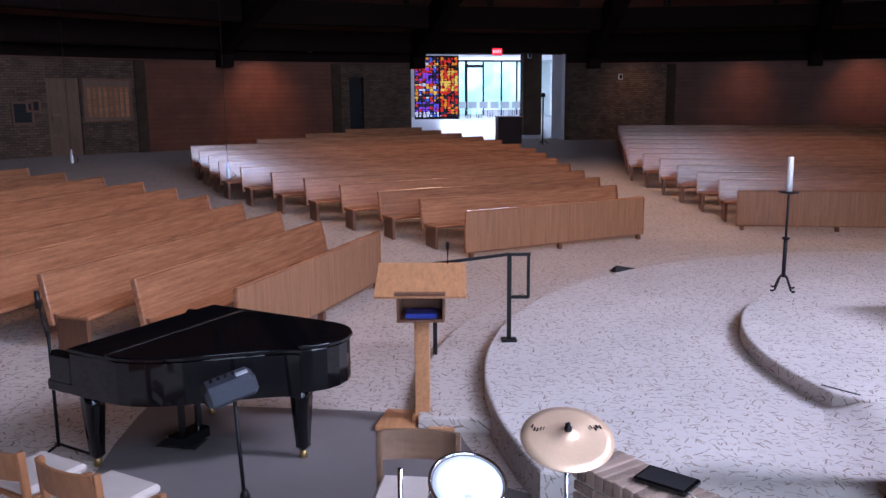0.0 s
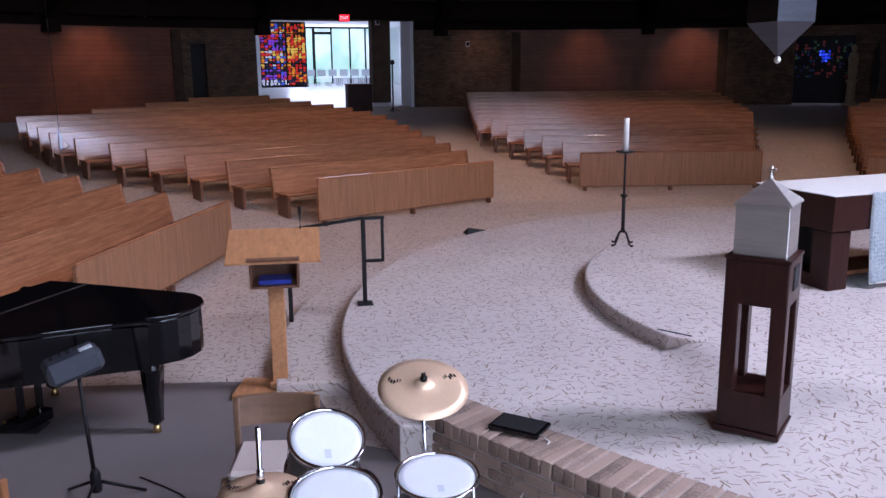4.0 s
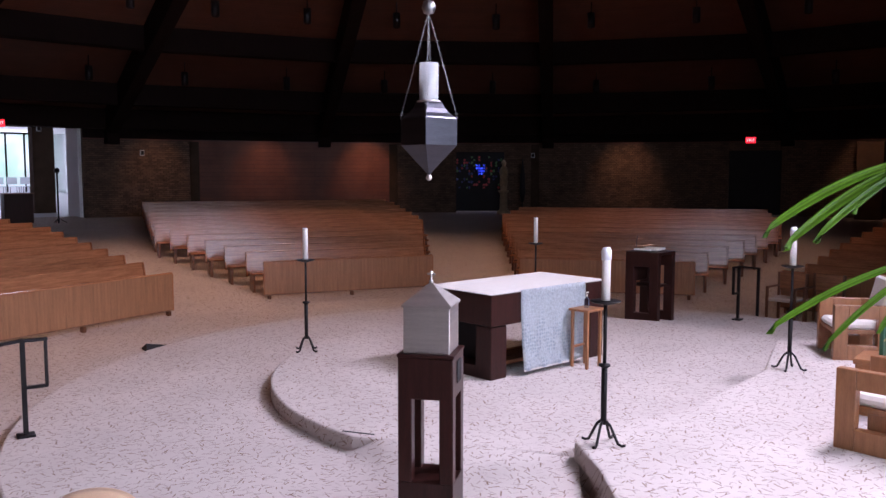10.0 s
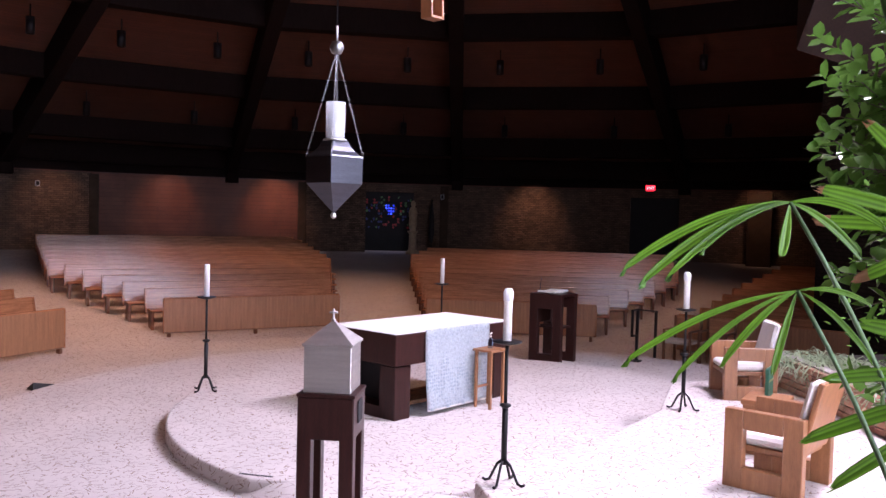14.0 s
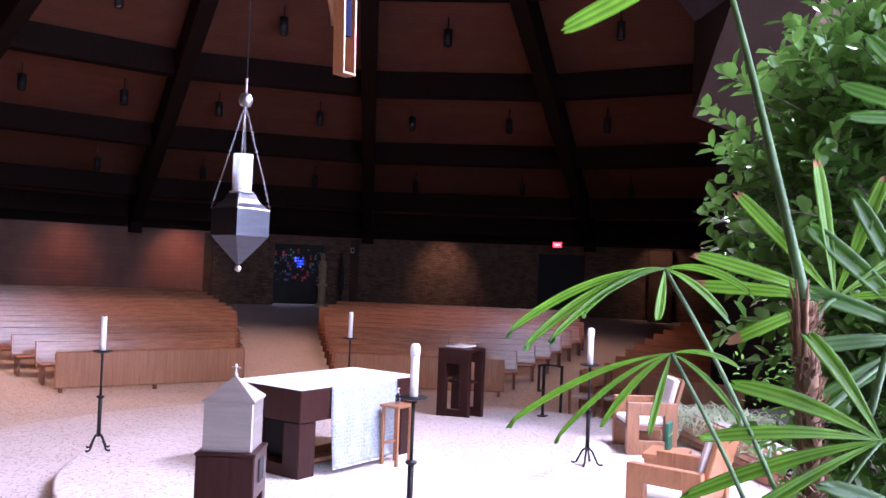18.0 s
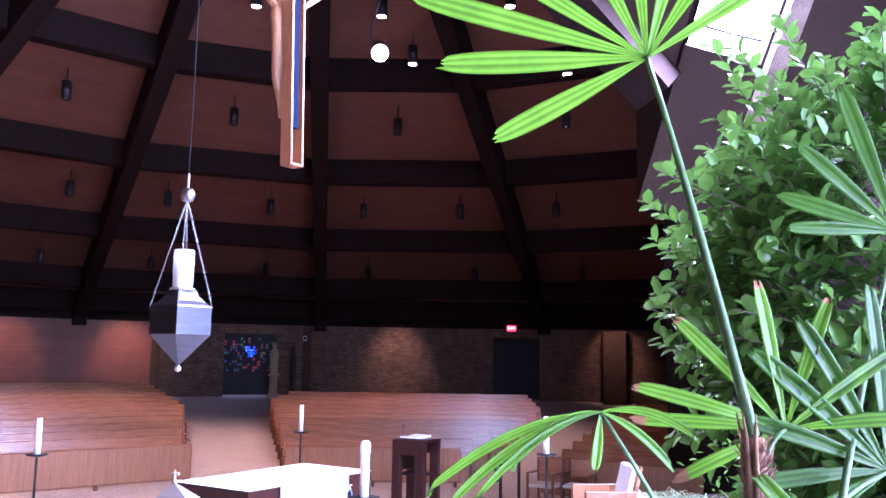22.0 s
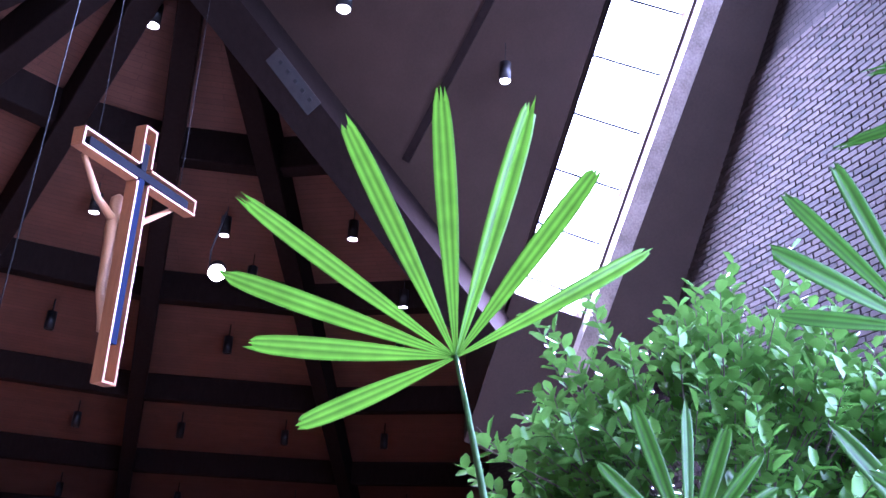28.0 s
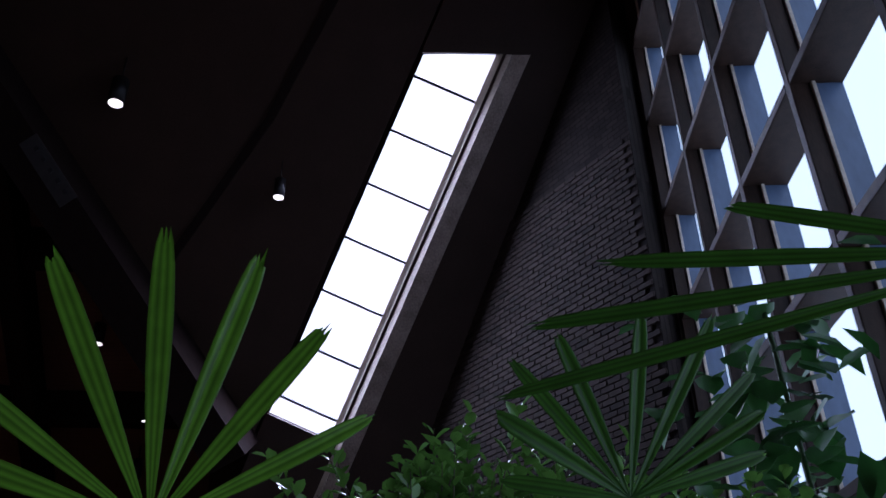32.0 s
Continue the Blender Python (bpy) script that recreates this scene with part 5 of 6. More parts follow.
# ---- crucifix ----
def crucifix(m):
    o = thing("crucifix", "hanging wooden cross with a blue inlay and pale carved figure", "crucifix", m)
    RIM = mat("cross_rim", (0.25, 0.09, 0.035), 0.4, scale=5, amount=0.2, stretch=(6, 6, 1))
    H, W, t, d = 2.92, 1.92, 0.21, 0.15
    zc = 2.34

    def bar(x0, x1, z0, z1, name, mm, y0=-d / 2, y1=d / 2):
        return part(name, box((x0 + x1) / 2, (y0 + y1) / 2, (z0 + z1) / 2, x1 - x0, y1 - y0, z1 - z0, 0.004), mm, o)
    r = 0.03
    for sx in (-1, 1):
        bar(*sorted((sx * t / 2, sx * (t / 2 - r))), 0, zc - t / 2, "rim", RIM)
        bar(*sorted((sx * t / 2, sx * (t / 2 - r))), zc + t / 2, H, "rim", RIM)
        bar(*sorted((sx * t / 2, sx * W / 2)), zc - t / 2, zc - t / 2 + r, "rim", RIM)
        bar(*sorted((sx * t / 2, sx * W / 2)), zc + t / 2 - r, zc + t / 2, "rim", RIM)
        bar(*sorted((sx * W / 2, sx * (W / 2 - r))), zc - t / 2 + r, zc + t / 2 - r, "rim", RIM)
    bar(-t / 2 + r, t / 2 - r, 0, r, "rim", RIM)
    bar(-t / 2 + r, t / 2 - r, H - r, H, "rim", RIM)
    INK = mat("dark_inlay", (0.004, 0.0045, 0.008), 0.8, spec=0.05)
    BLUE = mat("blue_inlay", (0.003, 0.006, 0.022), 0.8, spec=0.05)
    bar(-W / 2 + 0.12, W / 2 - 0.12, zc - 0.05, zc + 0.05, "cross_inlay", INK, -0.05, 0.02)
    bar(-0.045, 0.045, 0.42, zc - 0.05, "upright_inlay", BLUE, -0.05, 0.02)
    bar(-0.045, 0.045, zc + 0.05, H - 0.2, "upright_inlay", INK, -0.05, 0.02)
    return o


CM = Matrix.Translation((5.45, 6.80, 4.89)) @ Matrix.Rotation(radians(11.8), 4, "Z") @ Matrix.Rotation(radians(-2.1), 4, "Y")
crucifix(CM)
# carved figure on the far side, one plain shape
bm = bmesh.new()
fig = [(0.0, 0.14, 0.80, 0.05), (0.0, 0.15, 0.95, 0.06), (0.02, 0.22, 1.25, 0.085), (0.0, 0.19, 1.5, 0.10), (0.0, 0.17, 1.75, 0.12), (0.0, 0.18, 2.0, 0.13), (0.0, 0.2, 2.12, 0.10), (0.01, 0.23, 2.2, 0.05), (0.02, 0.25, 2.28, 0.085), (0.02, 0.25, 2.38, 0.08), (0.02, 0.24, 2.44, 0.02)]
rings = []
for x, y, z, r in fig:
    rings.append([bm.verts.new((x + r * math.cos(a) * 1.15, y + r * math.sin(a) * 0.8, z)) for a in [2 * math.pi * k / 12 for k in range(12)]])
for a, b in zip(rings, rings[1:]):
    for k in range(12):
        bm.faces.new((a[k], a[(k + 1) % 12], b[(k + 1) % 12], b[k])).smooth = True
bm.faces.new(rings[0][::-1])
bm.faces.new(rings[-1])
for s in (-1, 1):
    tube([(s * 0.1, 0.19, 2.1), (s * 0.35, 0.18, 2.22), (s * 0.74, 0.10, 2.55)], 0.05, 8, bm, 0.6)
bm.transform(Matrix.Translation((0, 0, -0.22)) @ Matrix.Diagonal((1, 1, 0.97, 1)))
fg = tagged(part("carved_figure", bm, mat("pale_carving", (0.32, 0.145, 0.065), 0.5, scale=5, amount=0.15)), "pale carved wooden figure fixed to the hanging cross", "statue")
fg.matrix_world = CM
for s in (-1, 1):
    w = tagged(part("suspension_wire", tube([(s * 0.7, 0, 2.45), (s * 0.75, 0, 7.2)], 0.004, 5), IRON), "thin wire holding the hanging cross", "wire", group="wires")
    w.matrix_world = CM

# bright spot among the ceiling lights
sp = thing("spotlight", "black spotlight shining towards the altar", "spotlight", look((8.35, 8.6, 7.45), (2.5, 2.0, 2.5)))
part("housing", turned([(0.135, 0.014), (0.14, 0.10), (0.14, 0.34), (0.08, 0.40)], 20), IRON, sp)
part("lens", turned([(0.125, -0.004), (0.125, 0.012)], 20), glow("spot_lens", (1.0, 0.82, 0.6), 60), sp)
part("yoke", tube([(0.12, 0, 0.2), (0.13, 0.3, 0.25), (0, 0.9, 0.3)], 0.015, 6), IRON, sp)

# ---- choir corner: brick kerb wall, drums, chairs ----
MORTAR = mat("mortar", (0.42, 0.37, 0.33), 0.95, scale=20, amount=0.2, bump=0.5)
BRICKS = mat("sand_brick", (0.26, 0.18, 0.14), 0.85, scale=7, amount=0.5, bump=0.6, fine=50)
n_br = BRICKS.node_tree
for nd in n_br.nodes:
    if nd.bl_idname == "ShaderNodeMath":
        nd.inputs[1].default_value = 0.55


def arc_point(s):
    """Centre line of the low wall; s in metres from its far end."""
    a = radians(212.2) + s / 20.0
    return Vector((17.87 + 20.0 * math.cos(a), 16.16 + 20.0 * math.sin(a))), a + math.pi / 2


kerb = thing("low_brick_wall", "low curved wall of sand-brown bricks with an upright top course", "brick wall", kind="structure")
LW, TOPZ = 3.9, 0.37
bm = bmesh.new()
pr = None
for i in range(30):
    p, a = arc_point(LW * i / 29)
    nrm = Vector((-math.sin(a), math.cos(a)))
    ring = [bm.verts.new((*(p + nrm * w), z)) for w, z in ((-0.185, 0.0), (-0.185, TOPZ - 0.012), (0.185, TOPZ - 0.012), (0.185, 0.0))]
    if pr:
        for k in range(4):
            bm.faces.new((pr[k], pr[(k + 1) % 4], ring[(k + 1) % 4], ring[k]))
    pr = ring
part("mortar_core", bm, MORTAR, kerb)
rnd = random.Random(5)
shapes = {}
for kind, size in (("stretcher", (0.203, 0.09, 0.068)), ("soldier", (0.074, 0.40, 0.112))):
    shapes[kind] = []
    for k in range(5):
        b = box(0, 0, 0, *size, 0.007)
        for v in b.verts:
            v.co += Vector((rnd.uniform(-0.003, 0.003), rnd.uniform(-0.004, 0.004), rnd.uniform(-0.003, 0.003)))
        me = bpy.data.meshes.new(kind)
        b.to_mesh(me)
        b.free()
        me.materials.append(BRICKS)
        shapes[kind].append(me)


def lay(kind, s, off, z):
    p, a = arc_point(s)
    nrm = Vector((-math.sin(a), math.cos(a)))
    p = p + nrm * off
    o = new("brick", rnd.choice(shapes[kind]))
    o.parent = kerb
    o.matrix_world = Matrix.Translation((p.x, p.y, z + rnd.uniform(-0.002, 0.002))) @ Matrix.Rotation(a + rnd.uniform(-0.012, 0.012), 4, "Z")


for c in range(3):
    n = int(LW / 0.213)
    for i in range(n):
        lay("stretcher", (i + 0.5 + 0.5 * (c % 2)) * 0.213, -0.155, 0.042 + c * 0.083)
for i in range(int(LW / 0.084)):
    lay("soldier", (i + 0.5) * 0.084, 0.0, TOPZ - 0.056)

tp, ta = arc_point(0.80)
tb = thing("black_tablet", "black flat box with a cable lying on the low wall", "tablet", Matrix.Translation((tp.x + 0.05, tp.y + 0.03, TOPZ + 0.004)) @ Matrix.Rotation(ta + 0.25, 4, "Z"))
part("case", box(0, 0, 0.02, 0.36, 0.24, 0.035, 0.008), BLACK, tb)
part("screen", box(0, 0, 0.0385, 0.32, 0.20, 0.003, 0.001), DARK, tb)
part("cable", tube([(0.17, -0.06, 0.02), (0.26, -0.10, 0.01), (0.22, -0.22, -0.15), (0.16, -0.33, -0.32), (0.05, -0.42, -0.355)], 0.006, 6), WAX, tb)

CHROME = mat("chrome", (0.75, 0.75, 0.77), 0.12, 1.0, scale=6, amount=0.05)
BRONZE = mat("cymbal_bronze", (0.95, 0.64, 0.42), 0.33, 0.45, scale=3, amount=0.08, fine=90, bump=0.03)
tg = BRONZE.node_tree.nodes.new("ShaderNodeTangent")
tg.direction_type, tg.axis = "RADIAL", "Z"
bb = BRONZE.node_tree.nodes["Principled BSDF"]
BRONZE.node_tree.links.new(tg.outputs[0], bb.inputs["Tangent"])
bb.inputs["Anisotropic"].default_value = 0.7
HEADM = mat("drum_head", (0.80, 0.82, 0.84), 0.45, scale=5, amount=0.04)
SHELL = mat("drum_shell", (0.16, 0.15, 0.13), 0.3, 0.5, scale=5, amount=0.2, stretch=(1, 1, 6))


def cymbal(parent, r, m, name="cymbal"):
    b = turned([(0.010, 0.034), (0.026, 0.031), (0.042, 0.020), (0.055, 0.010), (r * 0.5, 0.004), (r * 0.8, -0.006), (r, -0.018), (r, -0.0205), (r * 0.6, -0.004), (0.010, 0.015)], 56)
    c = part(name, b, BRONZE, parent)
    c.matrix_local = m
    part("felt", turned([(0.018, 0.034), (0.018, 0.05), (0.008, 0.054), (0.008, 0.075)], 10), IRON, c)
    for sgn in (-1, 1):
        for k in range(5):
            w = Matrix.Rotation(0.35 * sgn, 4, "Z")
            part("stamp", box(sgn * (r * 0.52 + k * 0.014), rnd.uniform(-0.01, 0.01), 0.0015, 0.007, 0.022, 0.004, 0.0, w), IRON, c, "dark maker's stamp bar")
    return c


def drum(m, r, h, name, label, legs=0.0):
    o = thing(name, label, "drum", m, group="drums")
    part("shell", turned([(r, -h), (r, -0.012)], 32), SHELL, o)
    part("head", turned([(r - 0.004, -0.012), (r - 0.004, -0.006), (r - 0.03, -0.004)], 32), HEADM, o)
    for z in (-0.004, -h + 0.01):
        ring = turned([(r + 0.001, z - 0.02), (r + 0.014, z - 0.02), (r + 0.016, z + 0.006), (r + 0.004, z + 0.008), (r + 0.001, z)], 32, hollow=True)
        part("rim", ring, CHROME, o)
    for k in range(6):
        a = 2 * math.pi * k / 6 + 0.3
        c, s = math.cos(a) * (r + 0.014), math.sin(a) * (r + 0.014)
        lug = part("lug", tube([(c, s, -0.002), (c, s, -h * 0.45)], 0.006, 6), CHROME, o)
    if legs:
        for k in range(3):
            a = 2 * math.pi * k / 3 + 0.9
            c, s = math.cos(a), math.sin(a)
            part("leg", tube([(c * (r + 0.01), s * (r + 0.01), -h * 0.3), (c * (r + 0.02), s * (r + 0.02), -h), (c * (r + 0.06), s * (r + 0.06), -legs)], 0.007, 6), CHROME, o)
    part("badge", box(0.0, -r * 0.55, -0.0045, 0.03, 0.05, 0.002, 0.0), CHAIR_GREY, o)
    return o


def stand(m, h, name, label, spread=0.28):
    o = thing(name, label, "stand", m)
    part("tube", tube([(0, 0, 0.25), (0, 0, h)], 0.011, 8), CHROME, o)
    part("base_tube", tube([(0, 0, 0.12), (0, 0, h * 0.55)], 0.015, 8), CHROME, o)
    for k in range(3):
        a = 2 * math.pi * k / 3 + 0.5
        part("leg", tube([(0, 0, 0.42), (spread * math.cos(a), spread * math.sin(a), 0.012)], 0.009, 6), CHROME, o)
    return o


CY = (0.59, 3.62, 1.235)
stc = stand(Matrix.Translation((CY[0], CY[1], 0)), CY[2] + 0.06, "cymbal_stand", "chrome cymbal stand with one large bronze cymbal")
cymbal(stc, 0.222, Matrix.Translation((0, 0, CY[2])) @ Matrix.Rotation(radians(20), 4, "X"))
drum(Matrix.Translation((0.11, 3.42, 1.10)) @ Matrix.Rotation(radians(24), 4, "X") @ Matrix.Rotation(radians(6), 4, "Y"), 0.165, 0.24, "tom_drum", "small tilted tom drum with a white head")
drum(Matrix.Translation((0.59, 3.27, 0.94)) @ Matrix.Rotation(radians(6), 4, "X"), 0.178, 0.36, "floor_tom", "floor tom drum with a white head", 0.93)
drum(Matrix.Translation((0.12, 3.02, 1.03)) @ Matrix.Rotation(radians(10), 4, "X"), 0.18, 0.16, "snare_drum", "snare drum with a white head")
sts = stand(Matrix.Translation((0.12, 3.02, 0)), 0.85, "snare_stand", "chrome stand under the snare drum")
kick = thing("bass_drum", "dark bass drum lying on its side", "drum", Matrix.Translation((0.33, 3.55, 0.29)) @ Matrix.Rotation(radians(90), 4, "X"), group="drums")
part("shell", turned([(0.27, -0.2), (0.27, 0.2)], 32), SHELL, kick)
for z in (-0.2, 0.2):
    part("hoop", turned([(0.272, z - 0.02), (0.288, z - 0.02), (0.288, z + 0.02), (0.272, z + 0.02)], 32, hollow=True), OAK_DARK, kick)
    part("head", turned([(0.262, z * 0.99 - 0.002), (0.262, z * 0.99 + 0.002)], 32), HEADM, kick)
part("tom_arm", tube([(0, 0.26, 0), (-0.05, 0.45, 0.02), (-0.18, 0.62, 0.06)], 0.012, 8), CHROME, kick)
hh = stand(Matrix.Translation((-0.18, 3.12, 0)), 1.31, "hi_hat_stand", "chrome hi-hat stand with a pair of bronze cymbals")
cymbal(hh, 0.178, Matrix.Translation((0, 0, 1.03)), "top_cymbal")
cymbal(hh, 0.178, Matrix.Translation((0, 0, 1.00)) @ Matrix.Rotation(radians(180), 4, "X"), "bottom_cymbal")
part("clutch", tube([(0, 0, 1.07), (0, 0, 1.12)], 0.016, 10), CHROME, hh)

CUSHION = mat("beige_cushion", (0.55, 0.46, 0.40), 0.9, scale=8, amount=0.08, bump=0.3, fine=200)
BENTWOOD = mat("walnut_chair", (0.20, 0.11, 0.065), 0.45, scale=4, amount=0.25, stretch=(1, 7, 7))


def choir_chair(m, wood, label):
    """Faces -y; the back is at +y."""
    o = thing("choir_chair", label, "chair", m, group="choir chairs")
    part("seat_cushion", box(0, 0, 0.44, 0.46, 0.44, 0.07, 0.025), CUSHION, o)
    part("seat_rail", box(0, 0, 0.385, 0.46, 0.42, 0.035, 0.006), wood, o)
    bm = bmesh.new()
    n = 10
    vs = []
    for i in range(n + 1):
        x = -0.25 + 0.5 * i / n
        y = 0.24 + 0.05 * (1 - (x / 0.25) ** 2)
        vs.append([bm.verts.new((x, yy, z)) for yy, z in ((y, 0.55), (y + 0.03, 0.735), (y + 0.055, 0.735), (y + 0.025, 0.55))])
    for a, b in zip(vs, vs[1:]):
        for k in range(4):
            bm.faces.new((a[k], b[k], b[(k + 1) % 4], a[(k + 1) % 4]))
    bm.faces.new(vs[0])
    bm.faces.new(vs[-1][::-1])
    bmesh.ops.recalc_face_normals(bm, faces=bm.faces[:])
    part("back_panel", bm, wood, o)
    for s in (-1, 1):
        part("back_post", box(0, 0, 0, 0.035, 0.05, 0.74, 0.006, Matrix.Translation((s * 0.25, 0.235, 0.37)) @ Matrix.Rotation(radians(-4), 4, "X")), wood, o)
        part("front_leg", box(s * 0.25, -0.19, 0.21, 0.035, 0.05, 0.42, 0.006), wood, o)
        part("side_rail", box(s * 0.25, 0.02, 0.30, 0.025, 0.40, 0.04, 0.004), wood, o)
    return o


choir_chair(Matrix.Translation((-0.18, 4.6, 0)) @ Matrix.Rotation(radians(-8), 4, "Z"), BENTWOOD, "brown bentwood chair with a pale seat behind the drums")
c1 = choir_chair(Matrix.Translation((-2.62, 4.98, 0)) @ Matrix.Rotation(radians(150), 4, "Z"), CHAIR_WOOD, "wooden choir chair with a beige upholstered seat")
copy_thing(c1, Matrix.Translation((-2.04, 4.67, 0)) @ Matrix.Rotation(radians(150), 4, "Z"))

# personal monitor mixer on a stand, microphone stand, cables
mx = thing("monitor_mixer", "small black monitor mixer on a microphone stand", "mixer", Matrix.Translation((-1.32, 5.12, 0)))
part("pole", tube([(0, 0, 0.1), (-0.05, 0.06, 0.86)], 0.014, 8), IRON, mx)
for k in range(3):
    part("leg", tube([(0, 0, 0.16), (0.3 * math.cos(k * 2.1 + 0.3), 0.3 * math.sin(k * 2.1 + 0.3), 0.012)], 0.011, 6), IRON, mx)
part("hub", turned([(0.03, 0.08), (0.035, 0.1), (0.035, 0.2), (0.02, 0.24)], 10), IRON, mx)
MIXB = mat("mixer_plastic", (0.05, 0.055, 0.07), 0.4, scale=6, amount=0.1)
tilt = Matrix.Translation((-0.08, 0.07, 0.93)) @ Matrix.Rotation(radians(25), 4, "Z") @ Matrix.Rotation(radians(-14), 4, "Y")
part("body", box(0, 0, 0, 0.34, 0.22, 0.15, 0.03, tilt), MIXB, mx)
for k in range(4):
    part("knob", turned([(0.012, 0.0), (0.011, 0.02)], 10, m=tilt @ Matrix.Translation((-0.10 + k * 0.05, 0.02, 0.075))), IRON, mx)
part("label_plate", box(0.10, -0.02, 0.077, 0.08, 0.06, 0.004, 0.0, tilt), CHAIR_GREY, mx)
part("front_grille", box(0.173, 0, 0.0, 0.004, 0.16, 0.10, 0.0, tilt), IRON, mx)
ms = thing("boom_microphone_stand", "black boom microphone stand beside the piano keyboard", "microphone stand", Matrix.Translation((-3.05, 6.2, 0)))
part("pole", tube([(0, 0, 0.1), (0, 0, 1.05)], 0.014, 8), IRON, ms)
part("boom", tube([(0.0, 0, 0.95), (-0.08, 0.05, 1.25)], 0.01, 6), IRON, ms)
part("microphone", tube([(-0.08, 0.05, 1.22), (-0.09, 0.06, 1.36)], 0.022, 10), IRON, ms)
for k in range(3):
    part("leg", tube([(0, 0, 0.12), (0.3 * math.cos(k * 2.1), 0.3 * math.sin(k * 2.1), 0.012)], 0.011, 6), IRON, ms)
random.seed(12)
for pts in ([(-1.3, 4.9), (-1.0, 4.7), (-0.7, 5.0), (-0.5, 4.6), (-0.2, 4.3)], [(-1.1, 5.4), (-0.8, 5.1), (-0.6, 4.8), (-0.3, 4.9)], [(0.25, 5.0), (0.42, 5.2), (0.5, 4.95), (0.35, 4.85), (0.3, 4.5), (0.45, 4.2), (0.6, 4.0)], [(-2.2, 4.9), (-1.9, 5.1), (-1.6, 4.8), (-1.9, 4.6), (-1.4, 4.5)]):
    sm = []
    for i in range(len(pts) - 1):
        for t in (0, 0.33, 0.66):
            a = pts[max(i - 1, 0)]
            b, c, d = pts[i], pts[i + 1], pts[min(i + 2, len(pts) - 1)]
            q = [0.5 * (2 * b[k] + (c[k] - a[k]) * t + (2 * a[k] - 5 * b[k] + 4 * c[k] - d[k]) * t * t + (3 * b[k] - a[k] - 3 * c[k] + d[k]) * t ** 3) for k in (0, 1)]
            sm.append((q[0], q[1], 0.014))
    tagged(part("floor_cable", tube(sm, 0.006, 6), IRON), "thin black cable lying on the choir carpet", "cable", group="floor cables")
m = Matrix.Translation((-2.15, 6.45, 0.008)) @ Matrix.Rotation(radians(-12), 4, "Z")
gr = thing("floor_grille", "dark metal floor grille under the piano", "floor grille", m)
part("frame", box(0, 0, 0.003, 0.36, 0.22, 0.006, 0.002), IRON, gr)
for k in range(5):
    part("slat", box(0, -0.08 + k * 0.04, 0.009, 0.32, 0.012, 0.006, 0.001), DARK, gr)
for x, y, z in ((-3.04, 12.05, 1.68), (-6.39, 14.6, 1.74)):
    hm = thing("hanging_microphone", "small white choir microphone hanging on a thin cable", "microphone", Matrix.Translation((x, y, z)), group="hanging microphones")
    part("cable", tube([(0, 0, 0.25), (0, 0, roof_z(math.hypot(x - OX, y - OY)) + 0.5 - z)], 0.004, 5), IRON, hm)
    part("body", turned([(0.01, 0.0), (0.03, 0.02), (0.025, 0.14), (0.008, 0.25)], 10), CHAIR_GREY, hm)
    part("wire_frame", tube([(0, 0, 0.2), (0.12, 0, 0.05), (0.0, 0, 0.0)], 0.006, 5), IRON, hm)
# step wedge at the end of the ring; its near-black colour holds the shade
bm = bmesh.new()
v = [bm.verts.new(p) for p in ((2.74, 12.39, 0.142), (2.74, 12.39, 0.275), (3.14, 12.76, 0.145), (2.72, 12.68, 0.145))]
for f in ((0, 1, 2), (1, 3, 2), (0, 3, 1), (0, 2, 3)):
    bm.faces.new([v[i] for i in f])
bmesh.ops.recalc_face_normals(bm, faces=bm.faces[:])
STEP_SHADE = mat("shaded_step_face", (0.03, 0.03, 0.032), 0.8, scale=12, amount=0.2)
tagged(part("step_end", bm, STEP_SHADE), "triangular end of the platform step, its shade put into a near-black colour", "step", kind="structure")
# dark plate where the ramp meets the altar step, painting the riser's shade
bm = bmesh.new()
ends = []
for off in (0.004, 0.03):
    n = Vector((-0.787, -0.617, 0)) * off
    ends.append([bm.verts.new(Vector(p) + n) for p in ((3.20, 6.52, 0.284), (3.40, 6.265, 0.434), (3.20, 6.52, 0.434))])
bm.faces.new(ends[0])
bm.faces.new(ends[1][::-1])
for k in range(3):
    bm.faces.new((ends[0][k], ends[1][k], ends[1][(k + 1) % 3], ends[0][(k + 1) % 3]))
bmesh.ops.recalc_face_normals(bm, faces=bm.faces[:])
tagged(part("ramp_end", bm, STEP_SHADE), "added dark end face of the altar step, the riser's shade painted on", "step", kind="structure")

# ---- ministers' chairs, planter ----
def block_chair(m, label):
    """Faces +y."""
    o = thing("block_armchair", label, "armchair", m, group="block armchairs")
    for s in (-1, 1):
        bm = bmesh.new()
        for bx in ((s * 0.33, 0.245, 0.33, 0.09, 0.16, 0.66), (s * 0.33, -0.245, 0.33, 0.09, 0.16, 0.66), (s * 0.33, 0, 0.58, 0.09, 0.33, 0.16), (s * 0.33, 0, 0.09, 0.09, 0.33, 0.18)):
            box(*bx, 0.006, None, bm)
        part("arm_frame", bm, CHAIR_WOOD, o)
    part("seat_board", box(0, 0.02, 0.33, 0.57, 0.56, 0.05, 0.006), CHAIR_WOOD, o)
    part("seat_cushion", box(0, 0.03, 0.40, 0.55, 0.56, 0.09, 0.03), LINEN, o)
    lean = Matrix.Translation((0, -0.26, 0.40)) @ Matrix.Rotation(radians(14), 4, "X")
    part("back_board", box(0, -0.02, 0.27, 0.57, 0.05, 0.62, 0.008, lean), CHAIR_WOOD, o)
    part("back_cushion", box(0, 0.045, 0.28, 0.54, 0.07, 0.58, 0.03, lean), LINEN, o)
    return o


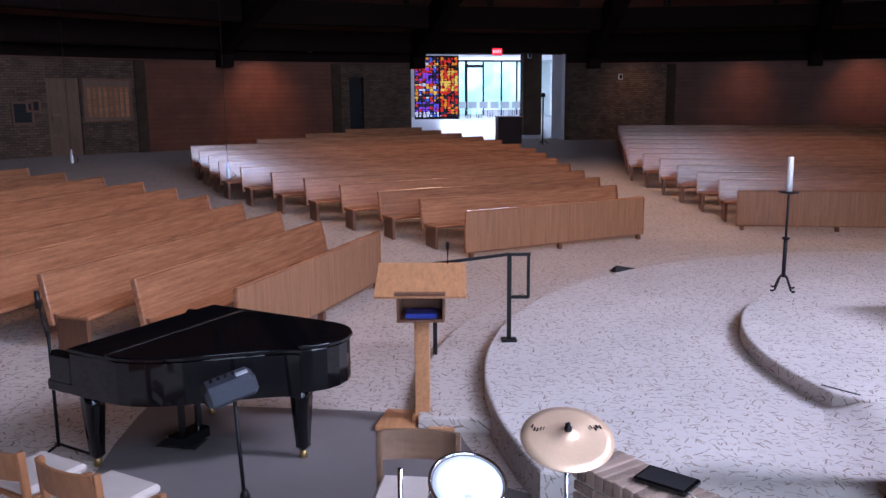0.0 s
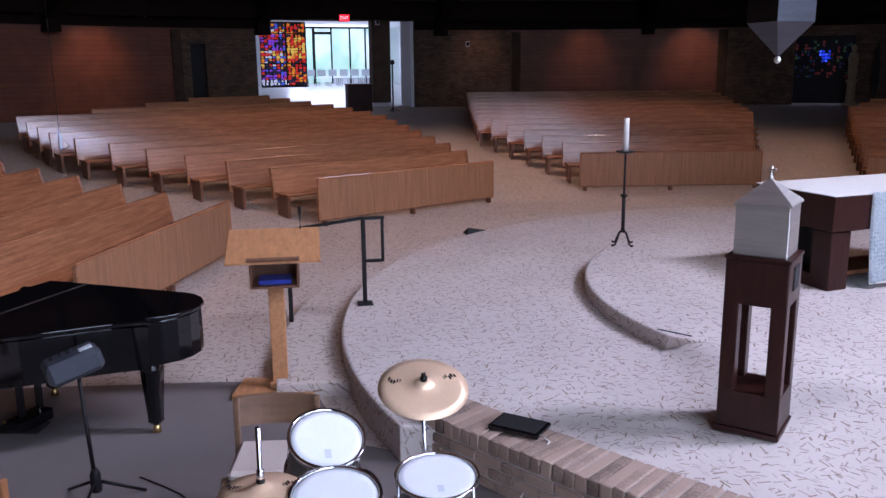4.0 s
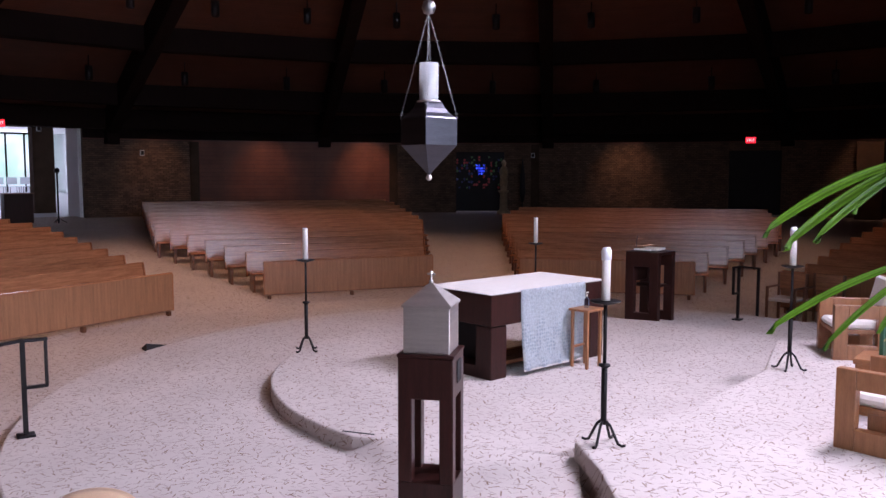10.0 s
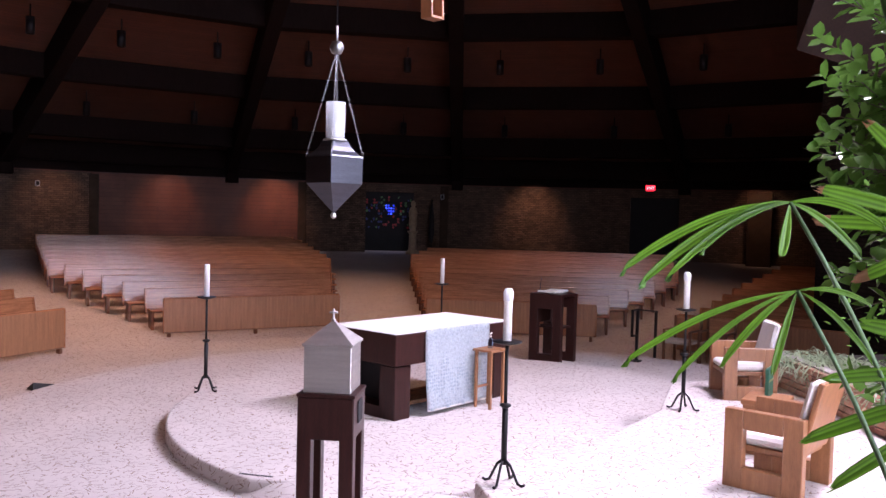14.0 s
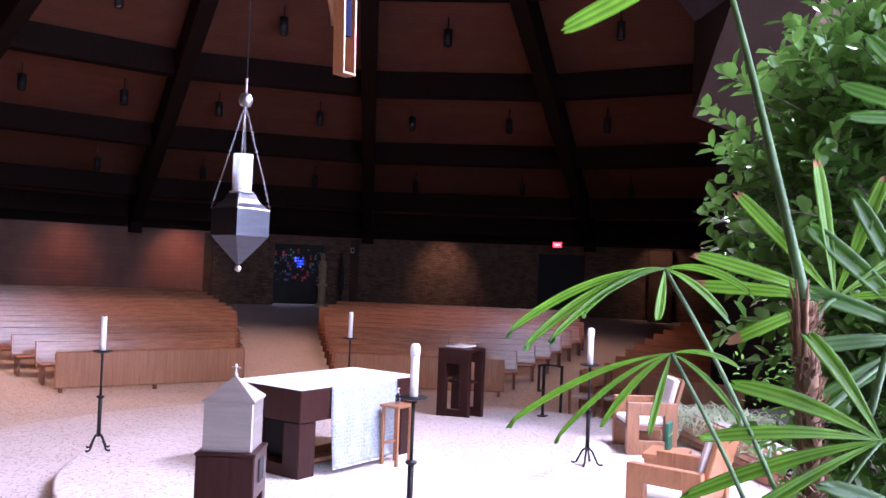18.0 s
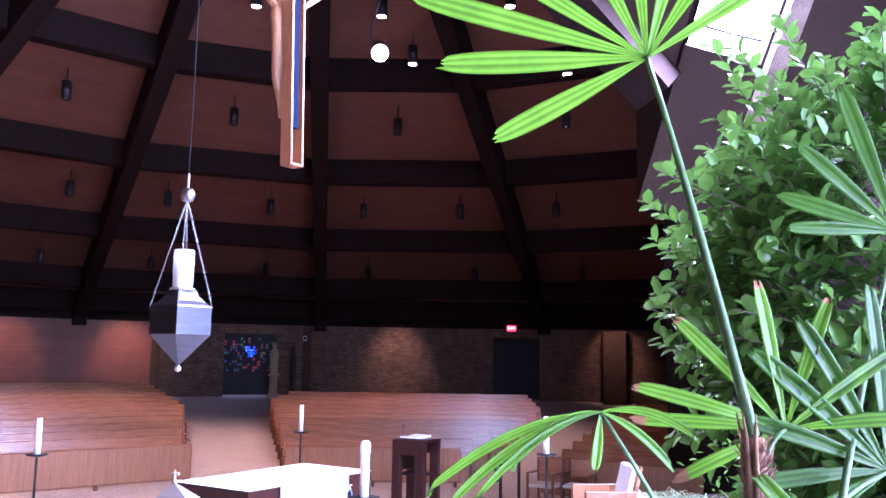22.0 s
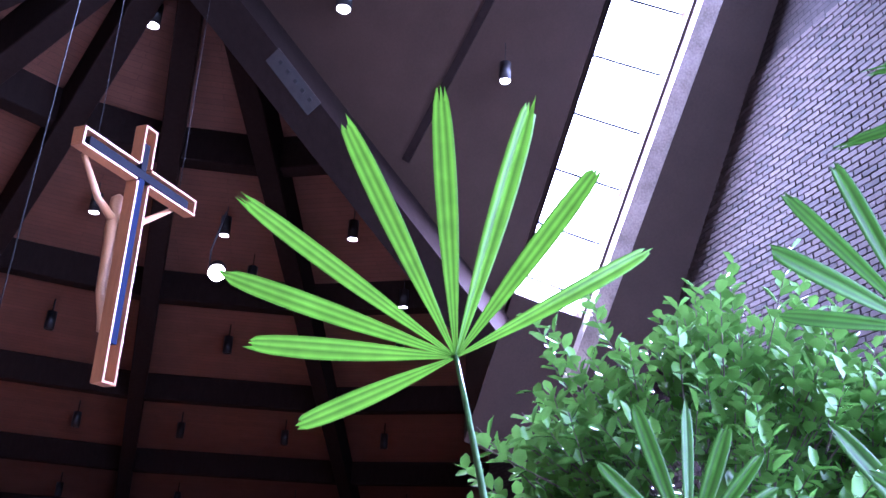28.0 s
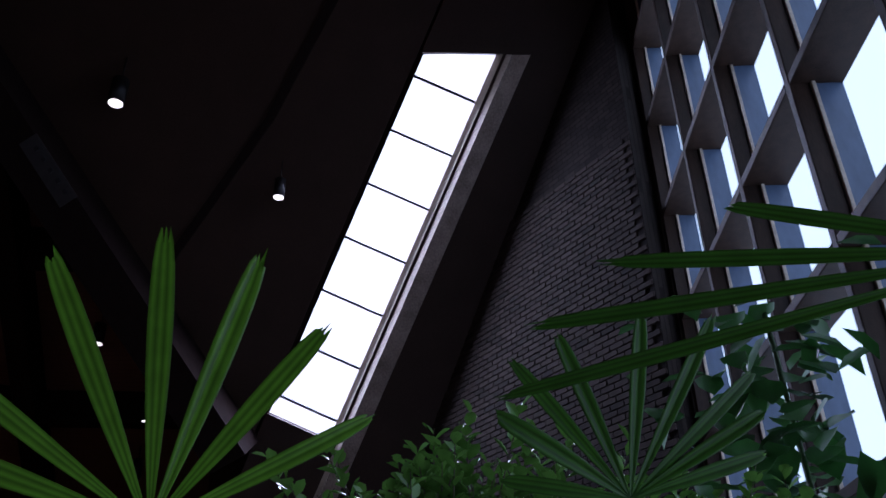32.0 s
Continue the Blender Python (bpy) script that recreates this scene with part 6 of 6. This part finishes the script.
block_chair(Matrix.Translation((6.62, 3.32, P3)) @ Matrix.Rotation(radians(9), 4, "Z"), "oak block armchair with pale cushions on the platform")
block_chair(Matrix.Translation((9.66, 5.56, P3)) @ Matrix.Rotation(radians(48), 4, "Z"), "oak block armchair with pale cushions beside the planter")
tbm = Matrix.Translation((7.5, 3.95, P3)) @ Matrix.Rotation(radians(20), 4, "Z")
sd_t = thing("side_table", "small oak side table between the armchairs", "table", tbm)
part("top", box(0, 0, 0.50, 0.5, 0.4, 0.05, 0.006), CHAIR_WOOD, sd_t)
for s in (-1, 1):
    part("side_panel", box(s * 0.22, 0, 0.24, 0.05, 0.36, 0.475, 0.005), CHAIR_WOOD, sd_t)
bk = thing("green_book", "dark green hardback book standing on the side table", "book", tbm @ Matrix.Translation((0.05, 0, 0.526)))
part("cover", box(0, 0, 0.14, 0.24, 0.035, 0.28, 0.004), mat("green_cover", (0.01, 0.10, 0.055), 0.5), bk)
part("spine_band", box(0, -0.019, 0.16, 0.22, 0.002, 0.02, 0.0), mat("gilt", (0.5, 0.36, 0.12), 0.35, 1.0), bk)
side = thing("side_chair", "oak armchair with a beige seat beside the aisle", "armchair", Matrix.Translation((13.9, 9.5, floor_z(8.3))) @ Matrix.Rotation(radians(100), 4, "Z"), group="side chairs")
part("seat", box(0, 0, 0.43, 0.52, 0.5, 0.07, 0.02), CUSHION, side)
part("backrest", box(0, -0.25, 0.74, 0.56, 0.04, 0.36, 0.01), OAK, side)
for sx in (-1, 1):
    for sy in (-1, 1):
        part("leg", box(sx * 0.27, sy * 0.24, 0.33 if sy > 0 else 0.46, 0.045, 0.05, 0.66 if sy > 0 else 0.92, 0.006), OAK_DARK, side)
    part("arm", box(sx * 0.27, 0, 0.66, 0.05, 0.54, 0.035, 0.008), OAK_DARK, side)
copy_thing(side, Matrix.Translation((14.25, 8.95, floor_z(8.3))) @ Matrix.Rotation(radians(104), 4, "Z"))

PLANT_PTS = [(10.9, 6.0), (10.2, 5.0), (9.5, 4.15), (8.9, 3.3), (8.4, 2.3), (8.1, 1.2)]
RED_BRICK = mat("red_brick", (0.40, 0.20, 0.13), 0.85, scale=7, amount=0.4, bump=0.5, fine=50)
for nd in RED_BRICK.node_tree.nodes:
    if nd.bl_idname == "ShaderNodeMath":
        nd.inputs[1].default_value = 0.5
SOIL = mat("soil", (0.06, 0.045, 0.035), 0.95, scale=12, amount=0.5, bump=1.0)
planter = thing("brick_planter", "curved red brick planter full of green plants", "planter", kind="structure")
bm = bmesh.new()
for (x0, y0), (x1, y1) in zip(PLANT_PTS, PLANT_PTS[1:]):
    d = Vector((x1 - x0, y1 - y0))
    ang = math.atan2(d.y, d.x)
    box(0, 0.14, 0, d.length + 0.05, 0.17, 0.44, 0.0, Matrix.Translation(((x0 + x1) / 2, (y0 + y1) / 2, P3 + 0.21)) @ Matrix.Rotation(ang, 4, "Z"), bm)
part("mortar_core", bm, MORTAR, planter)
rb = []
for k in range(4):
    b = box(0, 0, 0, 0.205, 0.10, 0.07, 0.007)
    for v in b.verts:
        v.co += Vector((rnd.uniform(-0.003, 0.003), rnd.uniform(-0.003, 0.003), rnd.uniform(-0.003, 0.003)))
    me = bpy.data.meshes.new("brick")
    b.to_mesh(me)
    b.free()
    me.materials.append(RED_BRICK)
    rb.append(me)
for (x0, y0), (x1, y1) in zip(PLANT_PTS, PLANT_PTS[1:]):
    d = Vector((x1 - x0, y1 - y0))
    ang, L = math.atan2(d.y, d.x), d.length
    for c in range(5):
        n = round(L / 0.215)
        for i in range(n):
            s = (i + 0.5) * L / n
            for off in ((0.03,) if c < 4 else (0.03, 0.2)):
                o = new("brick", rnd.choice(rb))
                o.parent = planter
                p = Vector((x0, y0)) + d * (s / L) + Vector((-d.y, d.x)) / L * off
                o.matrix_world = Matrix.Translation((p.x, p.y, P3 + 0.04 + c * 0.083)) @ Matrix.Rotation(ang, 4, "Z")
bm = prism([(x + 0.05, y - 0.15) for x, y in PLANT_PTS] + [(9.5, -0.2), (11.5, 2.0), (13.0, 5.0)], 0.3, 0.92)
tagged(part("soil_bed", bm, SOIL), "dark soil in the planter", "soil", kind="structure")

# ---- plants ----
PALM = ribbed(leaf_mat("palm_green", (0.115, 0.29, 0.020), 0.28, 0.5))
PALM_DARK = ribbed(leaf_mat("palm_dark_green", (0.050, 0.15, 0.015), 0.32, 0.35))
BUSH = leaf_mat("shrub_green", (0.118, 0.265, 0.046), 0.17, 0.32)
BROADLEAF = leaf_mat("broad_leaf_green", (0.035, 0.12, 0.025), 0.35, 0.35)
GRASSY = leaf_mat("striped_grass", (0.42, 0.50, 0.30), 0.5, 0.35)
DRY = mat("dry_leaf_tip", (0.28, 0.12, 0.05), 0.8, scale=20, amount=0.3)
BARK = mat("palm_fibre", (0.24, 0.125, 0.075), 0.95, scale=18, amount=0.5, bump=1.0, stretch=(1, 1, 0.3))
STALK = mat("green_stalk", (0.06, 0.13, 0.035), 0.45, scale=8, amount=0.3, stretch=(5, 5, 0.5))
rnd = random.Random(21)


def leaflet_mesh(base, direction, side, length, width, droop, dry=False):
    """One pleated palm leaflet: narrow at its base, blunt and toothed at its tip."""
    n, k = 14, 6
    up = side.cross(direction).normalized()
    bm = bmesh.new()
    rows = []
    teeth = [rnd.uniform(0.93, 1.0) for _ in range(k + 1)]
    for i in range(n + 1):
        s = i / n
        w = width * (0.10 + 1.0 * (math.sin(min(1.0, s * 1.15 + 0.05) * math.pi * 0.62)) ** 1.2) * (1.0 if s < 0.8 else 1 - ((s - 0.8) / 0.2) ** 2 * 0.6)
        row = []
        for j in range(k + 1):
            q = j / k - 0.5
            e = s if i < n else s * teeth[j]
            p = base + direction * (length * e) + side * (w * q) + up * (0.20 * w * (abs(q) * 2) + 0.075 * w * (1 if j % 2 else -1) - 0.02 * length * s * s)
            p = p + Vector((0, 0, -droop * s * s))
            row.append(bm.verts.new(p))
        rows.append(row)
    uv = bm.loops.layers.uv.verify()
    for i, (a, b) in enumerate(zip(rows, rows[1:])):
        for j in range(k):
            f = bm.faces.new((a[j], a[j + 1], b[j + 1], b[j]))
            f.smooth = True
            for lp, (u, w) in zip(f.loops, ((j, i), (j + 1, i), (j + 1, i + 1), (j, i + 1))):
                lp[uv].uv = (u / k, w / n)
    if dry:
        for f in bm.faces:
            if f.calc_center_median().z > 0 and (f.calc_center_median() - base).dot(direction) > 0.88 * length:
                f.material_index = 1
    return bm


def frond(parent, start, centre, right, up, blades, width=0.05, material=PALM, droop=0.02, dry=False):
    """A fan of leaflets at the end of a stalk."""
    start, centre = Vector(start), Vector(centre)
    right, up = Vector(right).normalized(), Vector(up).normalized()
    face = right.cross(up)
    bend = (start + centre) / 2 + Vector((0, 0, 0.05))
    pts = [start.lerp(bend, t).lerp(bend.lerp(centre, t), t) for t in (0, 0.2, 0.4, 0.6, 0.8, 1.0)]
    fan = part("stalk", tube(pts, max(0.0055, width * 0.22), 8, None, 0.6), STALK, parent)
    for b in blades:
        ang, length = b[0], b[1]
        dr = b[2] if len(b) > 2 else droop
        a = radians(ang)
        d = (right * math.cos(a) + up * math.sin(a) + face * rnd.uniform(-0.05, 0.10)).normalized()
        s = d.cross(face).normalized()
        s = (s + face * rnd.uniform(-0.25, 0.25)).normalized()
        ob = part("leaflet", leaflet_mesh(centre, d, s, length, width * rnd.uniform(0.88, 1.15), dr, dry), material, fan)
        ob.data.materials.append(DRY)


def drawn_in(x, y, z, k):
    """Shrinks a plant towards a point, so that it stands nearer."""
    return Matrix.Translation((x, y, z)) @ Matrix.Scale(k, 4) @ Matrix.Translation((-x, -y, -z))


palm = thing("lady_palm", "tall lady palm with fibrous stems and fan-shaped green leaves", "palm")
TOP = Vector((1.555, 0.222, 2.74))
bm = bmesh.new()
tube([(1.74, 0.23, -1.21), (1.69, 0.21, 0.9), (1.65, 0.19, 1.6), (1.60, 0.205, 2.3), TOP], 0.0185, 12, bm, 0.85)
for i in range(1100):
    z = rnd.uniform(1.8, 2.73)
    a = rnd.uniform(0, 6.28)
    c = Vector((1.65, 0.19, 1.6)).lerp(TOP, (z - 1.6) / 1.14)
    o = Vector((math.cos(a), math.sin(a), 0))
    q = c + o * 0.0155
    side = Vector((-o.y, o.x, 0)) * rnd.uniform(-0.035, 0.035)
    tube([q, q + o * 0.005 + side * 0.5 + Vector((0, 0, 0.012)), q + o * rnd.uniform(0.002, 0.012) + side * 0.9 + Vector((0, 0, rnd.uniform(0.01, 0.045)))], rnd.uniform(0.001, 0.003), 4, bm, 0.3)
part("trunk", bm, BARK, palm)
for k in range(5):
    a = rnd.uniform(0, 6.28)
    part("leaf_sheath", tube([TOP + Vector((0.014 * math.cos(a), 0.014 * math.sin(a), -0.1)), TOP + Vector((0.022 * math.cos(a), 0.022 * math.sin(a), 0.0)), TOP + Vector((0.03 * math.cos(a), 0.03 * math.sin(a), 0.04))], 0.006, 6, None, 0.2), BARK, palm)
R28, U28 = (0.508, -0.86, 0.039), (-0.356, -0.169, 0.919)
frond(palm, TOP, (1.917, 0.609, 3.611), R28, U28, ((143.3, 0.678), (115.3, 0.685), (93.3, 0.691), (73.6, 0.678), (53.1, 0.615), (28.3, 0.577), (159.8, 0.623), (176.6, 0.545), (203.6, 0.450)), 0.050, PALM, 0.0)
R16, U16 = (0.74, -0.672, 0.034), (-0.025, 0.022, 0.999)
frond(palm, TOP + Vector((0, 0, -0.45)), (1.233, 0.324, 2.788), R16, U16, ((181, 0.27, 0.11), (186, 0.24, 0.11), (187, 0.20, 0.10), (176, 0.14, 0.09), (262, 0.09, 0.0), (340, 0.12, 0.05), (12, 0.16, 0.08)), 0.0155, PALM, 0.1)
frond(palm, TOP + Vector((0, 0, -0.6)), (1.20, 0.288, 2.652), R16, U16, ((186, 0.27, 0.09), (195, 0.20, 0.09), (206, 0.13, 0.06), (250, 0.11, 0.03), (335, 0.13, 0.06), (12, 0.12, 0.05)), 0.0105, PALM, 0.08)
R20, U20 = (0.681, -0.732, 0.02), (-0.079, -0.046, 0.996)
frond(palm, TOP + Vector((0, 0, -0.1)), (1.688, 0.218, 2.746), R20, U20, ((100, 0.30), (132, 0.31), (160, 0.31), (172, 0.30), (72, 0.28), (40, 0.26), (10, 0.25), (200, 0.22)), 0.026, PALM, 0.02, True)
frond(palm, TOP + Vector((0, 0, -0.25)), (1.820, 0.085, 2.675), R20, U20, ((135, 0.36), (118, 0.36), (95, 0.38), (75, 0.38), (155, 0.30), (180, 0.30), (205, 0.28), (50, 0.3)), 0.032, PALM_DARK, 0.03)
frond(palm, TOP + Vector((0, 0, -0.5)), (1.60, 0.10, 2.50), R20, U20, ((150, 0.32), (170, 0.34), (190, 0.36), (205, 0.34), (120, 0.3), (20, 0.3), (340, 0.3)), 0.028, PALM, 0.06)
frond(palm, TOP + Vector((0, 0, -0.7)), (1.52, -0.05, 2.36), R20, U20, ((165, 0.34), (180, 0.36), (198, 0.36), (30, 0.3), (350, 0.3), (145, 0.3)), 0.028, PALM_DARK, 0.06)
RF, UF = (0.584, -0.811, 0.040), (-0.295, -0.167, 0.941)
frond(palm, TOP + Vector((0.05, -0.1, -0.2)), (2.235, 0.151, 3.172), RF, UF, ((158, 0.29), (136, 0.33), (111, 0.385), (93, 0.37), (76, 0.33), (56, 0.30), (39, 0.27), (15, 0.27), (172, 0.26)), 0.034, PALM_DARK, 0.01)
palm.matrix_world = drawn_in(0.06, -0.37, 2.85, 0.70)
palm2 = thing("lady_palm", "second lady palm stem with broad dark fan leaves", "palm")
T2 = Vector((1.98, -0.55, 2.9))
part("trunk", tube([(2.12, -0.6, 0.006), (2.1, -0.6, 0.9), (2.05, -0.58, 2.0), T2], 0.03, 10, None, 0.8), BARK, palm2)
R30, U30 = (0.368, -0.93, 0.024), (-0.444, -0.153, 0.883)
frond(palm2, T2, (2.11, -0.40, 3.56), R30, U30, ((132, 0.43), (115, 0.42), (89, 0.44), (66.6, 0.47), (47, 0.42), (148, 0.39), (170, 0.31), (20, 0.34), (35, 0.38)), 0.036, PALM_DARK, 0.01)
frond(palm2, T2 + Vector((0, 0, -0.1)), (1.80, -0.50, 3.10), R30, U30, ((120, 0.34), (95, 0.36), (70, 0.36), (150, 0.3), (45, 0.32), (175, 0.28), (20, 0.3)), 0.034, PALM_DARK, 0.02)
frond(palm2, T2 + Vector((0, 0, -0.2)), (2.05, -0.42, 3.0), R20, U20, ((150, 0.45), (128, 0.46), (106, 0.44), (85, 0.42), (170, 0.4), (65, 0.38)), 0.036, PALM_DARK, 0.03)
frond(palm2, T2 + Vector((0, 0, -0.3)), (1.83, -0.33, 2.72), R20, U20, ((165, 0.36), (180, 0.40), (196, 0.42), (150, 0.34), (212, 0.36)), 0.034, PALM, 0.05)
palm3 = thing("lady_palm", "lady palm leaf reaching close with long pale blades", "palm")
R32, U32 = (0.249, -0.968, -0.012), (-0.5, -0.139, 0.855)
part("trunk", tube([(1.52, -1.3, -1.94), (1.5, -1.3, 0.9), (1.45, -1.25, 2.4), (1.30, -1.15, 3.3)], 0.028, 10, None, 0.7), BARK, palm3)
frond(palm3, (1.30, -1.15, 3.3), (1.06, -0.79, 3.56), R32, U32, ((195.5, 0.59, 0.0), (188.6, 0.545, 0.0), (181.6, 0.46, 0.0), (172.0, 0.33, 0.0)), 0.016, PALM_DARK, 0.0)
palm3.matrix_world = Matrix.Translation((0, -0.066, -0.022)) @ drawn_in(0.15, -0.40, 3.05, 0.61)


def oval_leaf(verts, faces, at, d, nrm, length, width):
    s = d.cross(nrm)
    if s.length < 1e-4:
        return
    s.normalize()
    n = s.cross(d)
    i = len(verts)
    for a, b, c in ((0, 0, 0), (0.35, 0.46, 0.10), (0.72, 0.42, 0.10), (1.0, 0.0, -0.04), (0.72, -0.42, 0.10), (0.35, -0.46, 0.10), (0.5, 0, -0.02)):
        verts.append(at + d * (length * a) + s * (width * b) + n * (length * c))
    for a, b in ((0, 1), (1, 2), (2, 3), (3, 4), (4, 5), (5, 0)):
        faces.append((i + a, i + b, i + 6))


def stuff(name, verts, faces, material, parent, label):
    me = bpy.data.meshes.new(name)
    me.from_pydata([tuple(v) for v in verts], [], faces)
    me.materials.append(material)
    for p in me.polygons:
        p.use_smooth = True
    ob = new(name, me)
    ob.parent = parent
    return tagged(ob, label, kind="stuff")


SH = Vector((0.315, -0.365, 0.0))
shrub = thing("shrub", "dense green shrub with small oval glossy leaves", "shrub")
verts, faces = [], []
BL = bmesh.new()
BLOBS = ((Vector((2.90, 0.62, 3.12)), (0.70, 0.74, 0.74), 1250), (Vector((3.35, -0.10, 3.05)), (0.75, 0.85, 0.70), 1100), (Vector((2.95, 0.42, 2.35)), (0.62, 0.75, 0.75), 850), (Vector((3.5, -0.8, 2.9)), (0.6, 0.7, 0.6), 420))
for c, (rx, ry, rz), n in BLOBS:
    for i in range(n):
        while True:
            o = Vector((rnd.gauss(0, 1), rnd.gauss(0, 1), rnd.gauss(0, 1)))
            if o.length > 0.1:
                break
        o.normalize()
        if o.x > 0.55:
            continue
        k = rnd.uniform(0.62, 0.98) if rnd.random() < 0.85 else rnd.uniform(1.0, 1.18)
        p = c + SH + Vector((o.x * rx, o.y * ry, o.z * rz)) * k
        d = (o + Vector((0, 0, 0.55)) + Vector((rnd.uniform(-0.5, 0.5), rnd.uniform(-0.5, 0.5), rnd.uniform(-0.3, 0.3)))).normalized()
        L = rnd.uniform(0.14, 0.26)
        tube([p - d * 0.08, p + d * L * 0.5, p + d * L], 0.003, 4, BL, 0.5)
        for j in range(rnd.randint(8, 12)):
            s = (j + 0.6) / 10 * L
            a = j * 2.4
            x = d.orthogonal().normalized()
            y = d.cross(x)
            out = (x * math.cos(a) + y * math.sin(a)) * 0.85 + d * 0.6 + Vector((0, 0, 0.1))
            oval_leaf(verts, faces, p + d * s, out.normalized(), (Vector((0, 0, 1)) + d * 0.5 + Vector((rnd.uniform(-0.4, 0.4), rnd.uniform(-0.4, 0.4), 0))).normalized(), rnd.uniform(0.052, 0.084), rnd.uniform(0.034, 0.054))
for (x, y) in ((2.95, 0.4), (3.1, 0.2), (3.4, -0.2), (3.05, 0.65)):
    tube([(x + 0.2, y - 0.1, 0.9), (x + 0.05, y, 1.9), (x, y + 0.05, 2.9)], 0.025, 8, BL, 0.4)
part("branch", BL, mat("shrub_bark", (0.13, 0.10, 0.075), 0.9, scale=15, amount=0.4, bump=0.5), shrub)
stuff("crown", verts, faces, BUSH, shrub, "small oval glossy green leaves")

# broad-leaved climber by the window
climber = thing("philodendron", "broad-leaved climbing plant below the tall windows", "climbing plant")
part("stem", tube([(5.0, -1.35, 0.9), (4.9, -1.3, 2.5), (4.7, -1.2, 5.2)], 0.03, 8, None, 0.5), STALK, climber)
for i in range(230):
    p = Vector((4.7 + rnd.gauss(0, 0.35), -1.1 + max(-0.3, rnd.gauss(0, 0.33)), rnd.uniform(3.2, 5.35) - abs(rnd.gauss(0, 0.25))))
    v2, f2 = [], []
    d = Vector((rnd.uniform(-1, 0.2), rnd.uniform(-0.7, 0.7), rnd.uniform(-0.7, 0.3))).normalized()
    oval_leaf(v2, f2, Vector((0, 0, 0)), d, Vector((rnd.uniform(-0.7, 0.1), rnd.uniform(-0.4, 0.4), 1)).normalized(), rnd.uniform(0.16, 0.28), rnd.uniform(0.12, 0.20))
    me = bpy.data.meshes.new("leaf")
    me.from_pydata([tuple(v) for v in v2], [], f2)
    me.materials.append(BROADLEAF)
    ob = new("leaf", me)
    ob.parent = climber
    ob.location = p
    for pl in me.polygons:
        pl.use_smooth = True
fern = thing("hanging_fern", "feathery dark fern against the brick wall", "fern")
verts, faces = [], []
for i in range(26):
    c = Vector((7.2, -0.2, 4.3))
    a = rnd.uniform(0, 6.28)
    d = Vector((math.cos(a), math.sin(a), rnd.uniform(-0.2, 0.8))).normalized()
    for j in range(24):
        s = j / 24 * 0.9
        p = c + d * s + Vector((0, 0, -0.5 * s * s))
        for sg in (-1, 1):
            q = d.cross(Vector((0, 0, 1))) * sg + d * 0.4
            oval_leaf(verts, faces, p, q.normalized(), Vector((0, 0, 1)), 0.12 * (1 - s * 0.7), 0.03)
stuff("fronds", verts, faces, PALM_DARK, fern, "feathery dark green fronds")
part("stem", tube([(7.3, -0.15, 0.9), (7.2, -0.2, 4.3)], 0.03, 8), BARK, fern)

# spider plants in the planter
for x, y in ((10.35, 5.35), (10.75, 5.75), (11.0, 5.35), (10.3, 4.85), (9.85, 4.3), (9.4, 3.75), (10.9, 4.85)):
    sp_ = thing("spider_plant", "pale striped spider plant in the brick planter", "plant", Matrix.Translation((x + 0.1, y - 0.1, 0.92)), group="spider plants")
    verts, faces = [], []
    for i in range(150):
        a, L = rnd.uniform(0, 6.28), rnd.uniform(0.3, 0.65)
        d = Vector((math.cos(a), math.sin(a), 0))
        s = Vector((-d.y, d.x, 0)) * 0.012
        b = Vector((rnd.uniform(-0.15, 0.15), rnd.uniform(-0.15, 0.15), 0))
        k = len(verts)
        rise = rnd.uniform(0.5, 1.1)
        for t in (0, 0.3, 0.6, 1.0):
            p = b + d * (L * t) + Vector((0, 0, L * (rise * t - 1.0 * t * t)))
            verts += [p - s * (1 - 0.8 * t), p + s * (1 - 0.8 * t)]
        for t in range(3):
            faces.append((k + 2 * t, k + 2 * t + 1, k + 2 * t + 3, k + 2 * t + 2))
    stuff("foliage", verts, faces, GRASSY, sp_, "narrow striped blades")
bs = thing("potted_shrub", "dark leafy shrub standing in the planter", "shrub", Matrix.Translation((10.6, 3.4, 0.92)))
verts, faces = [], []
for i in range(900):
    o = Vector((rnd.gauss(0, 0.45), rnd.gauss(0, 0.5), abs(rnd.gauss(0.7, 0.4))))
    oval_leaf(verts, faces, o, Vector((rnd.uniform(-1, 1), rnd.uniform(-1, 1), rnd.uniform(-0.3, 0.8))).normalized(), Vector((rnd.uniform(-0.5, 0.5), rnd.uniform(-0.5, 0.5), 1)).normalized(), rnd.uniform(0.07, 0.12), rnd.uniform(0.04, 0.06))
stuff("crown", verts, faces, BUSH, bs, "dark green leaves")
part("stem", tube([(0, 0, 0), (0.02, 0, 0.9)], 0.02, 6), BARK, bs)
# iron plant stand with a blue pot
ps = thing("plant_stand", "black wire plant stand holding a dark pot", "plant stand", Matrix.Translation((7.35, 2.55, P3)))
for k in range(4):
    a = k * 1.57 + 0.5
    part("leg", tube([(0.14 * math.cos(a), 0.14 * math.sin(a), 0), (0.11 * math.cos(a), 0.11 * math.sin(a), 0.3), (0.15 * math.cos(a), 0.15 * math.sin(a), 0.6)], 0.008, 6), IRON, ps)
part("ring", turned([(0.14, 0.58), (0.155, 0.58), (0.155, 0.6), (0.14, 0.6)], 20, hollow=True), IRON, ps)
part("pot", turned([(0.10, 0.55), (0.14, 0.72), (0.15, 0.74), (0.13, 0.74), (0.12, 0.68)], 20), mat("dark_glaze", (0.02, 0.025, 0.05), 0.2), ps)
